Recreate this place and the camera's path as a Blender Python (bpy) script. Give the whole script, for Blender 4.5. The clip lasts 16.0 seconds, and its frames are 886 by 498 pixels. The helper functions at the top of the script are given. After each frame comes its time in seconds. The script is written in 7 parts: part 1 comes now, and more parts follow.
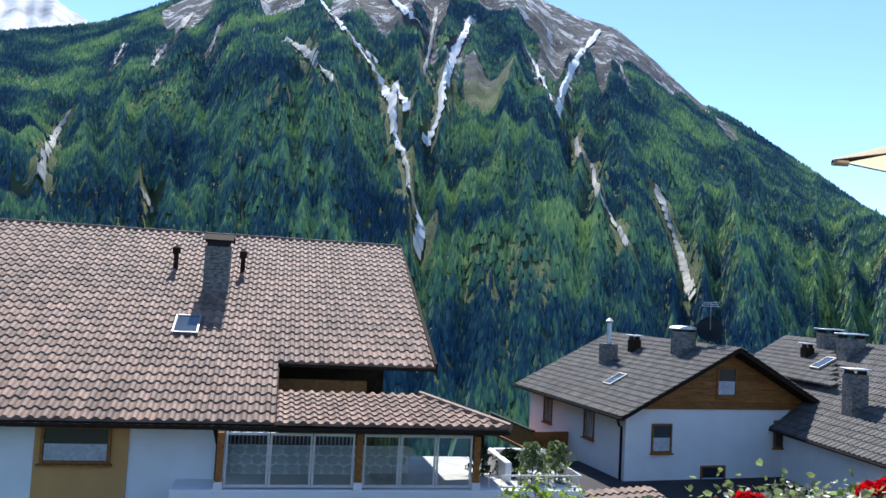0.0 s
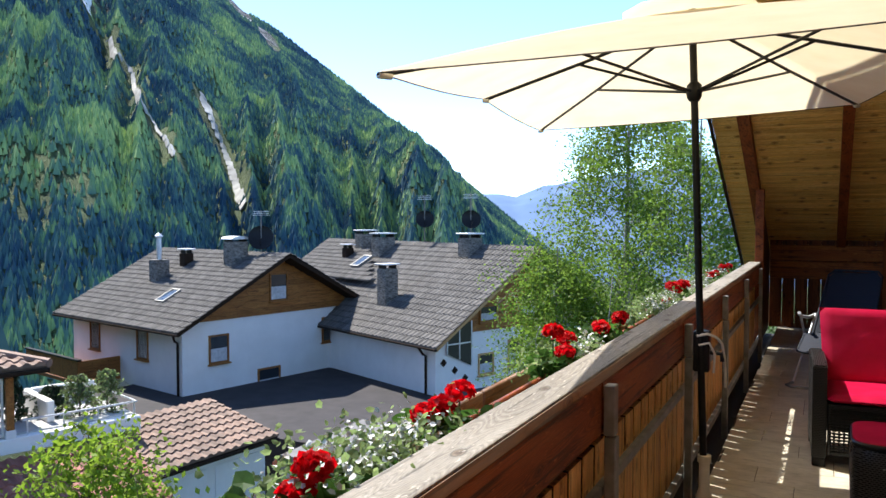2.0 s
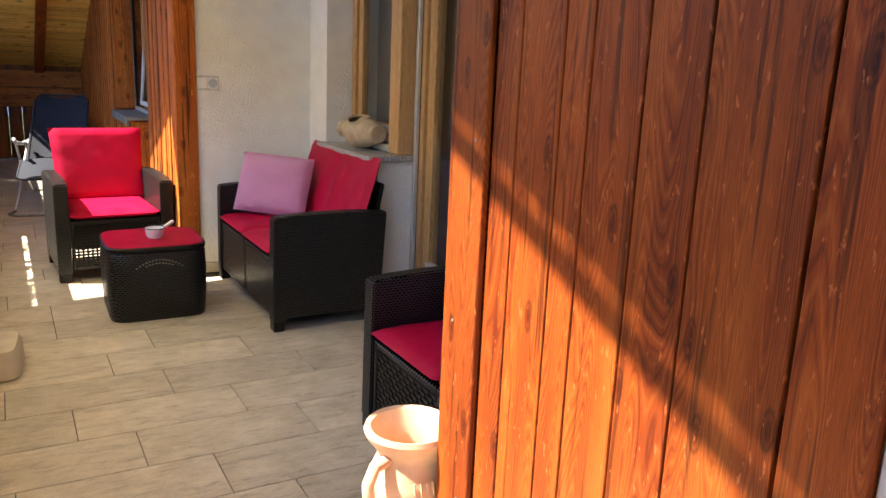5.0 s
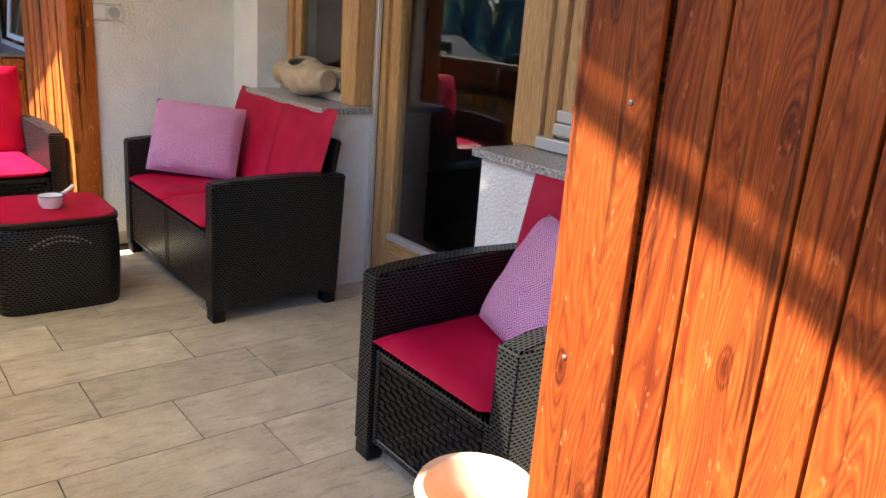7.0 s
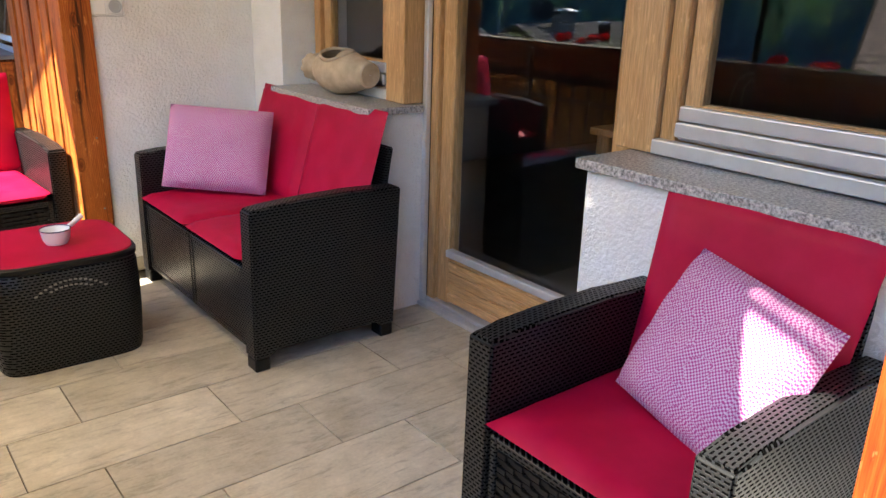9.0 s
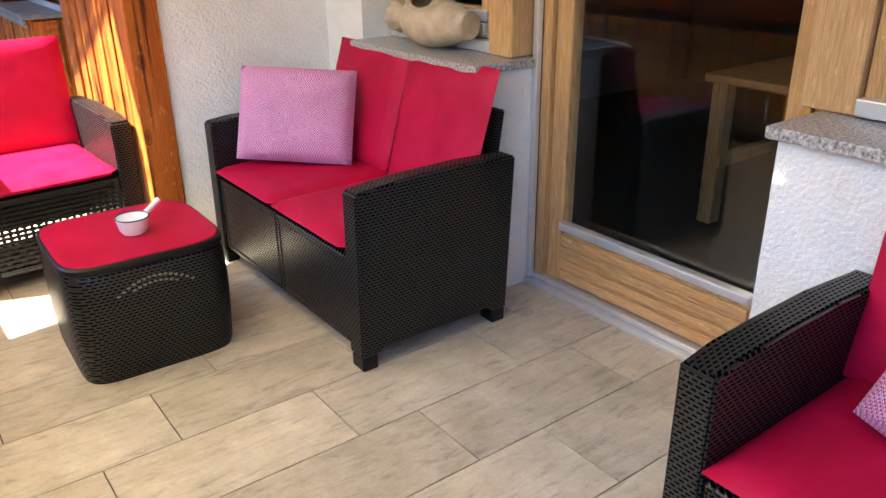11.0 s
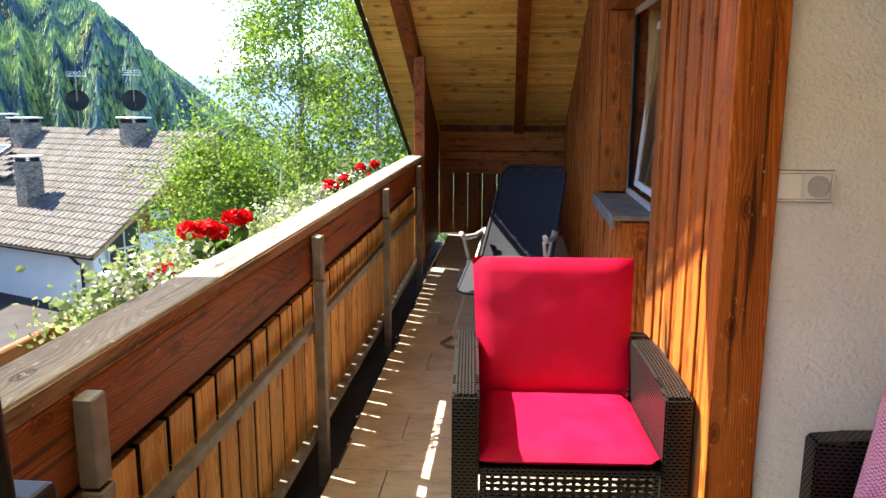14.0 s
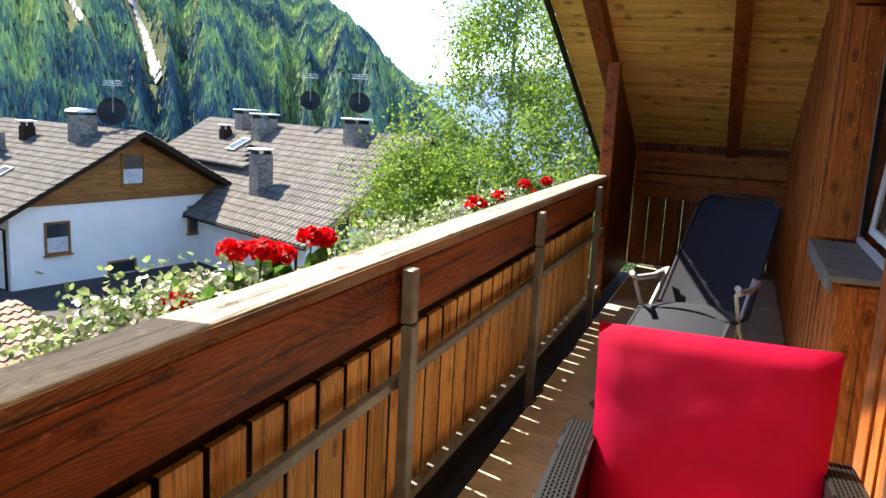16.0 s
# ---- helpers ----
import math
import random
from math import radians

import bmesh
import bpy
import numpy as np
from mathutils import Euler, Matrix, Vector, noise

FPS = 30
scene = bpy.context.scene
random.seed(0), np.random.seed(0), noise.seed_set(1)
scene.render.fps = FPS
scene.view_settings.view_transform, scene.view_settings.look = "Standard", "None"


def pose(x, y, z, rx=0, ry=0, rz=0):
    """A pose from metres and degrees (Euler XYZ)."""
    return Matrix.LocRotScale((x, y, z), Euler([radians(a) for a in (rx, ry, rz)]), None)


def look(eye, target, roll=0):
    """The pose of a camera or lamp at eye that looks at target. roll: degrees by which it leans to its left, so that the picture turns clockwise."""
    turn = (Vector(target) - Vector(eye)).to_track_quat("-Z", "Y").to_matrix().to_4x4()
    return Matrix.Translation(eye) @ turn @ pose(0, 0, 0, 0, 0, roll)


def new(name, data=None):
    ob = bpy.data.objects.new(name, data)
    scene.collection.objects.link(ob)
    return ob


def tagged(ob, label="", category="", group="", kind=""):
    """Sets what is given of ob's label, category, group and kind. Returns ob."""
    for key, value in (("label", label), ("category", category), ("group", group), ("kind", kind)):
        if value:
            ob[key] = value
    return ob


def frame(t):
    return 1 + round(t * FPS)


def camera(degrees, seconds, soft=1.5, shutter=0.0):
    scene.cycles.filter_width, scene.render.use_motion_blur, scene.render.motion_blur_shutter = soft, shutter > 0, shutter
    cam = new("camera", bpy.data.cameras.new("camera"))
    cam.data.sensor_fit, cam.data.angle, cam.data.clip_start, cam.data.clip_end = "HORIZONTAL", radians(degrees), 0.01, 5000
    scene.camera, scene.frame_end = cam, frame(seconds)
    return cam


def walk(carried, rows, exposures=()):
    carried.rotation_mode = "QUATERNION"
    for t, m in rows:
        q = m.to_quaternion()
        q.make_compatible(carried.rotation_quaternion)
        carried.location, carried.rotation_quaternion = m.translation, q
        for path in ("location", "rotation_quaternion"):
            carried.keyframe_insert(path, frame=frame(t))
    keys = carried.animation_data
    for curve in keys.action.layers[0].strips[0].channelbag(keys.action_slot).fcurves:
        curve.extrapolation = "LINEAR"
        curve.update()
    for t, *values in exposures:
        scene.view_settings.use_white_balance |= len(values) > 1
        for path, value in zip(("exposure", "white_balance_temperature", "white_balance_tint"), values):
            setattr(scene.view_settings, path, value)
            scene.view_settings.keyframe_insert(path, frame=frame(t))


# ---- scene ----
cam = camera(59.6, 16.0)
PATH = [
    (0, (2.148, 0.628, 1.522), (0.439, 1.66, 1.641), 3.1),
    (0.5, (2.085, 0.84, 1.57), (0.483, 2.035, 1.648), 2.85),
    (1, (2.06, 0.935, 1.574), (0.648, 2.351, 1.571), 2.5),
    (1.5, (1.982, 0.95, 1.57), (0.828, 2.583, 1.54), 1.1),
    (1.6, (1.958, 0.945, 1.589), (0.858, 2.615, 1.554), 1.0),
    (2, (1.894, 0.937, 1.586), (1.006, 2.727, 1.504), 0.0),
    (2.4, (1.868, 0.946, 1.58), (1.234, 2.833, 1.384), -0.9),
    (2.5, (1.869, 0.947, 1.544), (1.315, 2.856, 1.324), -0.8),
    (2.7, (1.885, 0.894, 1.561), (1.481, 2.831, 1.271), -1.7),
    (3, (1.858, 0.887, 1.496), (1.714, 2.847, 1.125), -1.6),
    (3.5, (1.851, 0.819, 1.485), (2.129, 2.75, 1.042), -1.0),
    (4, (1.791, 0.857, 1.48), (2.474, 2.681, 1.027), 0.1),
    (4.5, (1.671, 0.892, 1.483), (2.606, 2.602, 1.034), 1.4),
    (5, (1.587, 0.931, 1.483), (2.555, 2.62, 1.024), 2.5),
    (5.2, (1.573, 0.979, 1.468), (2.514, 2.679, 0.991), 2.8),
    (7.3, (1.556, 1.816, 1.423), (2.79, 3.274, 0.833), 3.9),
    (7.5, (1.589, 1.841, 1.448), (2.817, 3.299, 0.844), 2.9),
    (8, (1.602, 2.011, 1.436), (2.826, 3.471, 0.828), 2.0),
    (8.2, (1.616, 2.121, 1.428), (2.819, 3.596, 0.81), 2.1),
    (10.3, (1.745, 2.667, 1.436), (2.993, 4.04, 0.69), 0.0),
    (10.5, (1.731, 2.736, 1.421), (2.994, 4.074, 0.636), 0.1),
    (11, (1.676, 2.924, 1.44), (2.773, 4.4, 0.653), -0.7),
    (11.1, (1.689, 2.957, 1.434), (2.719, 4.484, 0.655), -1.4),
    (11.5, (1.742, 3.131, 1.454), (2.547, 4.832, 0.777), -0.9),
    (11.6, (1.746, 3.161, 1.456), (2.501, 4.892, 0.796), -1.2),
    (12, (1.817, 3.324, 1.477), (2.435, 5.132, 0.886), -0.8),
    (12.5, (1.846, 3.55, 1.5), (2.36, 5.407, 0.964), -1.7),
    (13, (1.882, 3.742, 1.502), (2.196, 5.661, 1.033), -2.1),
    (13.5, (1.966, 3.935, 1.538), (1.99, 5.891, 1.119), -1.1),
    (14, (2.001, 4.114, 1.535), (1.828, 6.07, 1.158), 0.2),
    (14.5, (1.995, 4.388, 1.539), (1.704, 6.334, 1.183), 1.0),
    (15, (2.009, 4.535, 1.532), (1.53, 6.449, 1.205), 2.1),
    (15.5, (2.137, 4.742, 1.527), (1.539, 6.623, 1.203), 2.8),
    (16, (2.175, 4.924, 1.509), (1.48, 6.764, 1.148), 3.0),
]
EXPOSURES = [(0.0, 1.4, 6050, 10), (0.5, 1.35, 6050, 10), (1.0, 1.7, 6050, 10), (1.5, 1.85, 6150, 10), (2.5, 1.75, 6750, 10), (3.5, 2.55, 7600, 10), (5.0, 3.05, 7200, 10),
             (8.0, 3.22, 6650, 10), (10.5, 3.65, 6700, 10), (11.5, 3.78, 6750, 10), (12.5, 3.8, 6950, 10), (13.5, 3.25, 7200, 10), (14.5, 2.8, 7400, 10), (16.0, 2.65, 7400, 10)]
walk(cam, [(t, look(eye, target, roll)) for t, eye, target, roll in PATH], EXPOSURES)

# ---- daylight ----
SUN_DIR = Vector((0.69, -0.267, -1.0)).normalized()
world = bpy.data.worlds.new("sky")
scene.world = world
world.use_nodes = True
_wt = world.node_tree
_wt.nodes.clear()
_sky = _wt.nodes.new("ShaderNodeTexSky")
_sky.sky_type = "NISHITA"
_sky.sun_disc = False
_sky.sun_elevation = math.asin(-SUN_DIR.z)
_sky.sun_rotation = math.atan2(-SUN_DIR.x, -SUN_DIR.y)
_sky.altitude = 1600
_sky.air_density, _sky.dust_density, _sky.ozone_density = 0.8, 0.0, 4.0
_bg = _wt.nodes.new("ShaderNodeBackground")
_bg.inputs["Strength"].default_value = 0.12
_wo = _wt.nodes.new("ShaderNodeOutputWorld")
_wt.links.new(_sky.outputs[0], _bg.inputs[0])
_wt.links.new(_bg.outputs[0], _wo.inputs[0])

sun_lamp = new("sun", bpy.data.lights.new("sun", "SUN"))
sun_lamp.data.energy = 3.0
sun_lamp.data.angle = radians(0.53)
sun_lamp.data.color = (1.0, 0.95, 0.87)
sun_lamp.rotation_euler = SUN_DIR.to_track_quat("-Z", "Y").to_euler()
sun_lamp.location = (0, 0, 60)

# ---- helpers for materials ----


def mat_base(name, rough=0.6, metal=0.0):
    m = bpy.data.materials.new(name)
    m.use_nodes = True
    nt = m.node_tree
    b = nt.nodes["Principled BSDF"]
    b.inputs["Roughness"].default_value = rough
    b.inputs["Metallic"].default_value = metal
    return m, nt, b


def coords(nt, scale, shift=True, rot=(0, 0, 0), islands=False):
    """Object coordinates, moved by a random number for each object, and for each loose piece of it if wanted."""
    tc = nt.nodes.new("ShaderNodeTexCoord")
    mp = nt.nodes.new("ShaderNodeMapping")
    mp.inputs["Scale"].default_value = scale
    mp.inputs["Rotation"].default_value = rot
    src = tc.outputs["Object"]
    if shift:
        info = nt.nodes.new("ShaderNodeObjectInfo")
        mul = nt.nodes.new("ShaderNodeVectorMath")
        mul.operation = "MULTIPLY_ADD"
        comb = nt.nodes.new("ShaderNodeCombineXYZ")
        own = info.outputs["Random"]
        if islands:
            geo = nt.nodes.new("ShaderNodeNewGeometry")
            both = nt.nodes.new("ShaderNodeMath")
            nt.links.new(own, both.inputs[0])
            nt.links.new(geo.outputs["Random Per Island"], both.inputs[1])
            own = both.outputs[0]
        for i in range(3):
            nt.links.new(own, comb.inputs[i])
        nt.links.new(comb.outputs[0], mul.inputs[0])
        mul.inputs[1].default_value = (17.3, 31.7, 23.9)
        nt.links.new(src, mul.inputs[2])
        src = mul.outputs[0]
    nt.links.new(src, mp.inputs["Vector"])
    return mp.outputs[0]


def noise_node(nt, vec, scale, detail=5.0, rough=0.55, distort=0.0):
    n = nt.nodes.new("ShaderNodeTexNoise")
    n.inputs["Scale"].default_value = scale
    n.inputs["Detail"].default_value = detail
    n.inputs["Roughness"].default_value = rough
    n.inputs["Distortion"].default_value = distort
    nt.links.new(vec, n.inputs["Vector"])
    return n.outputs["Fac"]


def ramp(nt, fac, stops):
    r = nt.nodes.new("ShaderNodeValToRGB")
    el = r.color_ramp.elements
    while len(el) < len(stops):
        el.new(0.5)
    for e, (p, c) in zip(el, stops):
        e.position = p
        e.color = (*c, 1) if len(c) == 3 else c
    nt.links.new(fac, r.inputs[0])
    return r.outputs[0]


def grey(v):
    return (v, v, v)


def blend(nt, a, b, fac, mode="MULTIPLY"):
    n = nt.nodes.new("ShaderNodeMix")
    n.data_type = "RGBA"
    n.blend_type = mode
    if isinstance(fac, (int, float)):
        n.inputs["Factor"].default_value = fac
    else:
        nt.links.new(fac, n.inputs["Factor"])
    for sock, v in ((n.inputs[6], a), (n.inputs[7], b)):
        if isinstance(v, tuple):
            sock.default_value = (*v, 1)
        else:
            nt.links.new(v, sock)
    return n.outputs[2]


def bump(nt, b, height, strength, dist=0.002):
    n = nt.nodes.new("ShaderNodeBump")
    n.inputs["Strength"].default_value = strength
    n.inputs["Distance"].default_value = dist
    nt.links.new(height, n.inputs["Height"])
    nt.links.new(n.outputs[0], b.inputs["Normal"])


def mottled(name, c1, c2, scale, rough=0.7, metal=0.0, bump_scale=0, bump_strength=0.3, bump_dist=0.002,
            stain=0.25, stain_scale=1.3, stretch=(1, 1, 1), island=0.0, detail=6.0):
    """Two colours mixed by a noise, broader stains over them, and a fine relief."""
    m, nt, b = mat_base(name, rough, metal)
    v = coords(nt, stretch)
    col = ramp(nt, noise_node(nt, v, scale, detail), [(0.3, c1), (0.7, c2)])
    st = ramp(nt, noise_node(nt, v, stain_scale, 4.0), [(0.3, grey(1 - stain)), (0.65, grey(1.0))])
    col = blend(nt, col, st, 1.0)
    if island:
        g = nt.nodes.new("ShaderNodeNewGeometry")
        vv = ramp(nt, g.outputs["Random Per Island"], [(0, grey(1 - island)), (1, grey(1.0))])
        col = blend(nt, col, vv, 1.0)
    nt.links.new(col, b.inputs["Base Color"])
    if bump_scale:
        bump(nt, b, noise_node(nt, v, bump_scale, 4.0), bump_strength, bump_dist)
    return m


def wood(name, dark, mid, light, axis="z", rough=0.5, knots=True, vary=0.2, grain=1.0, weather=0.0, sheen_coat=0.0, knot_size=(5.5, 2.6), streak=0.75):
    """Stained softwood: long grain along an axis that bends round the knots, dark late rings and drying streaks, pale flecks, and a tone of its own for each board."""
    m, nt, b = mat_base(name, rough)
    b.inputs["Specular IOR Level"].default_value = 0.22
    k = {"x": 0, "y": 1, "z": 2}[axis]
    def st(a, l):
        s = [a, a, a]
        s[k] = l
        return tuple(s)
    def math_node(op, a, c):
        n = nt.nodes.new("ShaderNodeMath")
        n.operation = op
        for sock, val in zip(n.inputs, (a, c)):
            if isinstance(val, (int, float)):
                sock.default_value = val
            else:
                nt.links.new(val, sock)
        return n.outputs[0]
    v = coords(nt, st(grain, 0.045 * grain), islands=True)
    rings = math_node("MULTIPLY", noise_node(nt, coords(nt, st(grain, 0.075 * grain), islands=True), 4.5, 1.5, 0.4, 0.2), 72.0)
    if knots:
        vo = nt.nodes.new("ShaderNodeTexVoronoi")
        vo.voronoi_dimensions = "2D"
        vo.inputs["Scale"].default_value = 1.0
        sep = nt.nodes.new("ShaderNodeSeparateXYZ")
        nt.links.new(coords(nt, st(*knot_size), islands=True), sep.inputs[0])
        comb = nt.nodes.new("ShaderNodeCombineXYZ")
        nt.links.new(sep.outputs[k], comb.inputs[0])
        nt.links.new(math_node("ADD", sep.outputs[(k + 1) % 3], sep.outputs[(k + 2) % 3]), comb.inputs[1])
        nt.links.new(comb.outputs[0], vo.inputs["Vector"])
        near = ramp(nt, vo.outputs["Distance"], [(0.0, grey(1.0)), (0.10, grey(0.5)), (0.34, grey(0.0))])
        rings = math_node("ADD", rings, math_node("MULTIPLY", near, 3.0))
    wave = math_node("PINGPONG", rings, 0.5)
    col = ramp(nt, wave, [(0.02, light), (0.20, mid), (0.34, mid), (0.48, dark)])
    broad = ramp(nt, noise_node(nt, coords(nt, st(1, 0.12), islands=True), 9, 3.0, 0.5), [(0.35, dark), (0.5, mid), (0.68, light)])
    col = blend(nt, col, broad, 0.5, "MIX")
    fine = noise_node(nt, v, 300, 3.0, 0.6)
    col = blend(nt, col, ramp(nt, fine, [(0.3, grey(0.66)), (0.7, grey(1.2))]), 0.9)
    lines = ramp(nt, noise_node(nt, coords(nt, st(1, 0.025), islands=True), 55, 2.0, 0.5), [(0.33, grey(1 - streak)), (0.43, grey(1.0))])
    col = blend(nt, col, lines, 1.0)
    if knots:
        kf = ramp(nt, vo.outputs["Distance"], [(0.030, (0.34, 0.26, 0.22)), (0.058, (0.72, 0.62, 0.55)), (0.078, grey(0.36)), (0.100, grey(0.92)), (0.16, grey(1.0))])
        col = blend(nt, col, kf, 0.9)
    info = nt.nodes.new("ShaderNodeObjectInfo")
    tone = ramp(nt, info.outputs["Random"], [(0, grey(1 - vary)), (1, grey(1.12))])
    col = blend(nt, col, tone, 1.0)
    geo = nt.nodes.new("ShaderNodeNewGeometry")
    tone2 = ramp(nt, geo.outputs["Random Per Island"], [(0, grey(1 - vary)), (1, grey(1.08))])
    col = blend(nt, col, tone2, 1.0)
    flecks = ramp(nt, noise_node(nt, coords(nt, st(1, 0.3), islands=True), 75, 3.0, 0.6), [(0.645, grey(0)), (0.69, grey(0.7))])
    col = blend(nt, col, tuple(min(0.8, c * 1.15 + 0.02) for c in light), flecks, "MIX")
    if weather:
        wf = ramp(nt, noise_node(nt, coords(nt, st(1, 0.12), islands=True), 9.0, 6.0, 0.7), [(0.40, grey(0)), (0.66, grey(weather))])
        col = blend(nt, col, (0.30, 0.25, 0.20), wf, "MIX")
    nt.links.new(col, b.inputs["Base Color"])
    if sheen_coat:
        b.inputs["Coat Weight"].default_value = sheen_coat
        b.inputs["Coat Roughness"].default_value = 0.35
    bump(nt, b, fine, 0.45, 0.0018)
    return m


def leafy(name, c1, c2, scale, rough=0.6, island=0.4):
    """A thin leaf or petal that lets part of the light through."""
    m = mottled(name, c1, c2, scale, rough, island=island)
    nt = m.node_tree
    b = nt.nodes["Principled BSDF"]
    b.inputs["Specular IOR Level"].default_value = 0.25
    tr = nt.nodes.new("ShaderNodeBsdfTranslucent")
    nt.links.new(b.inputs["Base Color"].links[0].from_socket, tr.inputs["Color"])
    mx = nt.nodes.new("ShaderNodeMixShader")
    mx.inputs[0].default_value = 0.58
    nt.links.new(b.outputs[0], mx.inputs[1])
    nt.links.new(tr.outputs[0], mx.inputs[2])
    nt.links.new(mx.outputs[0], nt.nodes["Material Output"].inputs[0])
    return m


# ---- materials ----
# redder near wall, darkened further to hold back the sun on it
clad_near = wood("larch_red_sun_toned", (0.125, 0.018, 0.0035), (0.275, 0.050, 0.007), (0.39, 0.095, 0.015), "z", 0.55, vary=0.2, grain=1.5, streak=0.6, knot_size=(6.5, 2.2))
# stain lightened for the far wall, which lies mostly in shade
clad_wood = wood("stained_larch", (0.17, 0.033, 0.005), (0.41, 0.100, 0.015), (0.55, 0.185, 0.034), "z", 0.5, vary=0.22)
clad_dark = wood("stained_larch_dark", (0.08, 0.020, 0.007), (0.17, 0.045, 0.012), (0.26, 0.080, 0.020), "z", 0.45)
beam_wood = wood("stained_beam", (0.14, 0.026, 0.006), (0.27, 0.060, 0.012), (0.38, 0.105, 0.022), "y", 0.5)
beam_x = wood("stained_beam_across", (0.20, 0.050, 0.010), (0.42, 0.125, 0.024), (0.54, 0.20, 0.045), "x", 0.5)
slat_wood = wood("railing_slat_wood", (0.42, 0.15, 0.034), (0.84, 0.43, 0.125), (0.90, 0.58, 0.20), "z", 0.55, vary=0.12, streak=0.5)
plank_wood = wood("railing_plank_wood", (0.10, 0.016, 0.003), (0.26, 0.052, 0.009), (0.40, 0.110, 0.021), "y", 0.5, weather=0.05)
rail_wood = wood("weathered_handrail", (0.17, 0.148, 0.12), (0.28, 0.25, 0.205), (0.40, 0.365, 0.31), "y", 0.75, vary=0.12, grain=1.6, streak=0.6)
pine_wood = wood("pine_boarding", (0.50, 0.24, 0.045), (0.80, 0.47, 0.13), (0.88, 0.60, 0.22), "x", 0.45, vary=0.13, knot_size=(6.5, 2.6), streak=0.4)
edge_wood = wood("weathered_brown_edge", (0.14, 0.05, 0.018), (0.30, 0.125, 0.045), (0.40, 0.20, 0.085), "y", 0.65, weather=0.8)
frame_wood = wood("window_wood", (0.47, 0.26, 0.10), (0.58, 0.34, 0.15), (0.65, 0.40, 0.19), "z", 0.4, knots=False, vary=0.1, streak=0.2)
frame_wood_y = wood("window_wood_level", (0.47, 0.26, 0.10), (0.58, 0.34, 0.15), (0.65, 0.40, 0.19), "y", 0.4, knots=False, vary=0.1, streak=0.2)
plaster = mottled("rough_white_plaster", (0.83, 0.81, 0.77), (0.90, 0.885, 0.855), 7, 0.9, bump_scale=75, bump_strength=0.9, bump_dist=0.011, stain=0.07)
ext_white = mottled("white_render", (0.82, 0.80, 0.76), (0.89, 0.87, 0.83), 1.2, 0.9, bump_scale=30, bump_strength=0.2, stain=0.08, stain_scale=0.25)
ochre = mottled("ochre_render", (0.58, 0.30, 0.10), (0.63, 0.34, 0.12), 1.2, 0.9, bump_scale=30, stain=0.08)
grout = mottled("grout", (0.085, 0.070, 0.055), (0.13, 0.11, 0.09), 30, 0.95, bump_scale=80)
granite = mottled("granite", (0.09, 0.09, 0.088), (0.68, 0.66, 0.63), 120, 0.35, stain=0.15, detail=3.0)
galv = mottled("galvanised_steel", (0.20, 0.195, 0.18), (0.34, 0.33, 0.305), 14, 0.55, 0.6, stain=0.3, stain_scale=4)
black_metal = mottled("black_painted_metal", (0.006, 0.0055, 0.005), (0.012, 0.011, 0.010), 20, 0.4, stain=0.2)
black_metal.node_tree.nodes["Principled BSDF"].inputs["Specular IOR Level"].default_value = 0.25
alu = mottled("aluminium", (0.66, 0.67, 0.68), (0.76, 0.77, 0.78), 12, 0.42, 0.6, stain=0.1)
red_cloth = mottled("red_cushion_cloth", (0.40, 0.004, 0.036), (0.49, 0.008, 0.052), 9, 0.5, bump_scale=420, bump_strength=0.35, bump_dist=0.001, stain=0.14, stain_scale=5)
red_cloth.node_tree.nodes["Principled BSDF"].inputs["Coat Weight"].default_value = 0.15
red_cloth.node_tree.nodes["Principled BSDF"].inputs["Coat Roughness"].default_value = 0.38
red_cloth.node_tree.nodes["Principled BSDF"].inputs["Specular IOR Level"].default_value = 0.06
cream_plastic = mottled("cream_plastic", (0.60, 0.54, 0.44), (0.66, 0.60, 0.50), 6, 0.5, stain=0.18, stain_scale=6)
white_plastic = mottled("white_plastic", (0.82, 0.81, 0.78), (0.86, 0.85, 0.82), 6, 0.4, stain=0.05)
enamel = mottled("white_enamel", (0.80, 0.80, 0.80), (0.86, 0.86, 0.86), 8, 0.18, stain=0.04)
blue_rim = mottled("dark_blue_enamel", (0.02, 0.025, 0.08), (0.03, 0.035, 0.1), 8, 0.25)
clay = mottled("pale_clay", (0.46, 0.36, 0.24), (0.58, 0.47, 0.33), 16, 0.85, bump_scale=60, bump_strength=0.3, stain=0.25, stain_scale=8)
terracotta = mottled("pale_terracotta", (0.60, 0.36, 0.22), (0.70, 0.46, 0.31), 14, 0.85, bump_scale=70, bump_strength=0.3, stain=0.15, stain_scale=9)
sling = mottled("dark_blue_mesh", (0.005, 0.008, 0.018), (0.010, 0.015, 0.030), 60, 0.85, bump_scale=600, bump_strength=0.4)
grey_plastic = mottled("pale_grey_plastic", (0.52, 0.53, 0.54), (0.6, 0.61, 0.62), 9, 0.45)
slate_sill = mottled("grey_sill_metal", (0.12, 0.115, 0.11), (0.22, 0.21, 0.20), 9, 0.6, 0.2, stain=0.4, stain_scale=7)
# near-black colour of the sheets that stand for unlit rooms behind panes
room_shade = mottled("room_shade_sheet", (0.03, 0.026, 0.022), (0.05, 0.042, 0.036), 3, 0.9)
# walls coloured darker than plaster, for lack of light in the room
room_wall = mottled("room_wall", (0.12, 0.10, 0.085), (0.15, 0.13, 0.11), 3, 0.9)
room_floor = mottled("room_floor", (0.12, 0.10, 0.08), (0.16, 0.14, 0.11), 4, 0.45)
leaf_green = leafy("geranium_leaf", (0.045, 0.11, 0.018), (0.10, 0.22, 0.04), 25, 0.55, island=0.5)
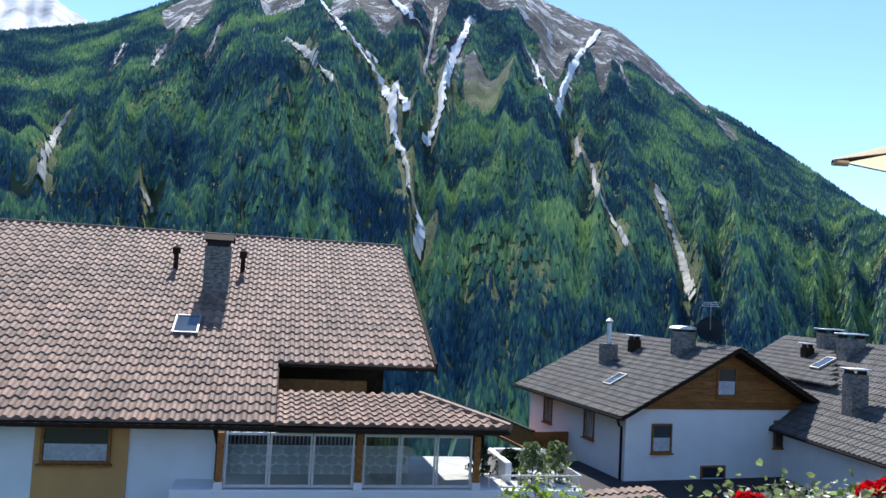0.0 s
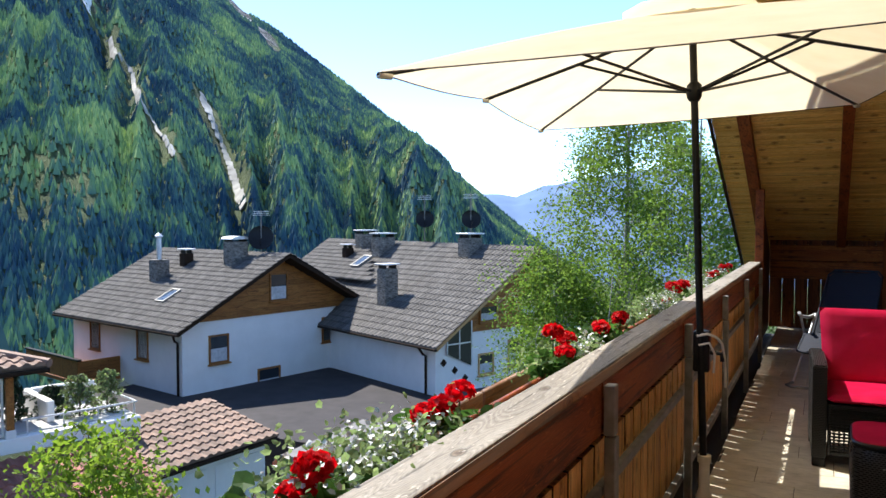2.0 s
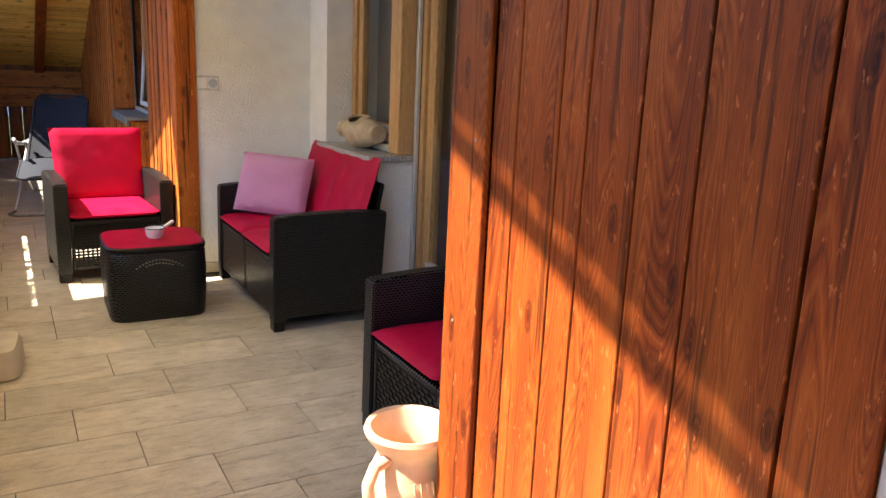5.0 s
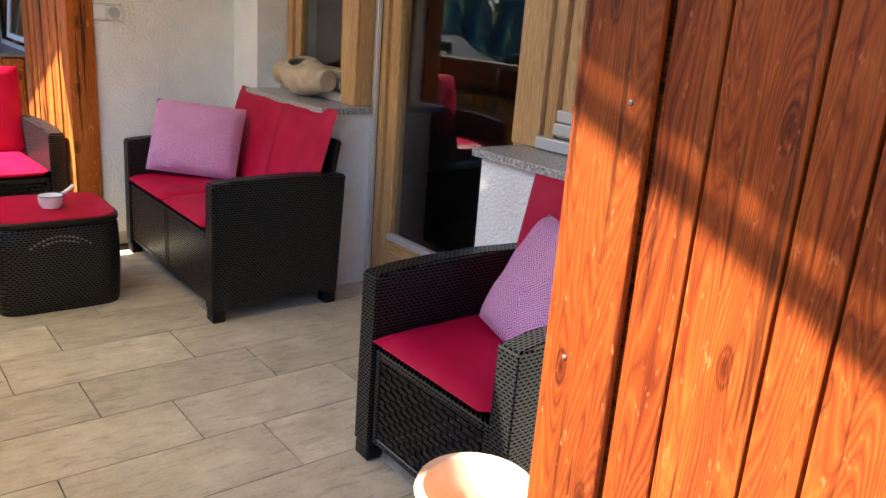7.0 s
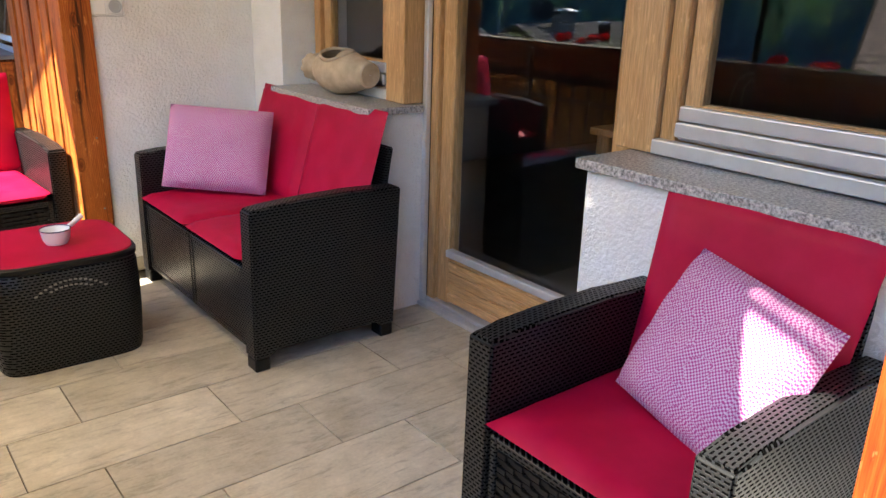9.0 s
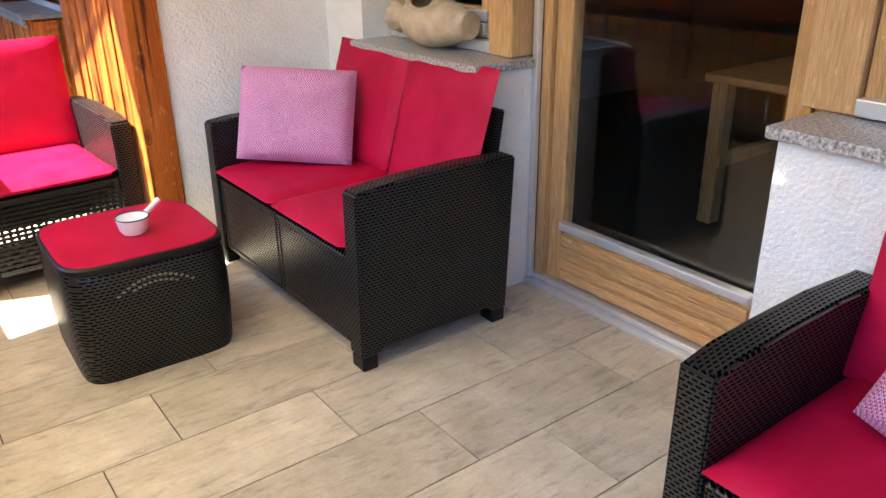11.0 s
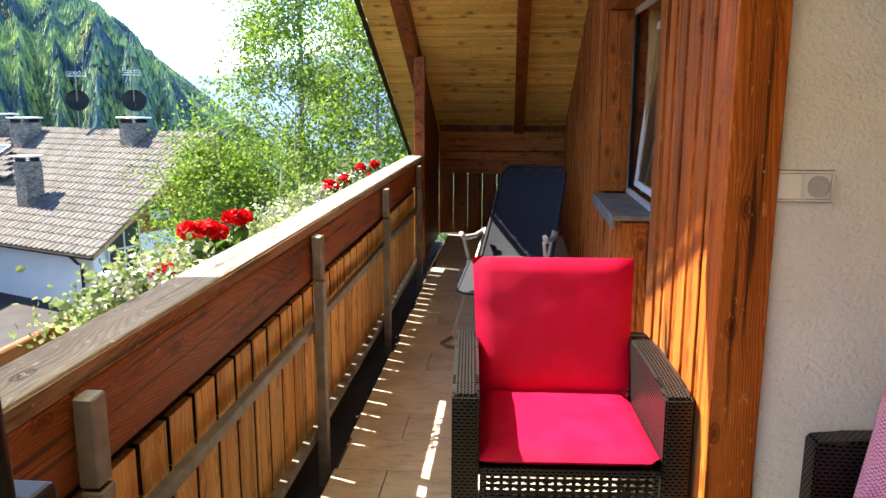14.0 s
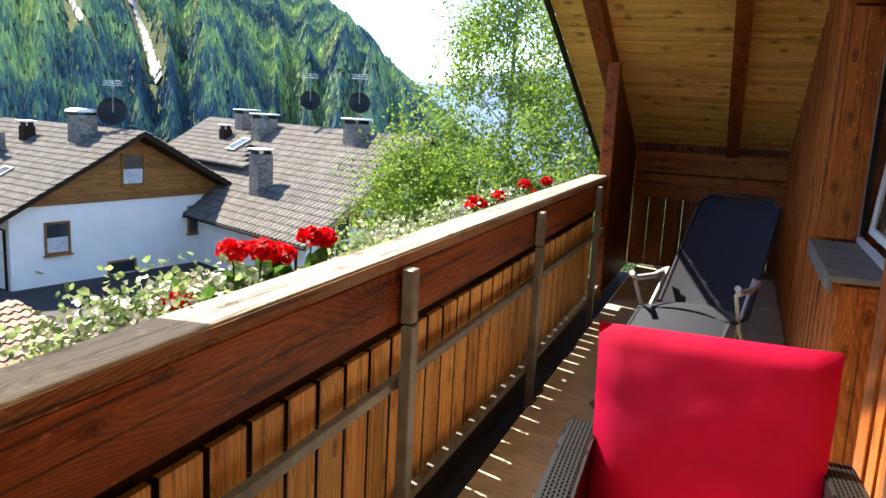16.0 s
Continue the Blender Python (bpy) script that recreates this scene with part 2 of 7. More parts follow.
leaf_pale = leafy("pale_leaf", (0.22, 0.33, 0.11), (0.38, 0.48, 0.20), 25, 0.6, island=0.4)
petal_red = leafy("red_petal", (0.66, 0.002, 0.006), (0.80, 0.004, 0.012), 40, 0.6, island=0.3)
petal_white = mottled("white_petal", (0.7, 0.72, 0.7), (0.82, 0.83, 0.82), 40, 0.6, island=0.2)
birch_leaf = leafy("birch_leaf", (0.17, 0.30, 0.035), (0.31, 0.47, 0.075), 3, 0.55, island=0.5)
bush_leaf = leafy("fresh_bush_leaf", (0.22, 0.36, 0.03), (0.40, 0.55, 0.06), 3, 0.55, island=0.4)
dark_leaf = mottled("evergreen_leaf", (0.02, 0.05, 0.015), (0.05, 0.10, 0.03), 3, 0.7, island=0.5)
birch_bark = mottled("birch_bark", (0.10, 0.09, 0.075), (0.45, 0.42, 0.38), 9, 0.8, stretch=(1, 1, 2.5), bump_scale=30)
twig = mottled("twig_bark", (0.09, 0.06, 0.04), (0.16, 0.115, 0.08), 20, 0.85)
soil = mottled("potting_soil", (0.02, 0.014, 0.01), (0.05, 0.035, 0.025), 40, 0.95, bump_scale=80)
house_wood = wood("house_gable_wood", (0.20, 0.072, 0.018), (0.37, 0.150, 0.038), (0.50, 0.225, 0.062), "x", 0.55, vary=0.25)
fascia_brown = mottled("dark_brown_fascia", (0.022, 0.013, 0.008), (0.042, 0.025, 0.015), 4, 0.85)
fascia_brown.node_tree.nodes["Principled BSDF"].inputs["Specular IOR Level"].default_value = 0.15
tile_brown = mottled("brown_roof_tile", (0.23, 0.135, 0.088), (0.37, 0.235, 0.165), 3, 0.75, island=0.5, bump_scale=25, stain=0.2, stain_scale=0.4)
tile_grey = mottled("grey_roof_tile", (0.088, 0.079, 0.069), (0.155, 0.140, 0.124), 3, 0.8, island=0.45, bump_scale=25, stain=0.2, stain_scale=0.4)
tile_red = mottled("red_roof_tile", (0.30, 0.10, 0.07), (0.40, 0.15, 0.10), 3, 0.75, island=0.38, bump_scale=25, stain=0.2)
chimney_stone = mottled("chimney_stone", (0.05, 0.044, 0.038), (0.34, 0.31, 0.265), 6, 0.9, bump_scale=18, bump_strength=0.6, bump_dist=0.02, stretch=(1, 1, 2.2))
asphalt = mottled("dark_flat_roof", (0.020, 0.017, 0.018), (0.040, 0.034, 0.036), 1.5, 0.85, bump_scale=40, stain=0.25, stain_scale=0.4)
slab_grey = mottled("grey_slabs", (0.15, 0.145, 0.14), (0.23, 0.22, 0.215), 2, 0.85)
paving = mottled("terrace_paving", (0.5, 0.48, 0.45), (0.6, 0.58, 0.55), 2, 0.8)


def make_glass(name, tint=(1, 1, 1), rough=0.0):
    m, nt, b = mat_base(name, rough)
    b.inputs["Base Color"].default_value = (*tint, 1)
    b.inputs["Transmission Weight"].default_value = 1.0
    b.inputs["IOR"].default_value = 1.45
    return m


glass = make_glass("clear_glass", (0.93, 0.96, 0.95))


def make_tile_stone():
    """Beige stoneware with faint slanting veins, each tile toned and shifted on its own."""
    m, nt, b = mat_base("beige_stoneware", 0.42)
    v = coords(nt, (1, 1, 1), True, (0, 0, 0.5))
    v2 = coords(nt, (1, 4.5, 1), True, (0, 0, 0.6))
    col = ramp(nt, noise_node(nt, v, 6, 8.0, 0.65), [(0.3, (0.46, 0.405, 0.305)), (0.7, (0.68, 0.615, 0.50))])
    vein = ramp(nt, noise_node(nt, v2, 7, 8.0, 0.7, 0.6), [(0.34, grey(0.55)), (0.46, grey(0.94)), (0.6, grey(1.06))])
    col = blend(nt, col, vein, 0.75)
    col = blend(nt, col, ramp(nt, noise_node(nt, v, 90, 3.0), [(0.3, grey(0.88)), (0.7, grey(1.05))]), 0.7)
    info = nt.nodes.new("ShaderNodeObjectInfo")
    col = blend(nt, col, ramp(nt, info.outputs["Random"], [(0, grey(0.86)), (1, grey(1.06))]), 1.0)
    nt.links.new(col, b.inputs["Base Color"])
    bump(nt, b, noise_node(nt, v2, 30, 5.0, 0.6), 0.25, 0.002)
    return m


stone_tile = make_tile_stone()


def make_rattan(name, top=False):
    """Moulded black rattan: short raised strips in staggered rows."""
    m, nt, b = mat_base(name, 0.36)
    tc = nt.nodes.new("ShaderNodeTexCoord")
    sep = nt.nodes.new("ShaderNodeSeparateXYZ")
    nt.links.new(tc.outputs["Object"], sep.inputs[0])
    comb = nt.nodes.new("ShaderNodeCombineXYZ")
    if top:
        nt.links.new(sep.outputs["Y"], comb.inputs[0])
        nt.links.new(sep.outputs["X"], comb.inputs[1])
    else:
        add = nt.nodes.new("ShaderNodeMath")
        nt.links.new(sep.outputs["X"], add.inputs[0])
        nt.links.new(sep.outputs["Y"], add.inputs[1])
        nt.links.new(add.outputs[0], comb.inputs[0])
        nt.links.new(sep.outputs["Z"], comb.inputs[1])
    br = nt.nodes.new("ShaderNodeTexBrick")
    br.offset = 0.5
    br.inputs["Color1"].default_value = (0.001, 0.001, 0.001, 1)
    br.inputs["Color2"].default_value = (0.002, 0.002, 0.002, 1)
    br.inputs["Mortar"].default_value = (0.014, 0.0145, 0.0145, 1)
    br.inputs["Scale"].default_value = 1.0
    br.inputs["Mortar Size"].default_value = 0.0034
    br.inputs["Mortar Smooth"].default_value = 0.25
    br.inputs["Brick Width"].default_value = 0.019
    br.inputs["Row Height"].default_value = 0.0108
    nt.links.new(comb.outputs[0], br.inputs["Vector"])
    nt.links.new(br.outputs["Color"], b.inputs["Base Color"])
    nt.links.new(ramp(nt, br.outputs["Fac"], [(0.3, grey(0.0)), (0.9, grey(0.55))]), b.inputs["Specular IOR Level"])
    bump(nt, b, br.outputs["Fac"], 0.8, 0.002)
    return m


rattan = make_rattan("black_rattan")
rattan_top = make_rattan("black_rattan_level", True)


def make_check(name):
    """Fine lilac and white check."""
    m, nt, b = mat_base(name, 0.9)
    v = coords(nt, (1, 1, 1), False)
    ck = nt.nodes.new("ShaderNodeTexChecker")
    ck.inputs["Scale"].default_value = 190
    ck.inputs["Color1"].default_value = (0.40, 0.045, 0.22, 1)
    ck.inputs["Color2"].default_value = (0.62, 0.42, 0.56, 1)
    nt.links.new(v, ck.inputs["Vector"])
    col = blend(nt, ck.outputs[0], ramp(nt, noise_node(nt, v, 7, 4.0), [(0.3, grey(0.85)), (0.7, grey(1.05))]), 0.8)
    nt.links.new(col, b.inputs["Base Color"])
    bump(nt, b, noise_node(nt, v, 22, 4.0), 0.35, 0.006)
    return m


check_cloth = make_check("lilac_check_cloth")


# ---- helpers for meshes ----


def mesh_from(bm, name, material, smooth=False):
    me = bpy.data.meshes.new(name)
    bmesh.ops.recalc_face_normals(bm, faces=bm.faces)
    bm.to_mesh(me)
    bm.free()
    for mm in (material if isinstance(material, (list, tuple)) else [material]):
        me.materials.append(mm)
    if smooth:
        me.shade_smooth()
        me.set_sharp_from_angle(angle=0.7)
    return me


def part(name, bm, material, parent=None, label="", smooth=False):
    """Links a bmesh as one mesh object under a thing or a part."""
    ob = new(name, mesh_from(bm, name, material, smooth))
    ob.parent = parent
    return tagged(ob, label=label)


def piece(name, me, parent, place=(0, 0, 0), turn=(0, 0, 0)):
    """One more object on a mesh that alike pieces share."""
    ob = new(name, me)
    ob.parent = parent
    ob.location = place
    ob.rotation_euler = turn
    return ob


def thing(name, place, label, category, group="", turn=0.0, kind=""):
    ob = new(name)
    ob.location = place
    ob.rotation_euler = (0, 0, turn)
    ob.empty_display_size = 0.1
    return tagged(ob, label, category, group, kind)


def setting(name, bm, material, label, category="", smooth=False):
    ob = new(name, mesh_from(bm, name, material, smooth))
    return tagged(ob, label, category or name.split("_")[0], kind="structure")


def box(bm, x0, x1, y0, y1, z0, z1, bev=0.0, seg=1):
    c = [bm.verts.new((x, y, z)) for x in (x0, x1) for y in (y0, y1) for z in (z0, z1)]
    idx = ((0, 1, 3, 2), (4, 6, 7, 5), (0, 4, 5, 1), (2, 3, 7, 6), (0, 2, 6, 4), (1, 5, 7, 3))
    f = [bm.faces.new([c[i] for i in q]) for q in idx]
    if bev:
        es = list({e for q in f for e in q.edges})
        bmesh.ops.bevel(bm, geom=es, offset=bev, segments=seg, affect="EDGES", profile=0.5)
    return bm


def boxes(*specs, bev=0.0, seg=1):
    bm = bmesh.new()
    for s in specs:
        box(bm, *s, bev=bev, seg=seg)
    return bm


def tube(bm, pts, r, n=8, r1=None):
    """A round bar along points, tapering from r to r1."""
    pts = [Vector(p) for p in pts]
    rings = []
    for i, p in enumerate(pts):
        d = (pts[min(i + 1, len(pts) - 1)] - pts[max(i - 1, 0)]).normalized()
        a = d.orthogonal().normalized()
        bb = d.cross(a)
        rr = r if r1 is None else r + (r1 - r) * i / (len(pts) - 1)
        rings.append([bm.verts.new(p + (a * math.cos(2 * math.pi * k / n) + bb * math.sin(2 * math.pi * k / n)) * rr) for k in range(n)])
    for q, s in zip(rings, rings[1:]):
        # the ring that fits with the least twist
        best = min(range(n), key=lambda o: sum((q[k].co - s[(k + o) % n].co).length for k in range(n)))
        for k in range(n):
            bm.faces.new((q[k], q[(k + 1) % n], s[(k + 1 + best) % n], s[(k + best) % n]))
    bm.faces.new(rings[0])
    bm.faces.new(rings[-1])
    return bm


def lathe(bm, profile, n=28, cx=0.0, cy=0.0, close=True):
    """A turned body from (radius, height) pairs."""
    rings = []
    for r, z in profile:
        rings.append([bm.verts.new((cx + r * math.cos(2 * math.pi * k / n), cy + r * math.sin(2 * math.pi * k / n), z)) for k in range(n)])
    for q, s in zip(rings, rings[1:]):
        for k in range(n):
            bm.faces.new((q[k], q[(k + 1) % n], s[(k + 1) % n], s[k]))
    if close:
        bm.faces.new(rings[0])
        bm.faces.new(rings[-1])
    return bm


def prism(bm, poly, axis, a, b):
    """A flat outline in the two other axes, drawn out from a to b along one axis."""
    k = "xyz".index(axis)
    def at(p, v):
        c = list(p)
        c.insert(k, v)
        return bm.verts.new(c)
    lo, hi = [at(p, a) for p in poly], [at(p, b) for p in poly]
    n = len(poly)
    for i in range(n):
        bm.faces.new((lo[i], lo[(i + 1) % n], hi[(i + 1) % n], hi[i]))
    bm.faces.new(lo)
    bm.faces.new(hi)
    return bm


def soft_pad(bm, sx, sy, sz, nx=14, ny=14, puff=0.35, crumple=0.0, seed=0.0):
    """A stuffed cushion, its edge pinched to a seam, lying in x and y."""
    grid = {}
    for side in (1, -1):
        for i in range(nx + 1):
            for j in range(ny + 1):
                u, v = 2 * i / nx - 1, 2 * j / ny - 1
                edge = (1 - abs(u) ** 3.0) ** puff * (1 - abs(v) ** 3.0) ** puff if abs(u) < 1 and abs(v) < 1 else 0.0
                if side == -1 and edge == 0.0:
                    grid[(side, i, j)] = grid[(1, i, j)]
                    continue
                w = crumple * noise.noise(Vector((u * 3 + seed, v * 3, side * 2.0)))
                grid[(side, i, j)] = bm.verts.new((u * sx / 2 * (1 - 0.03 * (1 - abs(v)) * crumple * 20), v * sy / 2, side * (sz / 2) * edge + w * edge))
        for i in range(nx):
            for j in range(ny):
                bm.faces.new([grid[(side, a, c)] for a, c in ((i, j), (i + 1, j), (i + 1, j + 1), (i, j + 1))])
    return bm


def moved(bm, m):
    bm.transform(m)
    return bm


# ---- balcony: plan ----
EDGE_X = 1.275          # edge of the tiled floor towards the railing
NEAR_X, FAR_X = 2.64, 2.60   # faces of the two clad walls
LOG_Y0, LOG_Y1 = 2.715, 6.31  # the recess between them
BACK_X = 3.52
END_Y = 13.0
RIDGE_Y, RIDGE_Z, PITCH = 5.10, 4.84, 0.45


def roof_z(y):
    return RIDGE_Z - PITCH * abs(y - RIDGE_Y)


# floor slab under the tiles
floor = setting("floor", boxes((EDGE_X, 4.1, -2.4, 13.2, -0.28, -0.010), bev=0.003), grout, "balcony floor of beige stoneware tiles with thin brown joints", "floor")
# added near-black bottom for the shaded gap, and a board stopping sun
setting("slab_edge", boxes((1.02, EDGE_X - 0.004, -2.4, 13.2, -0.42, -0.12), (1.02, 1.045, -2.4, 13.2, -0.118, 0.11)), asphalt, "dark strip and board added to close the shaded gap below the railing", "slab")

# clad wall beside the start, with a door in it
wall_near = setting("wall_near", boxes((NEAR_X + 0.02, 3.9, 1.50, 2.70, 0, 2.5), (NEAR_X + 0.02, 3.9, -2.4, 0.50, 0, 2.5),
                    (NEAR_X + 0.02, 3.9, 0.50, 1.50, 2.1, 2.5)), beam_wood, "house wall clad with orange-stained upright boards", "wall")
wall_far = setting("wall_far", boxes((FAR_X + 0.02, 3.9, 6.325, 7.45, 0, 2.5), (FAR_X + 0.02, 3.9, 8.36, 9.45, 0, 0.9), (2.80, 3.9, 7.45, 8.36, 0, 0.93),
                   (FAR_X + 0.02, 3.9, 9.45, 13.2, 0, 2.5), (FAR_X + 0.02, 3.9, 7.45, 9.45, 2.12, 2.5)), beam_wood,
                   "house wall clad with reddish upright boards beside a window", "wall")
# gable wall over both, up to the roof
gm = bmesh.new()
prism(gm, [(-2.4, 2.5), (13.2, 2.5), (13.2, 2.51), (10.4, roof_z(10.4) - 0.02), (RIDGE_Y, RIDGE_Z - 0.02), (-0.2, roof_z(-0.2) - 0.02), (-2.4, 2.51)], "x", FAR_X + 0.04, 3.9)
setting("wall_gable", gm, plaster, "rough white plaster gable wall above the balcony", "wall")

# white plastered recess
setting("wall_side", boxes((2.72, 3.9, LOG_Y1, LOG_Y1 + 0.012, 0, 2.5)), plaster, "rough white plaster side wall with a socket", "wall")
setting("wall_side_near", boxes((2.66, 3.9, LOG_Y0 - 0.012, LOG_Y0, 0, 2.5)), plaster, "rough white plaster side wall", "wall")
wall_back = setting("wall_back", boxes(
    (BACK_X, 3.9, 5.985, LOG_Y1 - 0.002, 0, 2.5), (BACK_X, 3.9, 5.13, 5.985, 0, 0.915),
    (BACK_X - 0.03, 3.9, LOG_Y0 + 0.002, 3.94, 0, 0.92), (BACK_X + 0.1, 3.9, LOG_Y0 + 0.002, 5.985, 2.12, 2.5), (BACK_X - 0.02, 3.9, LOG_Y0 + 0.002, 2.95, 0.92, 2.5)),
    plaster, "rough white plaster back wall with door and windows", "wall")
setting("ceiling_recess", boxes((2.62, 3.95, LOG_Y0 - 0.1, LOG_Y1 + 0.1, 2.5, 2.58)), plaster, "white plastered ceiling of the recess", "ceiling")
setting("baseboard", boxes((2.735, BACK_X - 0.012, LOG_Y1 - 0.011, LOG_Y1 - 0.001, 0.002, 0.075), (BACK_X - 0.010, BACK_X - 0.001, 5.14, LOG_Y1 - 0.012, 0.002, 0.075), bev=0.002),
        stone_tile, "low beige stoneware skirting tiles", "baseboard")

# granite sills
def granite_sill(y0, y1, z):
    bm = boxes((BACK_X - 0.07, 3.74, y0, y1, z - 0.032, z), bev=0.004, seg=2)
    return setting("window_sill", bm, granite, "speckled grey granite window sill", "window sill")
granite_sill(5.10, 5.984, 0.948)
granite_sill(2.952, 3.958, 0.956)

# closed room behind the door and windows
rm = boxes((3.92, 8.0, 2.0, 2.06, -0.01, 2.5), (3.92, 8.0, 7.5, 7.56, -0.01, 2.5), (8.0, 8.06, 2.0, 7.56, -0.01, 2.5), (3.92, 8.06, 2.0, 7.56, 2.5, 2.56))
setting("wall_room", rm, room_wall, "plain room walls behind the glass, coloured dark for the dim room", "wall")
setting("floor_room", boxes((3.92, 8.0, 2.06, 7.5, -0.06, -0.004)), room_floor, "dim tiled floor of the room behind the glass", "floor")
setting("wall_front_room", boxes((3.9, 3.92, 2.0, 2.95, -0.01, 2.5), (3.9, 3.92, 5.99, 7.56, -0.01, 2.5), (3.9, 3.92, 2.95, 3.97, -0.01, 0.9), (3.9, 3.92, 5.13, 5.99, -0.01, 0.9), (3.9, 3.92, 2.95, 5.99, 2.12, 2.5)), room_wall, "inner face of the back wall, coloured dark for the dim room", "wall")

# ---- roof: one pitch each way, boarded below ----
setting("roof", prism(bmesh.new(), [(-5.2, roof_z(-5.2) + 0.06), (RIDGE_Y, RIDGE_Z + 0.06), (14.2, roof_z(14.2) + 0.06), (14.2, roof_z(14.2) + 0.22), (RIDGE_Y, RIDGE_Z + 0.24), (-5.2, roof_z(-5.2) + 0.22)], "x", 0.72, 9.0), fascia_brown, "pitched roof of the house over the balcony", "roof")
cb = bmesh.new()
W_B = 0.118
for side in (1, -1):
    k = 0
    while k * W_B < 9.3:
        a, b = RIDGE_Y + side * (k * W_B + 0.0035), RIDGE_Y + side * ((k + 1) * W_B - 0.0035)
        y0, y1 = min(a, b), max(a, b)
        g = 0.008      # chamfered edges
        prism(cb, [(y0, roof_z(y0) + g), (y0 + g, roof_z(y0 + g)), (y1 - g, roof_z(y1 - g)), (y1, roof_z(y1) + g), (y1, roof_z(y1) + 0.05), (y0, roof_z(y0) + 0.05)], "x", 0.735, 2.72)
        k += 1
setting("ceiling", cb, pine_wood, "sloping ceiling of knotty pine boards under the roof", "ceiling")


def rafter(x0, x1, drop, name, label, material, ya=RIDGE_Y, yb=13.9, step=0.0):
    bm = bmesh.new()
    for s in (1, -1):
        e = (yb - RIDGE_Y)
        pts = [(RIDGE_Y, RIDGE_Z - 0.004), (RIDGE_Y + s * e, roof_z(RIDGE_Y + e) - 0.004), (RIDGE_Y + s * e, roof_z(RIDGE_Y + e) - drop), (RIDGE_Y, RIDGE_Z - drop)]
        prism(bm, pts, "x", x0, x1)
    return setting(name, bm, material, label, "rafter")


rafter(1.02, 1.14, 0.16, "rafter_outer", "red-brown rafter along the open side of the roof", beam_wood)
rafter(2.02, 2.13, 0.12, "rafter_middle", "red-brown rafter under the pine boarding", beam_wood)
rafter(0.700, 0.733, 0.05, "verge_board", "dark brown verge board of the roof", fascia_brown)

# timber side wall and open-slatted end wall under the eaves
sw = bmesh.new()
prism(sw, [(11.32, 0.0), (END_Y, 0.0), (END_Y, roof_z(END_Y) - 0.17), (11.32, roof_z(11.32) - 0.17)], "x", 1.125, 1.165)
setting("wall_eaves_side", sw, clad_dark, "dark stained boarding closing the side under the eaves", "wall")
setting("end_post", boxes((1.10, 1.20, 11.24, 11.318, 0, 1.93), bev=0.006), beam_wood, "dark wooden post where the railing ends", "post")
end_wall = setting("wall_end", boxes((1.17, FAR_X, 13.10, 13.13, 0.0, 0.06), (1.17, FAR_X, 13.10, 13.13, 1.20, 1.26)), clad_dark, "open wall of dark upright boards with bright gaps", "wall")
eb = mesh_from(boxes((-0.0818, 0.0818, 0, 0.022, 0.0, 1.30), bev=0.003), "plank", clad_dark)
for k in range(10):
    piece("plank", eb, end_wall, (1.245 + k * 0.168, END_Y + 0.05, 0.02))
for z0, z1, nm in ((0.975, 1.19, "upper"), (0.715, 0.962, "lower")):
    bm = boxes((1.17, FAR_X, END_Y - 0.004, END_Y + 0.04, z0, z1), bev=0.008, seg=2)
    part("beam", bm, beam_x, end_wall, "reddish level board")

# ---- railing ----
railing = thing("balcony_railing", (1.1, 4.8, 0), "wooden balcony railing with weathered handrail and steel posts", "railing")
RO = Vector((1.1, 4.8, 0))
Y0R, Y1R = -2.0, 11.235
def rl(x0, x1, y0, y1, z0, z1):
    return (x0 - RO.x, x1 - RO.x, y0 - RO.y, y1 - RO.y, z0, z1)
part("handrail", boxes(rl(1.035, 1.172, Y0R, 4.1, 0.988, 1.034), rl(1.035, 1.172, 4.103, Y1R, 0.988, 1.034), bev=0.006, seg=2), rail_wood, railing, "weathered grey handrail board")
part("handrail_edge", boxes(rl(1.1725, 1.176, Y0R, Y1R, 0.989, 1.026)), edge_wood, railing, "brown-stained inner edge of the handrail")
POSTS = [-1.63, 0.14, 1.91, 3.68, 5.44, 7.20, 8.95, 10.72]
post_me = mesh_from(boxes((-0.02, 0.022, -0.026, 0.026, 0.802, 0.985), (-0.016, 0.026, -0.028, 0.028, -0.26, 0.796), bev=0.004), "post", galv)
for y in POSTS:
    piece("post", post_me, railing, (1.208 - RO.x, y - RO.y, 0))
edges = [Y0R] + POSTS + [Y1R]
for a, b in zip(edges, edges[1:]):
    part("plank", boxes(rl(1.131, 1.178, a + 0.004, b - 0.004, 0.800, 0.986), bev=0.005, seg=2), plank_wood, railing)
    part("bar", boxes(rl(1.150, 1.180, a + 0.002, b - 0.002, 0.567, 0.607), bev=0.003), galv, railing, "galvanised steel bar")
    part("bar", boxes(rl(1.150, 1.185, a + 0.002, b - 0.002, 0.085, 0.125), bev=0.003), galv, railing, "galvanised steel bar")
# added boards: they darken the slat gaps, their tops shape the sun streak
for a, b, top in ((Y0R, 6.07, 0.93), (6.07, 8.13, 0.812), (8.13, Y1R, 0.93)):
    part("backing_board", boxes(rl(1.070, 1.092, a + 0.002, b - 0.002, 0.47, top)), fascia_brown, railing, "added dark board that shades the slat gaps")
P_S = 0.1655
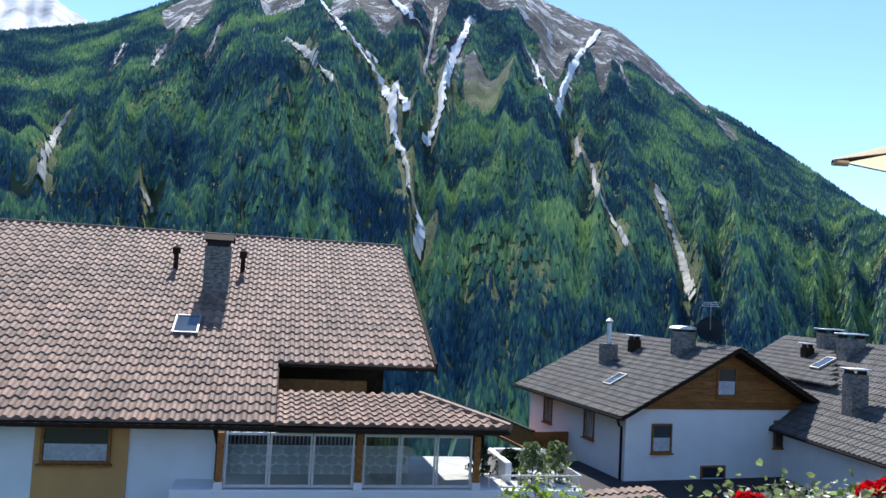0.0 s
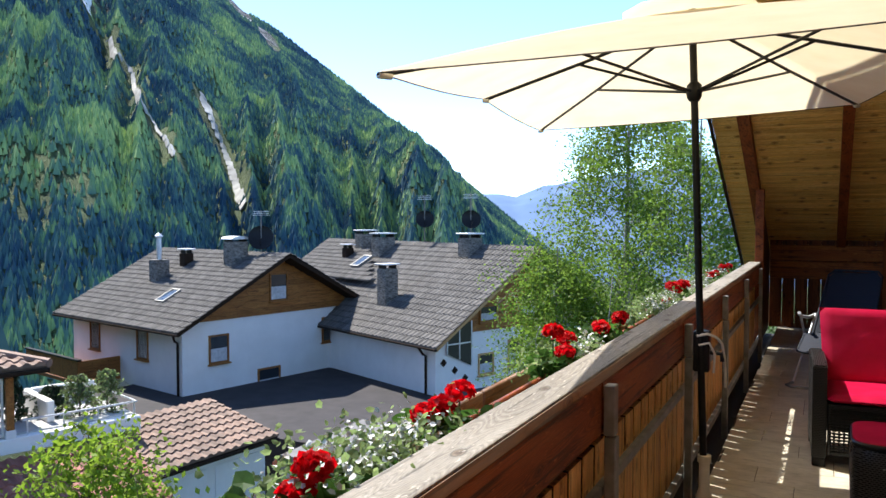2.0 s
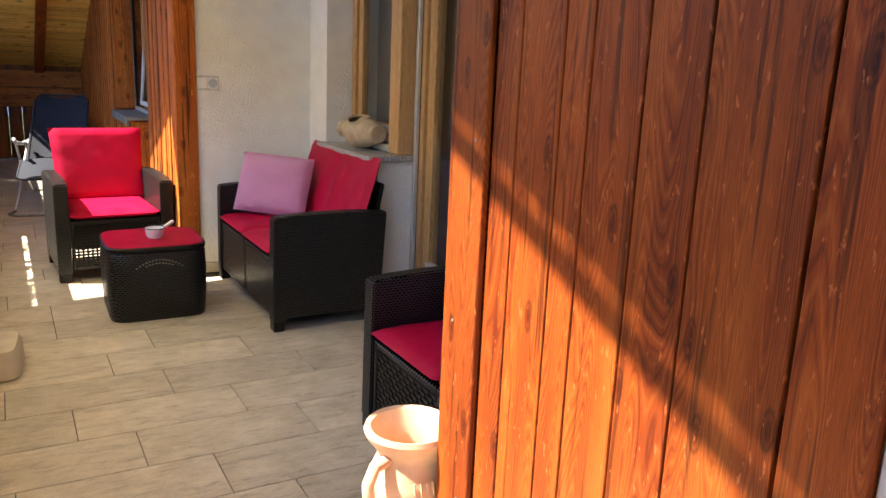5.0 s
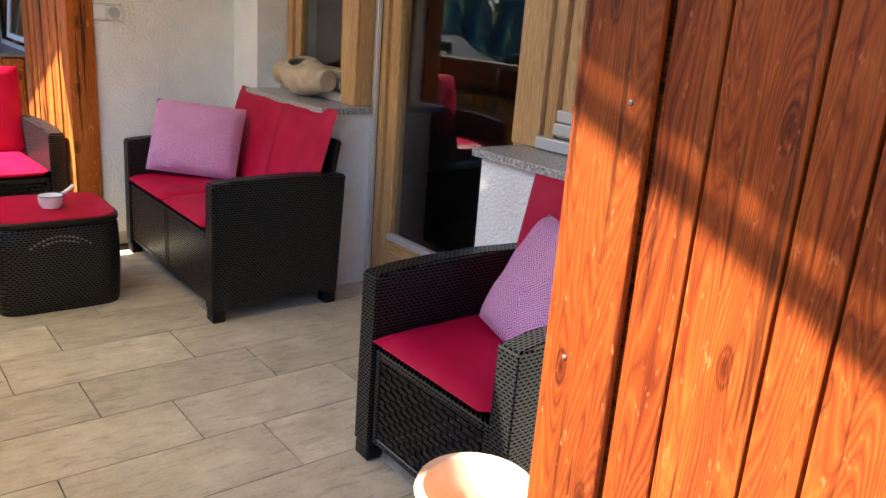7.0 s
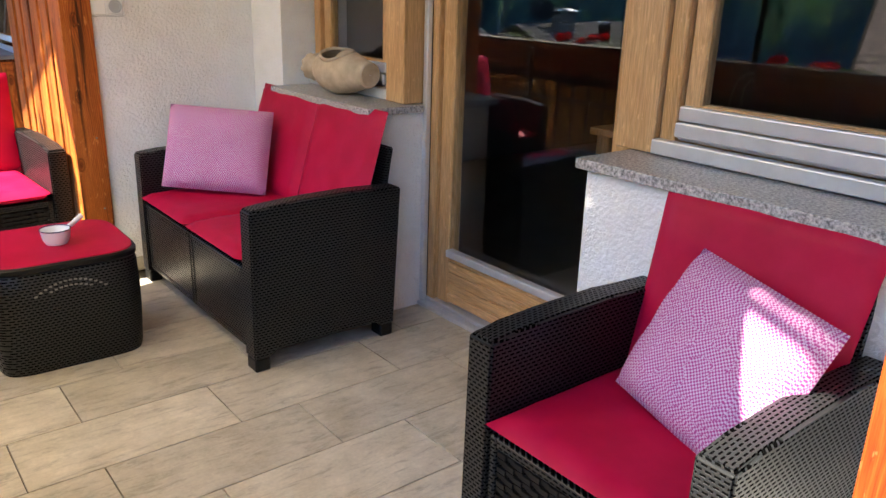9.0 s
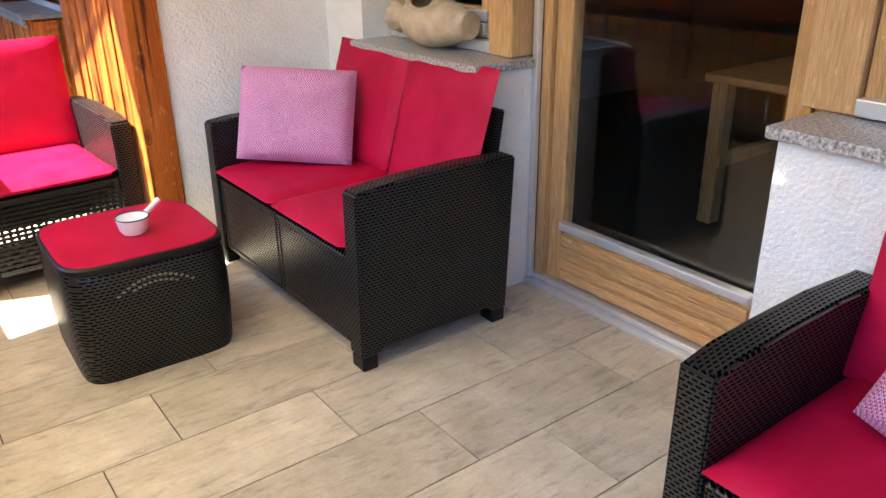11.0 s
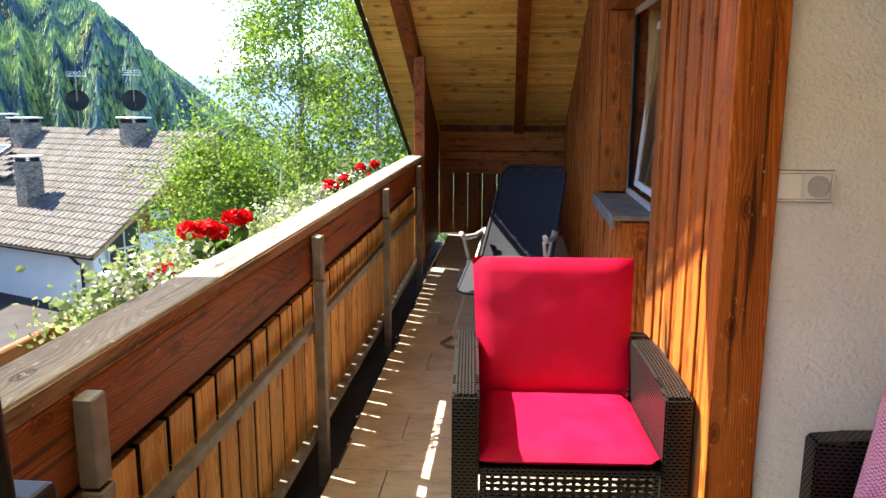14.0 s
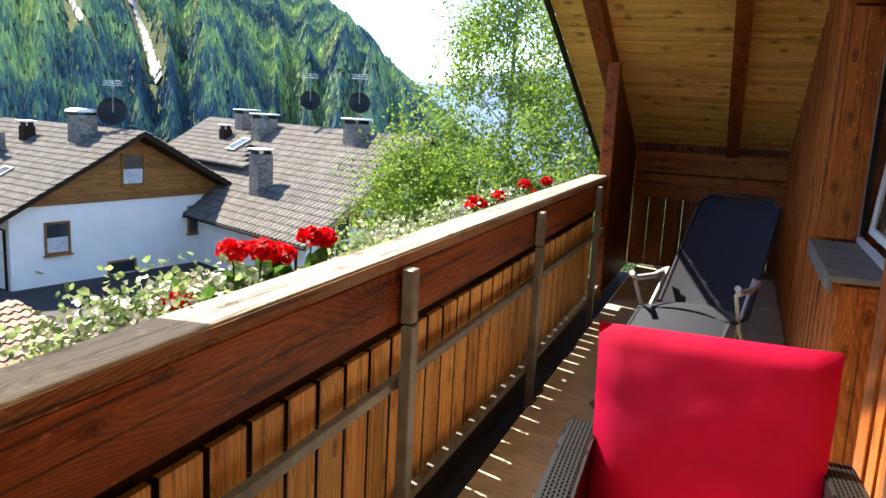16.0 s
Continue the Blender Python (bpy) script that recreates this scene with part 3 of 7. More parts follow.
def slat_mesh():
    bm = bmesh.new()
    for w, c, z0, z1 in ((P_S / 2 - 0.010, 0.003, 0.0, 0.535), (P_S / 2 - 0.0125, 0.003, 0.5355, 0.672)):
        prism(bm, [(-0.010, -w), (0.009, -w), (0.012, -w + c), (0.012, w - c), (0.009, w), (-0.010, w)], "z", z0, z1)
    bm.normal_update()
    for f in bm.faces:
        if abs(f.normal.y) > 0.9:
            f.material_index = 1      # shade of the gaps, put into dark side faces
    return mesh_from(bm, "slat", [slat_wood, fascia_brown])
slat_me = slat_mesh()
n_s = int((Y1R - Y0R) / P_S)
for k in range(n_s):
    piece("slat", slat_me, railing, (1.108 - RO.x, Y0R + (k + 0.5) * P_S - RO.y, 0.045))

# ---- window and door joinery of the recess ----


def casement(name, label, x, y0, y1, z0, z1, fw=0.055, deep=0.06, sash=True, metal_foot=True, wood=None):
    """A fixed frame with one sash and a pane in it, in a wall that faces -x."""
    w = thing(name, (x, (y0 + y1) / 2, z0), label, "window", kind="structure")
    h, l, r = z1 - z0, y0 - (y0 + y1) / 2, y1 - (y0 + y1) / 2
    wv = wood or frame_wood
    part("window_frame", boxes((0, deep, l, l + fw, 0, h), (0, deep, r - fw, r, 0, h), (0, deep, l + fw + 0.001, r - fw - 0.001, h - fw, h), (0, deep, l + fw + 0.001, r - fw - 0.001, 0, 0.03), bev=0.004), wv, w)
    sx = 0.02
    l2, r2 = l + fw + 0.006, r - fw - 0.006
    part("sash", boxes((sx, sx + 0.055, l2, l2 + 0.06, 0.035, h - fw - 0.004), (sx, sx + 0.055, r2 - 0.06, r2, 0.035, h - fw - 0.004),
                       (sx, sx + 0.055, l2 + 0.061, r2 - 0.061, h - fw - 0.07, h - fw - 0.005), (sx, sx + 0.055, l2 + 0.061, r2 - 0.061, 0.036, 0.155), bev=0.006), wv, w)
    p = part("pane", boxes((sx + 0.022, sx + 0.03, l2 + 0.058, r2 - 0.058, 0.15, h - fw - 0.066)), glass, w)
    p.visible_shadow = False
    if metal_foot:
        part("weather_bar", boxes((sx - 0.034, sx + 0.018, l2, r2, 0.052, 0.098), (sx - 0.022, sx + 0.018, l2, r2, 0.102, 0.146), (-0.040, -0.001, l, r, -0.006, 0.040), (sx - 0.012, sx + 0.018, l2, r2, 0.0405, 0.0515), bev=0.005, seg=2), alu, w, "pale aluminium rain bar")
    return w


casement("window_1", "light wooden window tilted ajar above a granite sill", 3.70, 5.28, 5.975, 0.958, 2.11)
casement("window_2", "light wooden window above a granite sill", 3.72, 2.96, 3.86, 0.968, 2.11)
setting("trim", boxes((3.655, 3.80, 5.14, 5.275, 0.95, 2.12), bev=0.004), frame_wood, "light wooden mullion between window and door", "trim")
setting("trim_2", boxes((3.70, 3.80, 3.865, 4.015, 0.958, 2.12), bev=0.004), frame_wood, "light wooden mullion between door and window", "trim")

door = thing("door_1", (3.80, 4.6, 0.0), "light wooden balcony door with a tall glass pane", "door", kind="structure")
part("door_frame", boxes((0.0, 0.09, -0.648, -0.578, 0.03, 2.12), (-0.02, 0.09, 0.46, 0.53, 0.03, 2.12), (0.0, 0.09, -0.576, 0.458, 2.05, 2.12), bev=0.004), frame_wood, door)
part("sash", boxes((0.0, 0.07, 0.375, 0.455, 0.04, 2.045), (0.0, 0.07, -0.573, -0.49, 0.04, 2.045), (0.0, 0.07, -0.488, 0.373, 1.96, 2.045), bev=0.006), frame_wood, door)
kick = part("kick_panel", boxes((0.004, 0.06, -0.488, 0.373, 0.05, 0.275), bev=0.003), frame_wood_y, door, "ribbed wooden kick panel")
part("rib", boxes(*[(-0.010, 0.003, -0.48, 0.365, 0.062 + k * 0.052, 0.100 + k * 0.052) for k in range(4)], bev=0.004, seg=2), frame_wood_y, kick)
part("weather_bar", boxes((-0.022, 0.02, -0.488, 0.373, 0.277, 0.312), bev=0.006, seg=2), alu, door, "pale aluminium rain bar")
part("threshold", boxes((-0.06, 0.09, -0.648, 0.53, 0.0, 0.022), (-0.03, 0.09, -0.648, 0.53, 0.023, 0.045), bev=0.004), alu, door, "aluminium threshold")
dp = part("pane", boxes((0.03, 0.04, -0.494, 0.38, 0.30, 1.965)), glass, door)
dp.visible_shadow = False
part("seal", boxes((-0.0235, -0.021, 0.50, 0.512, 0.05, 2.1), bev=0.001), black_metal, door, "dark rubber seal")
part("shutter_rail", boxes((-0.05, -0.024, 0.50, 0.528, 0.03, 2.12), bev=0.003), alu, door, "aluminium shutter rail")

# ---- door in the clad wall beside the start ----
d2 = thing("door_2", (NEAR_X + 0.03, 1.0, 0.0), "glazed door with an aluminium frame in the clad wall", "door", kind="structure")
part("door_frame", boxes((-0.02, 0.08, 0.44, 0.495, 0.0, 2.1), (-0.02, 0.08, -0.495, -0.44, 0.0, 2.1), (-0.02, 0.08, -0.439, 0.439, 2.03, 2.1), bev=0.004), alu, d2)
part("sash", boxes((0.0, 0.06, 0.33, 0.436, 0.02, 2.02), (0.0, 0.06, -0.436, -0.33, 0.02, 2.02), (0.0, 0.06, -0.329, 0.329, 0.02, 0.16), (0.0, 0.06, -0.329, 0.329, 1.9, 2.02), bev=0.005), frame_wood, d2)
pp = part("pane", boxes((0.02, 0.03, -0.335, 0.335, 0.155, 1.905)), glass, d2)
pp.visible_shadow = False
part("backing", boxes((0.9, 0.92, -0.49, 0.49, 0.0, 2.1)), room_shade, d2, "dark sheet standing for the unlit room behind the pane")

# ---- window in the far clad wall ----
w3 = thing("window_3", (FAR_X + 0.17, 8.45, 0.93), "white-framed window ajar in the clad wall", "window", kind="structure")
part("window_frame", boxes((0, 0.016, -1.0, -0.95, 0, 1.19), (0, 0.016, 0.97, 1.0, 0, 1.19), (0, 0.016, -0.949, 0.969, 1.15, 1.19), (0, 0.03, -0.949, 0.969, 0, 0.03), bev=0.003), alu, w3, "pale grey frame")
part("seal", boxes((0.017, 0.040, 0.955, 0.999, 0.031, 1.14)), black_metal, w3, "dark rubber seal")
part("sash", boxes((0.049, 0.085, -0.93, -0.87, 0.05, 1.12), (0.049, 0.072, 0.945, 0.985, 0.05, 1.12), (0.049, 0.072, -0.869, 0.944, 1.07, 1.12), (0.049, 0.072, -0.869, 0.944, 0.05, 0.09), bev=0.005), white_plastic, w3, "white sash tilted inwards").rotation_euler = (0, radians(5), 0)
q = part("pane", boxes((0.062, 0.07, -0.875, 0.93, 0.10, 1.065)), glass, w3)
q.rotation_euler = (0, radians(5), 0)
q.visible_shadow = False
part("inner_lining", boxes((0.10, 0.45, 0.94, 0.999, 0, 1.19), bev=0.003), frame_wood, w3, "light wooden inner lining")
part("backing", boxes((0.5, 0.52, -1.0, 1.0, 0, 1.19)), room_shade, w3, "dark sheet standing for the unlit room behind the pane")
part("window_sill", boxes((-0.225, 0.02, -0.13, 0.92, -0.03, -0.002), (-0.225, -0.205, -0.13, 0.92, -0.075, -0.031), bev=0.004), slate_sill, w3, "grey weathered metal sill")
setting("trim_3", boxes((FAR_X - 0.004, FAR_X + 0.17, 9.38, 9.449, 0.94, 2.11), (FAR_X - 0.008, FAR_X + 0.012, 7.30, 7.449, 0.0, 2.4), (FAR_X + 0.002, 2.80, 8.345, 8.362, 0.003, 0.885), bev=0.003), clad_wood, "reddish boards lining the window opening", "trim")

# ---- cladding boards ----
def board_mesh(w, h, name="plank", material=clad_wood):
    return mesh_from(boxes((-0.011, 0.011, -w / 2, w / 2, 0, h), bev=0.004, seg=2), name, material)


slim = (0.062, 0.104, 0.078, 0.112)
far_me = {w: board_mesh(w, 2.49, "plank", clad_wood) for w in slim}
far_low = {w: board_mesh(w, 0.89, "plank", clad_wood) for w in slim}
joints = (2.546, 2.443, 2.284, 2.191, 2.036, 1.886, 1.655)
for a, b in zip(joints, joints[1:]):
    piece("plank", board_mesh(a - b - 0.006, 2.49, "plank", clad_near), wall_near, (NEAR_X + 0.009, (a + b) / 2, 0.003))
near_me = board_mesh(0.134, 2.49, "plank", clad_near)
for k in range(20):
    piece("plank", near_me, wall_near, (NEAR_X + 0.009, 0.36 - k * 0.14, 0.003))
part("corner_board", boxes((NEAR_X - 0.018, NEAR_X + 0.002, 2.552, 2.722, 0.003, 2.5), bev=0.005, seg=2), clad_near, wall_near, "broad stained corner board")
part("door_lining", boxes((NEAR_X - 0.006, NEAR_X + 0.02, 1.50, 1.648, 0.003, 2.2), (NEAR_X - 0.006, NEAR_X + 0.02, 0.435, 0.499, 0.003, 2.2), bev=0.004), clad_near, wall_near)
y, k = 6.46, 0
while y < 12.95:
    w = slim[(k * 5 + 2) % 4]
    lo, hi = y, y + w
    if hi < 7.31 or lo > 9.455:
        piece("plank", far_me[w], wall_far, (FAR_X + 0.009 - 0.007 * (k % 2), (lo + hi) / 2, 0.003))
    elif lo > 8.34:
        piece("plank", far_low[w], wall_far, (FAR_X + 0.009 - 0.007 * (k % 2), (lo + hi) / 2, 0.003))
    y += w + 0.008
    k += 1
cbm = boxes((FAR_X - 0.012, FAR_X + 0.125, LOG_Y1 - 0.022, LOG_Y1 - 0.001, 0.003, 2.5), (FAR_X - 0.012, FAR_X + 0.008, LOG_Y1, 6.452, 0.003, 2.5), bev=0.004, seg=2)
cornerb = part("corner_board", cbm, clad_wood, wall_far, "broad corner board with bold grain")
scr = mesh_from(lathe(bmesh.new(), [(0.0045, 0), (0.0045, 0.002), (0.002, 0.003)], 10), "screw", galv)
for z in (0.36, 0.707, 1.348, 1.9):
    piece("screw", scr, cornerb, (2.685, LOG_Y1 - 0.0225, z), (radians(90), 0, 0))

for y, z in ((2.592, 1.306), (2.665, 0.808), (2.60, 0.3), (2.66, 1.95)):
    piece("screw", scr, wall_near, (NEAR_X - 0.0185, y, z), (0, radians(-90), 0))

# ---- floor tiles ----
TX, TY = 0.667, 0.3105
tile_cache = {}
def tile_mesh(w, d):
    key = (round(w, 3), round(d, 3))
    if key not in tile_cache:
        tile_cache[key] = mesh_from(boxes((-w / 2, w / 2, -d / 2, d / 2, -0.0095, 0.0), bev=0.0012), "tile", stone_tile)
    return tile_cache[key]


offs = (0.0, 0.42, 0.205, 0.436, 0.0, 0.0, 0.445, 0.21)
for row in range(-21, 30):
    y0 = 4.01 + row * TY
    y1 = y0 + TY
    if y1 > 13.1:
        break
    xmax = 3.80 if (y0 > LOG_Y0 - 0.1 and y1 < LOG_Y1 + 0.1) else 2.655
    if 3.95 < y0 < 5.15:
        xmax = 3.80
    start = 1.751 + offs[row % 8] - 2 * TX
    for c in range(6):
        a, b = max(start + c * TX, EDGE_X), min(start + (c + 1) * TX, xmax)
        if b - a > 0.03:
            piece("tile", tile_mesh(b - a - 0.004, TY - 0.004), floor, ((a + b) / 2, (y0 + y1) / 2, 0))


# ---- mountains and valley ----
SKY = [(-180, 3), (-130, 11), (-100, 14.2), (-89.7, 15.1), (-83.6, 16.9), (-81, 18.2), (-75.9, 21.0), (-71.9, 23.2), (-65, 26), (-60, 26.5), (-56, 24.5),
       (-52.6, 21.6), (-49.8, 20.4), (-46.9, 19.6), (-44, 17.3), (-40.8, 14.4), (-38.1, 13.0), (-35.5, 11.1), (-32.6, 9.0), (-29, 6.1), (-23.9, 1.95),
       (-19.5, -1.7), (-14, -6), (-5, -6), (20, 2), (90, 4), (180, 3)]
RIM, FOOT = 2300.0, 420.0
EYE0 = Vector((1.9, 2.5, 1.5))


def skyline(az):
    return float(np.interp(az, [a for a, _ in SKY], [e for _, e in SKY]))


def land(az, r):
    """Height of the ground at an azimuth in degrees and a distance."""
    if r < 45:
        return -9.5
    x, y = math.sin(radians(az)), math.cos(radians(az))
    if r < FOOT:
        k = (r - 45) / (FOOT - 45)
        return -9.5 - 120 * k ** 0.8 + 4 * k * noise.noise(Vector((x * 9, y * 9, r * 0.02)))
    top = RIM * math.tan(radians(skyline(az)))
    s = (r - FOOT) / (RIM - FOOT)
    base = -129.5
    if s <= 1:
        f = 0.78 * s + 0.22 * s ** 2.2
        h = base + (top - base) * f
        spur = noise.noise(Vector((az * 0.16, r * 0.0006, 1.7))) * 120 + (0.5 - abs(noise.noise(Vector((az * 0.42, r * 0.0011, 5.1))))) * 100
        fine = noise.noise(Vector((r * x * 0.006, r * y * 0.006, 9.0))) * 48 + noise.noise(Vector((r * x * 0.017, r * y * 0.017, 3.0))) * 26
        return h + (spur + fine) * min(1, s * 4) * max(0.0, 1 - s ** 3)
    return top - (r - RIM) * 0.6 + noise.noise(Vector((az * 1.5, r * 0.01, 2.0))) * 6


def spot(az, r, lift=0.0):
    return (EYE0.x + r * math.sin(radians(az)), EYE0.y + r * math.cos(radians(az)), EYE0.z - 1.5 + land(az, r) + lift)


CRAG = (-1880.0, 1020.0, 880.0)   # the bare summit


def make_land_material():
    """Forest floor low down, grey rock with old snow high up and on the steep parts."""
    m, nt, b = mat_base("mountain_ground", 0.95)
    v = coords(nt, (1, 1, 1), False)
    green = ramp(nt, noise_node(nt, v, 0.02, 6.0), [(0.3, (0.07, 0.12, 0.05)), (0.7, (0.18, 0.24, 0.09))])
    rock = ramp(nt, noise_node(nt, v, 0.03, 8.0, 0.7), [(0.35, (0.025, 0.033, 0.046)), (0.65, (0.17, 0.18, 0.20))])
    snow_f = ramp(nt, noise_node(nt, coords(nt, (1, 1, 0.35), False), 0.02, 8.0, 0.75), [(0.525, grey(0)), (0.57, grey(1))])
    far = nt.nodes.new("ShaderNodeVectorMath")
    far.operation = "DISTANCE"
    nt.links.new(v, far.inputs[0])
    far.inputs[1].default_value = CRAG
    hz = nt.nodes.new("ShaderNodeMath")
    hz.operation = "MULTIPLY_ADD"
    hz.inputs[1].default_value = -1 / 1300
    nt.links.new(far.outputs["Value"], hz.inputs[0])
    jit = nt.nodes.new("ShaderNodeMath")
    jit.operation = "MULTIPLY_ADD"
    jit.inputs[1].default_value = 0.62
    jit.inputs[2].default_value = 0.89
    nt.links.new(noise_node(nt, v, 0.006, 7.0, 0.65), jit.inputs[0])
    nt.links.new(jit.outputs[0], hz.inputs[2])
    rock_f = ramp(nt, hz.outputs[0], [(0.42, grey(0)), (0.52, grey(1))])
    high_f = ramp(nt, hz.outputs[0], [(0.45, grey(0)), (0.62, grey(1))])
    rock = blend(nt, rock, (0.72, 0.74, 0.78), blend(nt, snow_f, high_f, 1.0), "MIX")
    col = blend(nt, green, rock, rock_f, "MIX")
    nt.links.new(col, b.inputs["Base Color"])
    bump(nt, b, noise_node(nt, v, 0.03, 12.0, 0.85), 1.0, 30.0)
    return m


mountain_ground = make_land_material()


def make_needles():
    """Spruce and larch, mixed tree by tree and in broad stands; the darker tones carry the blue of the haze."""
    m, nt, b = mat_base("hazy_needles", 0.9)
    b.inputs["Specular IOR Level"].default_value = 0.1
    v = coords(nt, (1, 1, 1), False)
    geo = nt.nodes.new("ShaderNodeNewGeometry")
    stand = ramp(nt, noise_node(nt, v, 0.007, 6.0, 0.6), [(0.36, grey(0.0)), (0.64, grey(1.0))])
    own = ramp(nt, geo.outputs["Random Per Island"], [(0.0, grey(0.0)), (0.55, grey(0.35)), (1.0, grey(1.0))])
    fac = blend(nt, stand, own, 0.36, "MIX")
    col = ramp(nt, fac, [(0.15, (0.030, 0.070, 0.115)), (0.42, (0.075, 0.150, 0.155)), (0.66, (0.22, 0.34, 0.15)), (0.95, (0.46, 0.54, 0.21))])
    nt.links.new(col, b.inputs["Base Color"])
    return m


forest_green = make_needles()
snow = mottled("old_snow", (0.60, 0.62, 0.66), (0.78, 0.80, 0.84), 0.05, 0.8, stain=0.3, stain_scale=0.02)
scree = mottled("pale_scree", (0.28, 0.28, 0.27), (0.50, 0.50, 0.47), 0.06, 0.9, stain=0.3, stain_scale=0.02)
ridge_haze = mottled("far_ridge_haze", (0.10, 0.17, 0.30), (0.14, 0.22, 0.36), 0.004, 1.0, stain=0.2, stain_scale=0.001)

azs = list(np.arange(-180, -110, 4.0)) + list(np.arange(-110, -12, 0.4)) + list(np.arange(-12, 181, 4.0))
rs = [0.5, 20, 45, 60, 80, 110, 150, 200, 260, 330] + list(np.linspace(FOOT, RIM, 110)) + [RIM + 80, RIM + 300, RIM + 900]
verts, faces = [], []
for a in azs:
    for r in rs:
        verts.append(spot(float(a), float(r)))
nr = len(rs)
for i in range(len(azs) - 1):
    for j in range(nr - 1):
        faces.append((i * nr + j, i * nr + j + 1, (i + 1) * nr + j + 1, (i + 1) * nr + j))
lm_ = bpy.data.meshes.new("ground")
lm_.from_pydata(verts, [], faces)
lm_.materials.append(mountain_ground)
lm_.shade_smooth()
tagged(new("ground", lm_), "valley ground rising to steep wooded and rocky mountainsides", "ground", kind="structure")

# far ridge beyond the valley's mouth, its blue haze put into the colour
FR = [(-60, -2), (-30, 1.0), (-23.5, 1.8), (-21, 1.55), (-19, 2.3), (-14, 3.2), (-9.3, 3.6), (-7, 4.1), (0, 5), (15, 5.5), (40, 4)]
vv, ff = [], []
fa = np.arange(-60, 40.1, 0.5)
for a in fa:
    e = float(np.interp(a, [q for q, _ in FR], [q for _, q in FR])) + 0.12 * noise.noise(Vector((a * 0.7, 0, 0)))
    for r, k in ((3000.0, -0.12), (3800.0, 0.4), (4300.0, 1.0)):
        z = 4300 * math.tan(radians(e)) * k if k > 0 else -420.0
        vv.append((r * math.sin(radians(a)), r * math.cos(radians(a)), z))
for i in range(len(fa) - 1):
    for j in range(2):
        ff.append((i * 3 + j, i * 3 + j + 1, i * 3 + 4 + j, i * 3 + 3 + j))
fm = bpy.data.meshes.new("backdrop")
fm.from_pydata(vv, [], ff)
fm.materials.append(ridge_haze)
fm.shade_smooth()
tagged(new("backdrop", fm), "far mountain ridge beyond the valley, coloured blue for haze", "mountain", kind="structure")

# snowy peak behind the left shoulder
pv, pf_ = [], []
pk = [(-104, 14.5), (-99, 16.2), (-95, 16.6), (-91, 17.0), (-89, 17.35), (-87.8, 17.75), (-86.5, 17.7), (-85.2, 17.2), (-84.0, 16.6), (-82, 15.0), (-80, 13)]
pa_ = np.arange(-104, -79.9, 0.25)
for a in pa_:
    e = float(np.interp(a, [q for q, _ in pk], [q for _, q in pk])) + 0.1 * noise.noise(Vector((a * 2.2, 3.0, 0)))
    for j in range(9):
        r = 2900 + 90 * j + 40 * noise.noise(Vector((a * 0.8, j * 0.5, 1.0)))
        pv.append((r * math.sin(radians(a)), r * math.cos(radians(a)), 3600 * math.tan(radians(e)) * (0.62 + 0.38 * j / 8) + (0 if j == 8 else 30 * noise.noise(Vector((a * 1.4, j * 0.8, 6.0))))))
for i in range(len(pa_) - 1):
    for j in range(8):
        pf_.append((i * 9 + j, i * 9 + j + 1, i * 9 + 10 + j, i * 9 + 9 + j))
pm = bpy.data.meshes.new("snow_peak")
pm.from_pydata(pv, [], pf_)
pm.materials.append(mottled("snow_and_rock", (0.14, 0.16, 0.2), (0.80, 0.82, 0.86), 0.006, 0.8, stain=0.2, stain_scale=0.002))
pm.shade_smooth()
tagged(new("snow_peak", pm), "far peak with patchy old snow", "mountain", kind="structure")

# snow chutes and scree runs
def at_angle(az, el):
    """Where the line of sight at an azimuth and an elevation first meets the mountainside."""
    t = math.tan(radians(el))
    for r in np.arange(430, RIM, 12.0):
        if EYE0.z - 1.5 + land(az, float(r)) > EYE0.z + t * r:
            return float(r)
    return RIM - 60


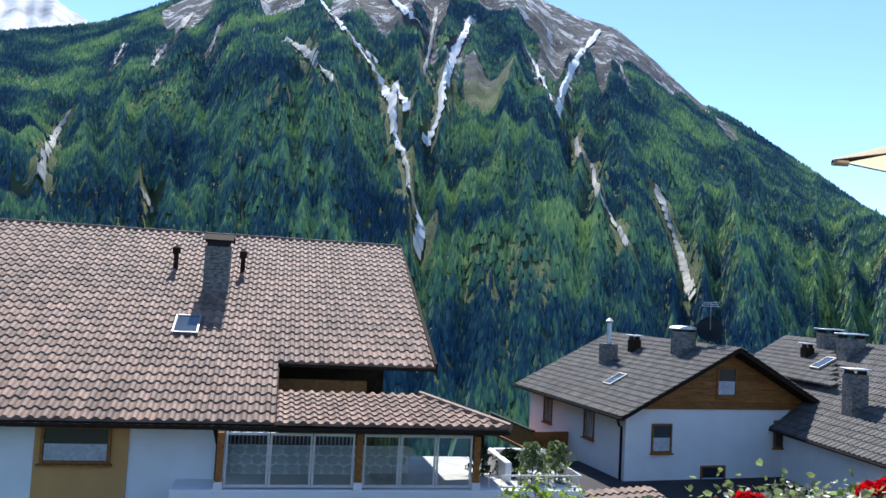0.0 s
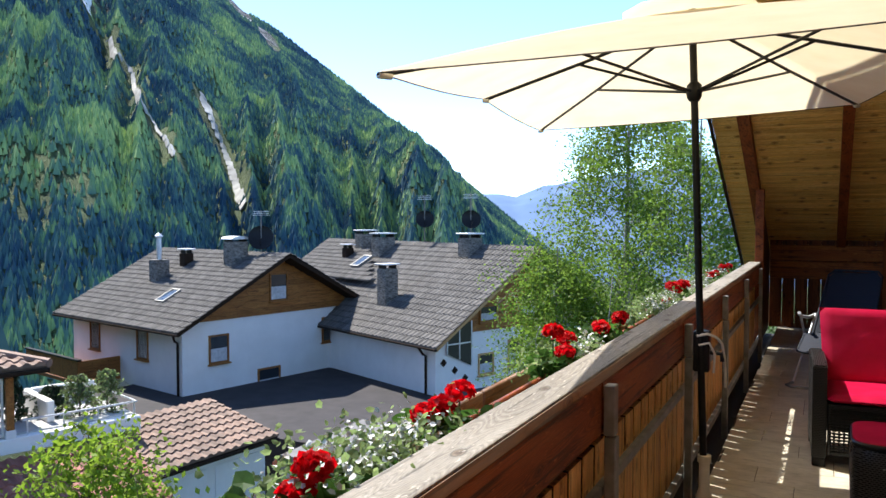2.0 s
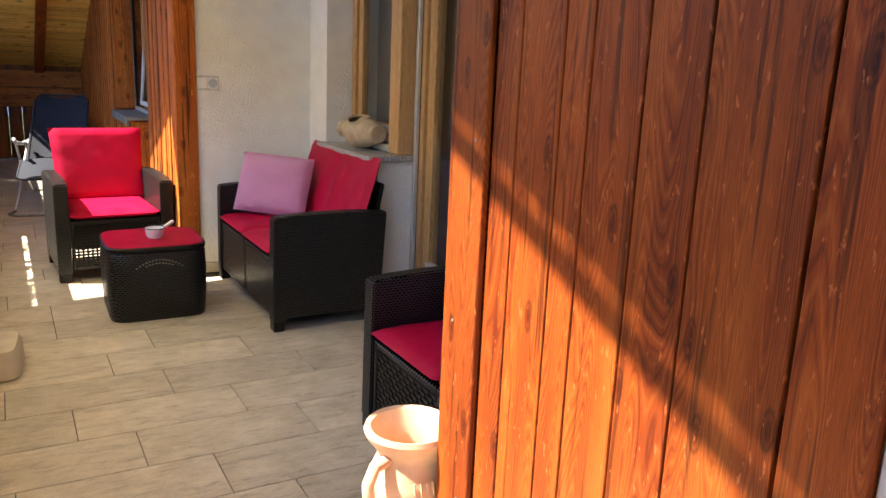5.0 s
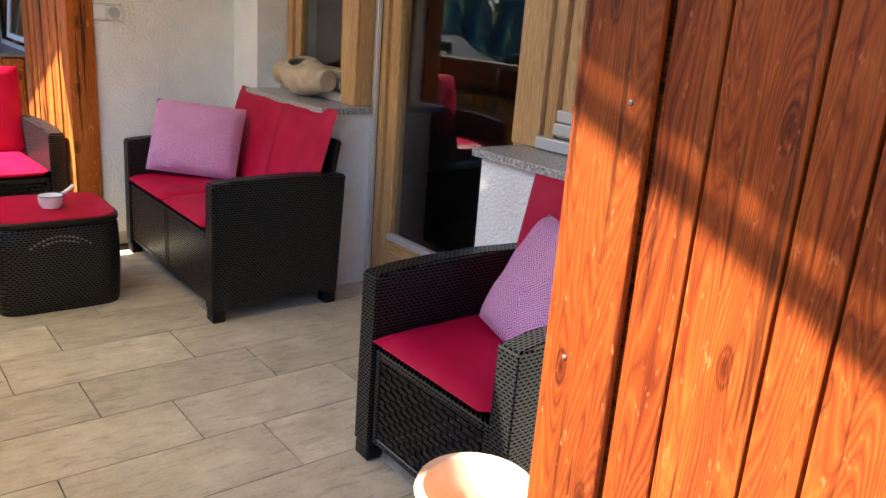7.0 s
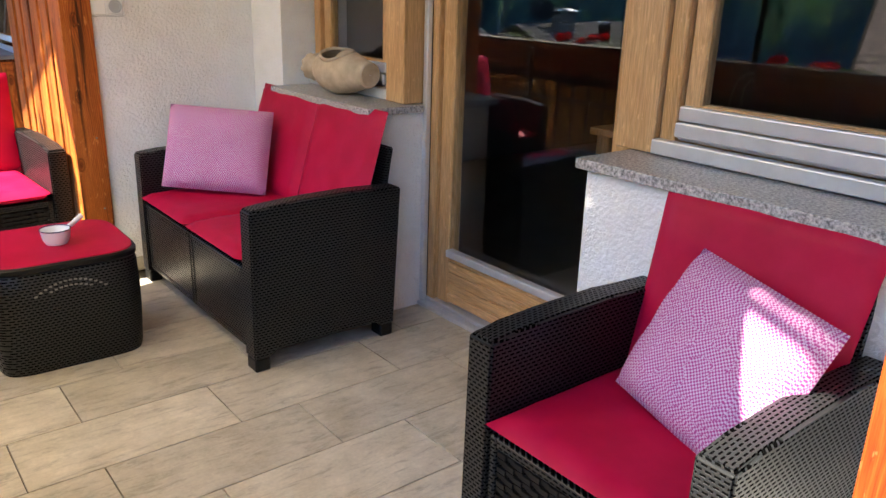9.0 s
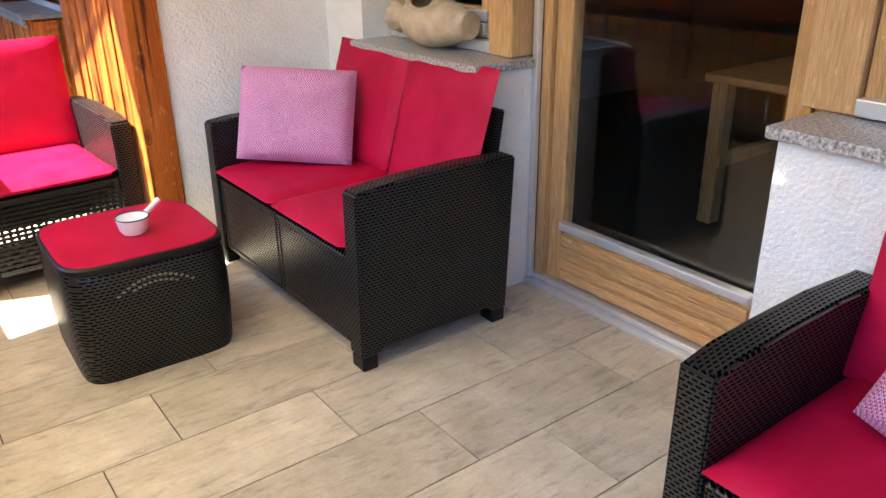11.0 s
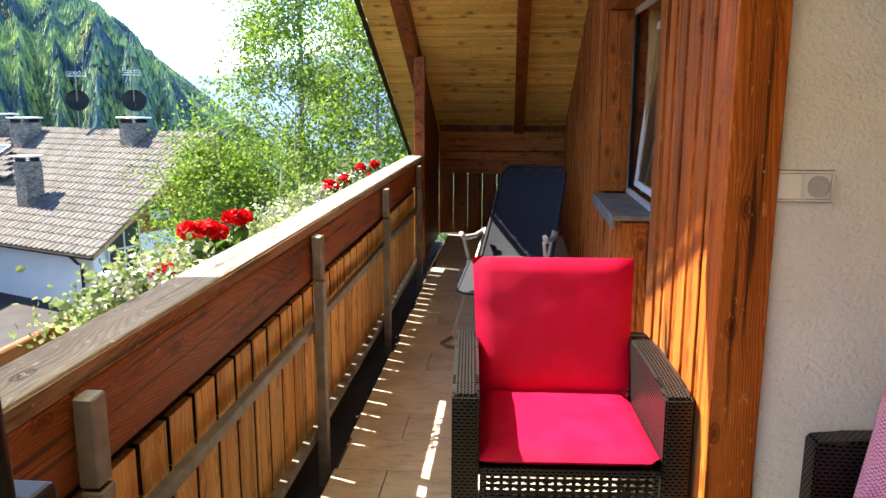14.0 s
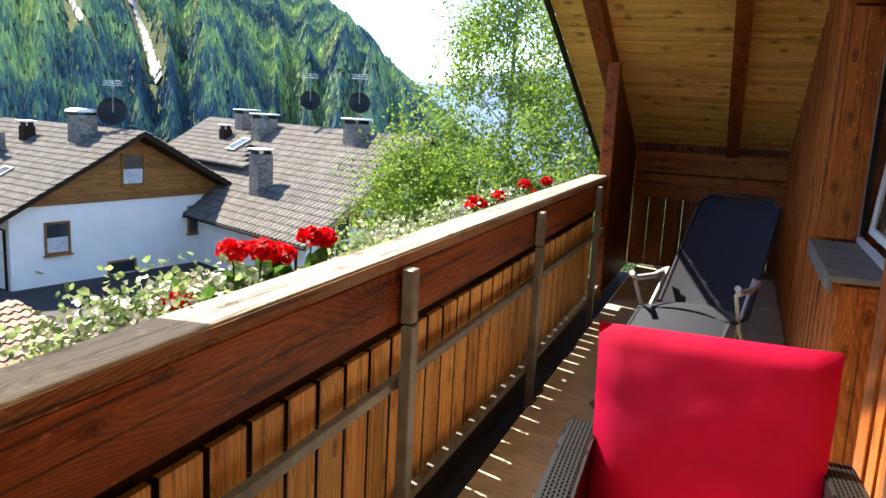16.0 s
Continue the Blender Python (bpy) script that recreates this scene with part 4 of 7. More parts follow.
RUNS = [("snow_chute", snow, "long chute of old snow winding down the forest", 20, [(-64.8, 15.8), (-64.2, 14.8), (-63.4, 13.5), (-63.0, 11.3), (-62.4, 9.9)]),
        ("scree_run", scree, "pale scree run between two snow patches", 12, [(-62.4, 9.9), (-62.0, 8.9), (-61.6, 6.9), (-60.9, 5.4)]),
        ("snow_chute", snow, "patch of old snow low in the forest", 26, [(-61.2, 6.1), (-60.9, 5.4), (-60.7, 4.0), (-60.9, 2.2)]),
        ("snow_chute", snow, "short fork of old snow in the forest", 20, [(-63.3, 15.0), (-62.4, 13.7), (-62.1, 12.6)]),
        ("snow_chute", snow, "chute of old snow below the crags", 19, [(-57.8, 19.9), (-58.9, 17.2), (-59.6, 15.4), (-59.7, 13.2), (-60.2, 11.5), (-60.7, 10.4)]),
        ("snow_chute", snow, "streak of snow between the crags", 14, [(-64.2, 21.3), (-61.9, 19.4), (-61.4, 18.8)]),
        ("snow_chute", snow, "streak of snow between the crags", 10, [(-69.1, 20.3), (-67.1, 18.4), (-65.3, 16.5), (-64.2, 14.9)]),
        ("scree_run", scree, "grey scree gully under the crags", 15, [(-71.4, 17.4), (-69.5, 16.4), (-67.8, 14.6)]),
        ("snow_chute", snow, "small tongue of snow under the ridge", 15, [(-48.1, 19.4), (-49.7, 17.3), (-50.6, 15.1), (-51.0, 13.4)]),
        ("snow_chute", snow, "thin streak of snow under the ridge", 9, [(-53.5, 18.0), (-52.1, 15.7), (-51.4, 14.3)]),
        ("scree_run", scree, "thin scree gully", 7, [(-46.6, 17.1), (-45.7, 14.9)]),
        ("scree_run", scree, "pale scree run down the forest", 12, [(-49.8, 11.4), (-48.3, 9.7), (-47.8, 7.7), (-46.8, 6.1), (-45.5, 3.7)]),
        ("scree_run", scree, "broad grey scree run down the forest", 22, [(-43.6, 8.2), (-42.9, 6.2), (-42.1, 4.2), (-41.4, 1.8), (-40.8, 0.1)]),
        ("scree_run", scree, "pale scree run down the forest", 16, [(-85.4, 10.5), (-86.1, 8.9), (-86.6, 7.4), (-86.8, 5.9), (-87.7, 4.7)]),
        ("scree_run", scree, "thin scree gully with snow", 10, [(-78.0, 18.4), (-79.4, 16.1), (-80.6, 14.2)]),
        ("scree_run", scree, "thin scree gully", 8, [(-76.2, 17.7), (-76.6, 15.8)]),
        ("scree_run", scree, "thin scree gully", 8, [(-82.3, 15.6), (-83.0, 13.9)]),
        ("scree_run", scree, "short pale scree run", 10, [(-80.6, 5.8), (-79.6, 4.1)]),
        ("snow_chute", snow, "snowy gully between the crags", 10, [(-67.5, 18.7), (-65.8, 17.2), (-64.6, 16.3)]),
        ("scree_run", scree, "crag gully with snow", 9, [(-60.4, 20.5), (-60.7, 17.7), (-61.1, 15.7)])]
CLEAR = set()
for nm, mt, lb, wd, pts in RUNS:
    fine = []
    for (a0, e0), (a1, e1) in zip(pts, pts[1:]):
        for k in range(16):
            fine.append((a0 + (a1 - a0) * k / 16, e0 + (e1 - e0) * k / 16))
    vs, fs = [], []
    for i, (a, e) in enumerate(fine):
        r = at_angle(a, e)
        half = 0.6 * wd * (0.4 + 0.7 * abs(noise.noise(Vector((i * 0.25, wd, a))))) * (0.35 if i in (0, len(fine) - 1) else 1) * r / 1500
        da = math.degrees(half / r)
        wob = 0.12 * noise.noise(Vector((i * 0.3, a, 4.0)))
        for kk in (-1, 0, 1):
            vs.append(spot(a + wob + kk * da, r, 4.0 if kk else 6.0))
            for dx in (-5, 5):
                for dy in (-5, 5):
                    CLEAR.add((int((vs[-1][0] + dx) // 9), int((vs[-1][1] + dy) // 9)))
    for i in range(len(fine) - 1):
        for j in range(2):
            fs.append((i * 3 + j, i * 3 + j + 1, i * 3 + 4 + j, i * 3 + 3 + j))
    sm = bpy.data.meshes.new(nm)
    sm.from_pydata(vs, [], fs)
    sm.materials.append(mt)
    tagged(new(nm, sm), lb, "mountainside", kind="structure")

# conifers on the slopes
def forest(count, r0, r1, a0, a1, seed, h0, h1):
    rng = random.Random(seed)
    vs, fs = [], []
    made = 0
    while made < count:
        a = rng.uniform(a0, a1)
        r = r0 + (r1 - r0) * rng.random() ** 0.8
        x, y, z = spot(a, r)
        open_ = noise.noise(Vector((x * 0.006, y * 0.006, z * 0.004)))
        if (Vector((x, y, z)) - Vector(CRAG)).length < 680 + 620 * noise.noise(Vector((a * 0.35, r * 0.002, 7.0))) or (int(x // 9), int(y // 9)) in CLEAR or (open_ > 0.42 and rng.random() < 0.6):
            made += 0.35
            continue
        h = rng.uniform(h0, h1) * (0.75 + 0.4 * rng.random())
        w = h * rng.uniform(0.27, 0.42)
        n0, t0 = len(vs), rng.random() * 6
        for k in range(4):
            vs.append((x + w * math.cos(t0 + k * 1.571), y + w * math.sin(t0 + k * 1.571), z - 2 + h * 0.12 * rng.random()))
        vs.append((x + rng.uniform(-1, 1) * 0.5, y, z + h))
        for k in range(4):
            fs.append((n0 + k, n0 + (k + 1) % 4, n0 + 4))
        made += 1
    me = bpy.data.meshes.new("far_forest")
    me.from_pydata(vs, [], fs)
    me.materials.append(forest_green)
    return tagged(new("far_forest", me), "dense dark conifer forest on the mountainside", "forest", kind="stuff")


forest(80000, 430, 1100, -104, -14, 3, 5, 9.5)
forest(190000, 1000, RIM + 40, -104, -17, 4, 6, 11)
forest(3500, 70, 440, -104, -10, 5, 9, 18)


# ---- moulded rattan seats ----


def make_canvas():
    m, nt, b = mat_base("sunlit_canvas", 0.9)
    v = coords(nt, (1, 1, 1), False)
    col = ramp(nt, noise_node(nt, v, 4, 5.0), [(0.3, (0.84, 0.71, 0.47)), (0.7, (0.90, 0.79, 0.56))])
    nt.links.new(col, b.inputs["Base Color"])
    tr = nt.nodes.new("ShaderNodeBsdfTranslucent")
    nt.links.new(col, tr.inputs["Color"])
    mx = nt.nodes.new("ShaderNodeMixShader")
    mx.inputs[0].default_value = 0.5
    out = nt.nodes["Material Output"]
    nt.links.new(b.outputs[0], mx.inputs[1])
    nt.links.new(tr.outputs[0], mx.inputs[2])
    nt.links.new(mx.outputs[0], out.inputs[0])
    return m


sun_canvas = make_canvas()


def rattan_seat(name, place, turn, seats, width, label, group, lattice=True):
    """Arms, backrest and fronts of moulded rattan with loose red pads; the front lies along y = 0."""
    t = thing(name, place, label, "sofa" if seats > 1 else "armchair", group, turn)
    aw, h, d = 0.085, 0.655, 0.69
    hw = width / 2
    for s in (-1, 1):
        bm = bmesh.new()
        x0, x1 = (s * hw, s * (hw - aw))
        prism(bm, [(0.0, 0.055), (0.07, 0.055), (0.085, 0.085), (0.56, 0.085), (0.575, 0.055), (0.645, 0.055), (0.676, 0.652), (0.45, 0.662), (0.25, 0.660), (0.10, 0.653), (0.006, 0.642)], "x", min(x0, x1), max(x0, x1))
        bmesh.ops.bevel(bm, geom=list(bm.edges), offset=0.006, segments=2, affect="EDGES")
        arm = part("arm", bm, rattan, t)
        tb = bmesh.new()
        prism(tb, [(0.016, 0.642), (0.10, 0.651), (0.25, 0.658), (0.45, 0.660), (0.664, 0.650), (0.664, 0.6555), (0.45, 0.6655), (0.25, 0.6635), (0.10, 0.6565), (0.016, 0.6475)], "x", min(x0, x1) + 0.010, max(x0, x1) - 0.010)
        part("arm_top", tb, rattan_top, arm)
        for y in (0.0, 0.577):
            f = bmesh.new()
            box(f, min(x0, x1) + 0.004, max(x0, x1) - 0.004, y + 0.003, y + 0.066, 0.0, 0.056, bev=0.006)
            part("foot", f, black_metal, t)
    iw = width - 2 * aw
    sw = iw / seats
    for k in range(seats):
        cx = -iw / 2 + sw * (k + 0.5)
        a, b = cx - sw / 2 + 0.004, cx + sw / 2 - 0.004
        fr = part("front_panel", boxes((a, a + 0.022, 0.012, 0.04, 0.075, 0.405), (b - 0.022, b, 0.012, 0.04, 0.075, 0.405), (a + 0.0225, b - 0.0225, 0.012, 0.04, 0.375, 0.405), (a + 0.0225, b - 0.0225, 0.012, 0.04, 0.075, 0.10), bev=0.004), rattan, t)
        if lattice:
            la = bmesh.new()
            z = 0.108
            while z < 0.372:
                box(la, a + 0.022, b - 0.022, 0.0215, 0.0262, z, z + 0.012)
                z += 0.0205
            x = a + 0.034
            while x < b - 0.03:
                box(la, x, x + 0.0125, 0.0265, 0.033, 0.10, 0.376)
                z, odd = 0.108, int(round((x - a) / 0.0285)) % 2
                while z < 0.366:
                    if odd:
                        box(la, x - 0.008, x + 0.0205, 0.0165, 0.0214, z - 0.001, z + 0.013, bev=0.0)
                    odd = not odd
                    z += 0.0205
                x += 0.0285
            part("weave", la, black_metal, fr)
        else:
            part("weave", boxes((a + 0.022, b - 0.022, 0.016, 0.034, 0.10, 0.376)), rattan, fr)
    part("seat_base", boxes((-iw / 2 + 0.001, iw / 2 - 0.001, 0.041, 0.60, 0.36, 0.405), bev=0.006), rattan_top, t)
    bk = bmesh.new()
    prism(bk, [(0.585, 0.09), (0.66, 0.09), (0.655, 0.60), (0.70, 0.80), (0.675, 0.805), (0.60, 0.42)], "x", -iw / 2 + 0.001, iw / 2 - 0.001)
    bmesh.ops.bevel(bk, geom=list(bk.edges), offset=0.006, segments=2, affect="EDGES")
    part("backrest", bk, rattan, t)
    for k in range(seats):
        cx = -iw / 2 + sw * (k + 0.5)
        sc = soft_pad(bmesh.new(), sw - 0.004, 0.60, 0.062, 16, 16, 0.10, 0.004, k * 3.3 + width)
        moved(sc, Matrix.Translation((cx, 0.295, 0.437)))
        part("seat_cushion", sc, red_cloth, t, smooth=True)
        bc = soft_pad(bmesh.new(), sw - 0.004 if seats > 1 else sw + 0.022, 0.515, 0.055, 16, 16, 0.12, 0.006, k * 5.1 + width * 2)
        for v in bc.verts:
            v.co.x *= 1 + (0.012 if seats > 1 else 0.045) * v.co.y / 0.2575
        moved(bc, Matrix.Translation((cx, 0.598, 0.700)) @ Matrix.Rotation(radians(74), 4, "X"))
        part("back_cushion", bc, red_cloth, t, smooth=True)
    return t


sofa = rattan_seat("rattan_sofa", (2.812, 5.552, 0), radians(-90), 2, 1.27, "two-seat black rattan sofa with red cushions by the wall", "rattan lounge set", lattice=False)
chair_far = rattan_seat("rattan_armchair", (2.200, 6.37, 0), radians(3), 1, 0.738, "black rattan armchair with sunlit red cushions", "rattan lounge set")
chair_near = rattan_seat("rattan_armchair", (2.806, 3.33, 0), radians(-90), 1, 0.72, "black rattan armchair with red cushions before the window", "rattan lounge set")


def pillow(place, rx, rz, ry, w, hgt, label, seed):
    bm = soft_pad(bmesh.new(), w, hgt, 0.15, 22, 18, 0.42, 0.012, seed)
    ob = new("throw_pillow", mesh_from(bm, "throw_pillow", check_cloth, True))
    ob.matrix_basis = Matrix.Translation(place) @ Matrix.Rotation(rz, 4, "Z") @ Matrix.Rotation(rx, 4, "X") @ Matrix.Rotation(ry, 4, "Z")
    return tagged(ob, label, "pillow", "checked pillows")


pillow((3.13, 5.92, 0.672), radians(68), radians(-40), radians(-3), 0.50, 0.40, "lilac checked pillow leaning on the red sofa", 1.0)
pillow((3.18, 3.24, 0.645), radians(62), radians(-98), radians(-9), 0.42, 0.40, "lilac checked pillow on the red armchair, partly sunlit", 4.0)

# ---- low table with a small pan ----
def squircle(a, b, n=40, p=4.6):
    out = []
    for k in range(n):
        c, s = math.cos(2 * math.pi * k / n + 0.02), math.sin(2 * math.pi * k / n + 0.02)
        out.append((a * math.copysign(abs(c) ** (2 / p), c), b * math.copysign(abs(s) ** (2 / p), s)))
    return out


def ringed(bm, rows, n=40, p=4.6, caps=(True, True)):
    rings = [[bm.verts.new((x, y, z)) for x, y in squircle(a, b, n, p)] for a, b, z in rows]
    for q, s in zip(rings, rings[1:]):
        for k in range(n):
            bm.faces.new((q[k], q[(k + 1) % n], s[(k + 1) % n], s[k]))
    if caps[0]:
        bm.faces.new(rings[0])
    if caps[1]:
        bm.faces.new(rings[-1])
    return bm


table = thing("rattan_table", (2.303, 5.637, 0), "low black rattan storage table with a red top", "table", "rattan lounge set", radians(-1))
part("body", ringed(bmesh.new(), [(0.262, 0.250, 0.0), (0.268, 0.257, 0.03), (0.275, 0.264, 0.16), (0.277, 0.266, 0.28), (0.272, 0.262, 0.385), (0.264, 0.254, 0.40)], 48, 6), rattan, table, smooth=True)
part("rim", ringed(bmesh.new(), [(0.270, 0.259, 0.401), (0.276, 0.266, 0.408), (0.276, 0.266, 0.424), (0.270, 0.260, 0.430)], 48, 5.5), black_metal, table, "smooth black rim", smooth=True)
part("tabletop", ringed(bmesh.new(), [(0.266, 0.256, 0.4305), (0.264, 0.254, 0.434), (0.258, 0.248, 0.435)], 48, 5), red_cloth, table, "dark red top sheet", smooth=True)
# pale boxes stand in for light showing through the vent openings
hm = bmesh.new()
for k in range(-7, 8):
    zz = 0.355 - 0.0009 * k * k
    box(hm, k * 0.0175 - 0.0055, k * 0.0175 + 0.0055, -0.2685, -0.2655, zz, zz + 0.007)
    if abs(k) < 5:
        box(hm, k * 0.0175 - 0.0055, k * 0.0175 + 0.0055, -0.2685, -0.2655, zz - 0.02, zz - 0.014)
part("vent_row", hm, galv, table, "arched rows of pale dashes for light seen through small openings")

pan = thing("enamel_pan", (2.315, 5.60, 0.4352), "small white enamel pan with a dark blue rim", "pan")
pb_ = lathe(bmesh.new(), [(0.030, 0.0), (0.040, 0.002), (0.050, 0.02), (0.056, 0.058), (0.054, 0.058), (0.047, 0.02), (0.037, 0.006), (0.002, 0.005)], 32)
part("bowl", pb_, enamel, pan, smooth=True)
part("rim", lathe(bmesh.new(), [(0.0565, 0.0575), (0.0585, 0.060), (0.0565, 0.0625), (0.0535, 0.060), (0.0565, 0.0575)], 32, close=False), blue_rim, pan, "dark blue rim", smooth=True)
part("handle", tube(bmesh.new(), [(0.050, 0.028, 0.052), (0.075, 0.042, 0.060), (0.115, 0.064, 0.080)], 0.009, 10, 0.0115), enamel, pan, smooth=True)

# ---- parasol with its base ----
par = thing("parasol", (1.345, 5.06, 0), "open cream rectangular parasol on a black pole in a cream base", "parasol")
PO = Vector((1.345, 5.06, 0))
def pl(x, y, z):
    return Vector((x, y, z)) - PO
bs = bmesh.new()
ringed(bs, [(0.112, 0.165, 0.0), (0.125, 0.178, 0.012), (0.120, 0.172, 0.11), (0.106, 0.158, 0.138), (0.090, 0.140, 0.143)], 40, 5)
moved(bs, Matrix.Translation(pl(1.462, 4.915, 0.0)) @ Matrix.Rotation(radians(-6), 4, "Z"))
part("base", bs, cream_plastic, par, "cream plastic water-filled base", smooth=True)
tb_ = lathe(bmesh.new(), [(0.042, 0.13), (0.040, 0.16), (0.027, 0.20), (0.026, 0.335), (0.034, 0.338), (0.034, 0.372), (0.024, 0.374)], 20, 1.355 - PO.x, 5.03 - PO.y)
part("tube", tb_, cream_plastic, par, "cream socket tube", smooth=True)
HUB = pl(1.288, 4.985, 2.215)
APEX = pl(1.277, 4.955, 2.615)
part("pole", tube(bmesh.new(), [pl(1.355, 5.03, 0.20), HUB, APEX], 0.0185, 14), black_metal, par, "black metal pole", smooth=True)
part("hub", lathe(bmesh.new(), [(0.024, -0.05), (0.036, -0.03), (0.040, 0.0), (0.036, 0.03), (0.022, 0.045)], 16, HUB.x, HUB.y), black_metal, par, smooth=True).location.z = HUB.z
rim_pts = [pl(0.49, 3.26, 2.09), pl(0.21, 4.82, 2.23), pl(-0.05, 6.48, 2.24), pl(2.07, 6.86, 2.345), pl(2.34, 5.20, 2.33), pl(2.62, 3.63, 2.19)]
cp = bmesh.new()
nn = 10
for i in range(6):
    a, b = rim_pts[i], rim_pts[(i + 1) % 6]
    rows = []
    for r in range(nn + 1):
        f = r / nn
        row = []
        for c in range(nn + 1):
            g = c / nn
            p = APEX.lerp(a.lerp(b, g), f)
            p = p + Vector((0, 0, -0.014 * math.sin(math.pi * g) * f + 0.02 * math.sin(math.pi * f)))
            row.append(cp.verts.new(p))
        rows.append(row)
    for r in range(nn):
        for c in range(nn):
            if r == 0:
                cp.faces.new((rows[0][0], rows[1][c], rows[1][c + 1]))
            else:
                cp.faces.new((rows[r][c], rows[r + 1][c], rows[r + 1][c + 1], rows[r][c + 1]))
bmesh.ops.remove_doubles(cp, verts=cp.verts, dist=0.0005)
for v_ in [v for v in cp.verts if not v.link_faces]:
    cp.verts.remove(v_)
part("canopy", cp, sun_canvas, par, "cream canvas canopy", smooth=True)
for i in range(6):
    hem = bmesh.new()
    a, b = rim_pts[i], rim_pts[(i + 1) % 6]
    pts = [a.lerp(b, g / 8) + Vector((0, 0, -0.014 * math.sin(math.pi * g / 8) - 0.003)) for g in range(9)]
    part("hem", tube(hem, pts, 0.0028, 5), twig, par, "brown piped hem")
vt = bmesh.new()
for k in range(12):
    a0, a1 = 2 * math.pi * k / 12, 2 * math.pi * (k + 1) / 12
    q = [Vector((0.34 * math.cos(x), 0.42 * math.sin(x), -0.035)) + APEX for x in (a0, a1)]
    vt.faces.new([vt.verts.new(APEX + Vector((0, 0, 0.055))), vt.verts.new(q[0]), vt.verts.new(q[1])])
bmesh.ops.remove_doubles(vt, verts=vt.verts, dist=0.0005)
part("vent_cap", vt, sun_canvas, par, smooth=True)
for rp in rim_pts:
    top = APEX + Vector((0, 0, -0.05))
    mid = top.lerp(rp, 0.52) + Vector((0, 0, -0.012))
    rib = part("rib", tube(bmesh.new(), [top, mid, rp + Vector((0, 0, -0.012))], 0.009, 6), black_metal, par, smooth=True)
    part("strut", tube(bmesh.new(), [HUB + (rp - HUB).normalized() * 0.03, mid], 0.0075, 6), black_metal, rib, smooth=True)
    part("rib_tip", tube(bmesh.new(), [rp + Vector((0, 0, -0.012)), rp * 0.97 + HUB * 0.03 + Vector((0, 0, -0.014))], 0.012, 8), cream_plastic, rib)
part("crank_box", boxes((-0.052, 0.030, -0.055, 0.012, 0.80, 1.01), bev=0.012, seg=3), black_metal, par, "black crank housing")
part("crank_handle", tube(bmesh.new(), [(0.03, -0.03, 0.90), (0.085, -0.035, 0.90), (0.09, -0.035, 0.86)], 0.011, 8), black_metal, par)
sb = bmesh.new()
tube(sb, [(-0.03, -0.06, 0.985), (0.02, -0.068, 1.00), (0.06, -0.05, 0.985), (0.085, -0.02, 0.95), (0.095, 0.0, 0.88), (0.10, 0.012, 0.78), (0.10, 0.02, 0.72)], 0.0075, 6)
tube(sb, [(-0.02, -0.064, 0.94), (0.03, -0.07, 0.955), (0.055, -0.05, 0.90), (0.05, -0.04, 0.80)], 0.0065, 6)
part("strap", sb, cream_plastic, par, "pale tie strap", smooth=True)

# ---- folding recliner at the end ----
rec = thing("recliner", (2.0, 9.6, 0), "folding recliner with dark blue mesh and grey arms", "lounger", turn=radians(-9))
def sling_part(nm, y0, z0, y1, z1, w, lab=""):
    bm = bmesh.new()
    rows = []
    d = Vector((0, y1 - y0, z1 - z0))
    nrm = Vector((0, -(z1 - z0), y1 - y0)).normalized()
    for s_ in (0.004, -0.004):
        for i in range(9):
            f = i / 8
            rows.append([bm.verts.new(Vector((u * w / 2 * (1 if f < 0.9 else 1 - 0.25 * (f - 0.9) * 10 * abs(u)), y0, z0)) + d * f - nrm * (0.035 * (1 - u * u)) + nrm * s_) for u in [k / 4 - 1 for k in range(9)]])
    for base in (0, 9):
        for i in range(8):
            for j in range(8):
                bm.faces.new((rows[base + i][j], rows[base + i][j + 1], rows[base + i + 1][j + 1], rows[base + i + 1][j]))
    p = part(nm, bm, sling, rec, lab, smooth=True)
    fr = bmesh.new()
    tube(fr, [(-w / 2, y0, z0), (-w / 2, y0 + (y1 - y0) * 0.92, z0 + (z1 - z0) * 0.92), (-w / 2 + 0.05, y1, z1), (w / 2 - 0.05, y1, z1), (w / 2, y0 + (y1 - y0) * 0.92, z0 + (z1 - z0) * 0.92), (w / 2, y0, z0)], 0.012, 8)
    part("frame_tube", fr, sling, p, "dark tube edge", smooth=True)
    return p


sling_part("backrest", 0.30, 0.36, 1.30, 0.975, 0.54)
sling_part("seat", 0.26, 0.35, -0.22, 0.42, 0.54)
sling_part("leg_rest", -0.25, 0.42, -0.62, 0.30, 0.50)
for s in (-1, 1):
    part("armrest", tube(bmesh.new(), [(s * 0.285, -0.34, 0.645), (s * 0.285, -0.25, 0.60), (s * 0.29, 0.18, 0.545), (s * 0.285, 0.45, 0.54)], 0.017, 10), grey_plastic, rec, "pale grey armrest", smooth=True)
    part("leg", tube(bmesh.new(), [(s * 0.275, -0.30, 0.60), (s * 0.275, -0.05, 0.35), (s * 0.275, 0.52, 0.02)], 0.011, 8), alu, rec, smooth=True)
    part("leg", tube(bmesh.new(), [(s * 0.262, 0.42, 0.56), (s * 0.262, -0.05, 0.34), (s * 0.262, -0.70, 0.02)], 0.011, 8), alu, rec, smooth=True)
part("foot_bar", tube(bmesh.new(), [(-0.262, -0.70, 0.02), (-0.30, -0.82, 0.014), (-0.25, -0.88, 0.013), (0.25, -0.88, 0.013), (0.30, -0.82, 0.014), (0.262, -0.70, 0.02)], 0.012, 8), galv, rec, smooth=True)
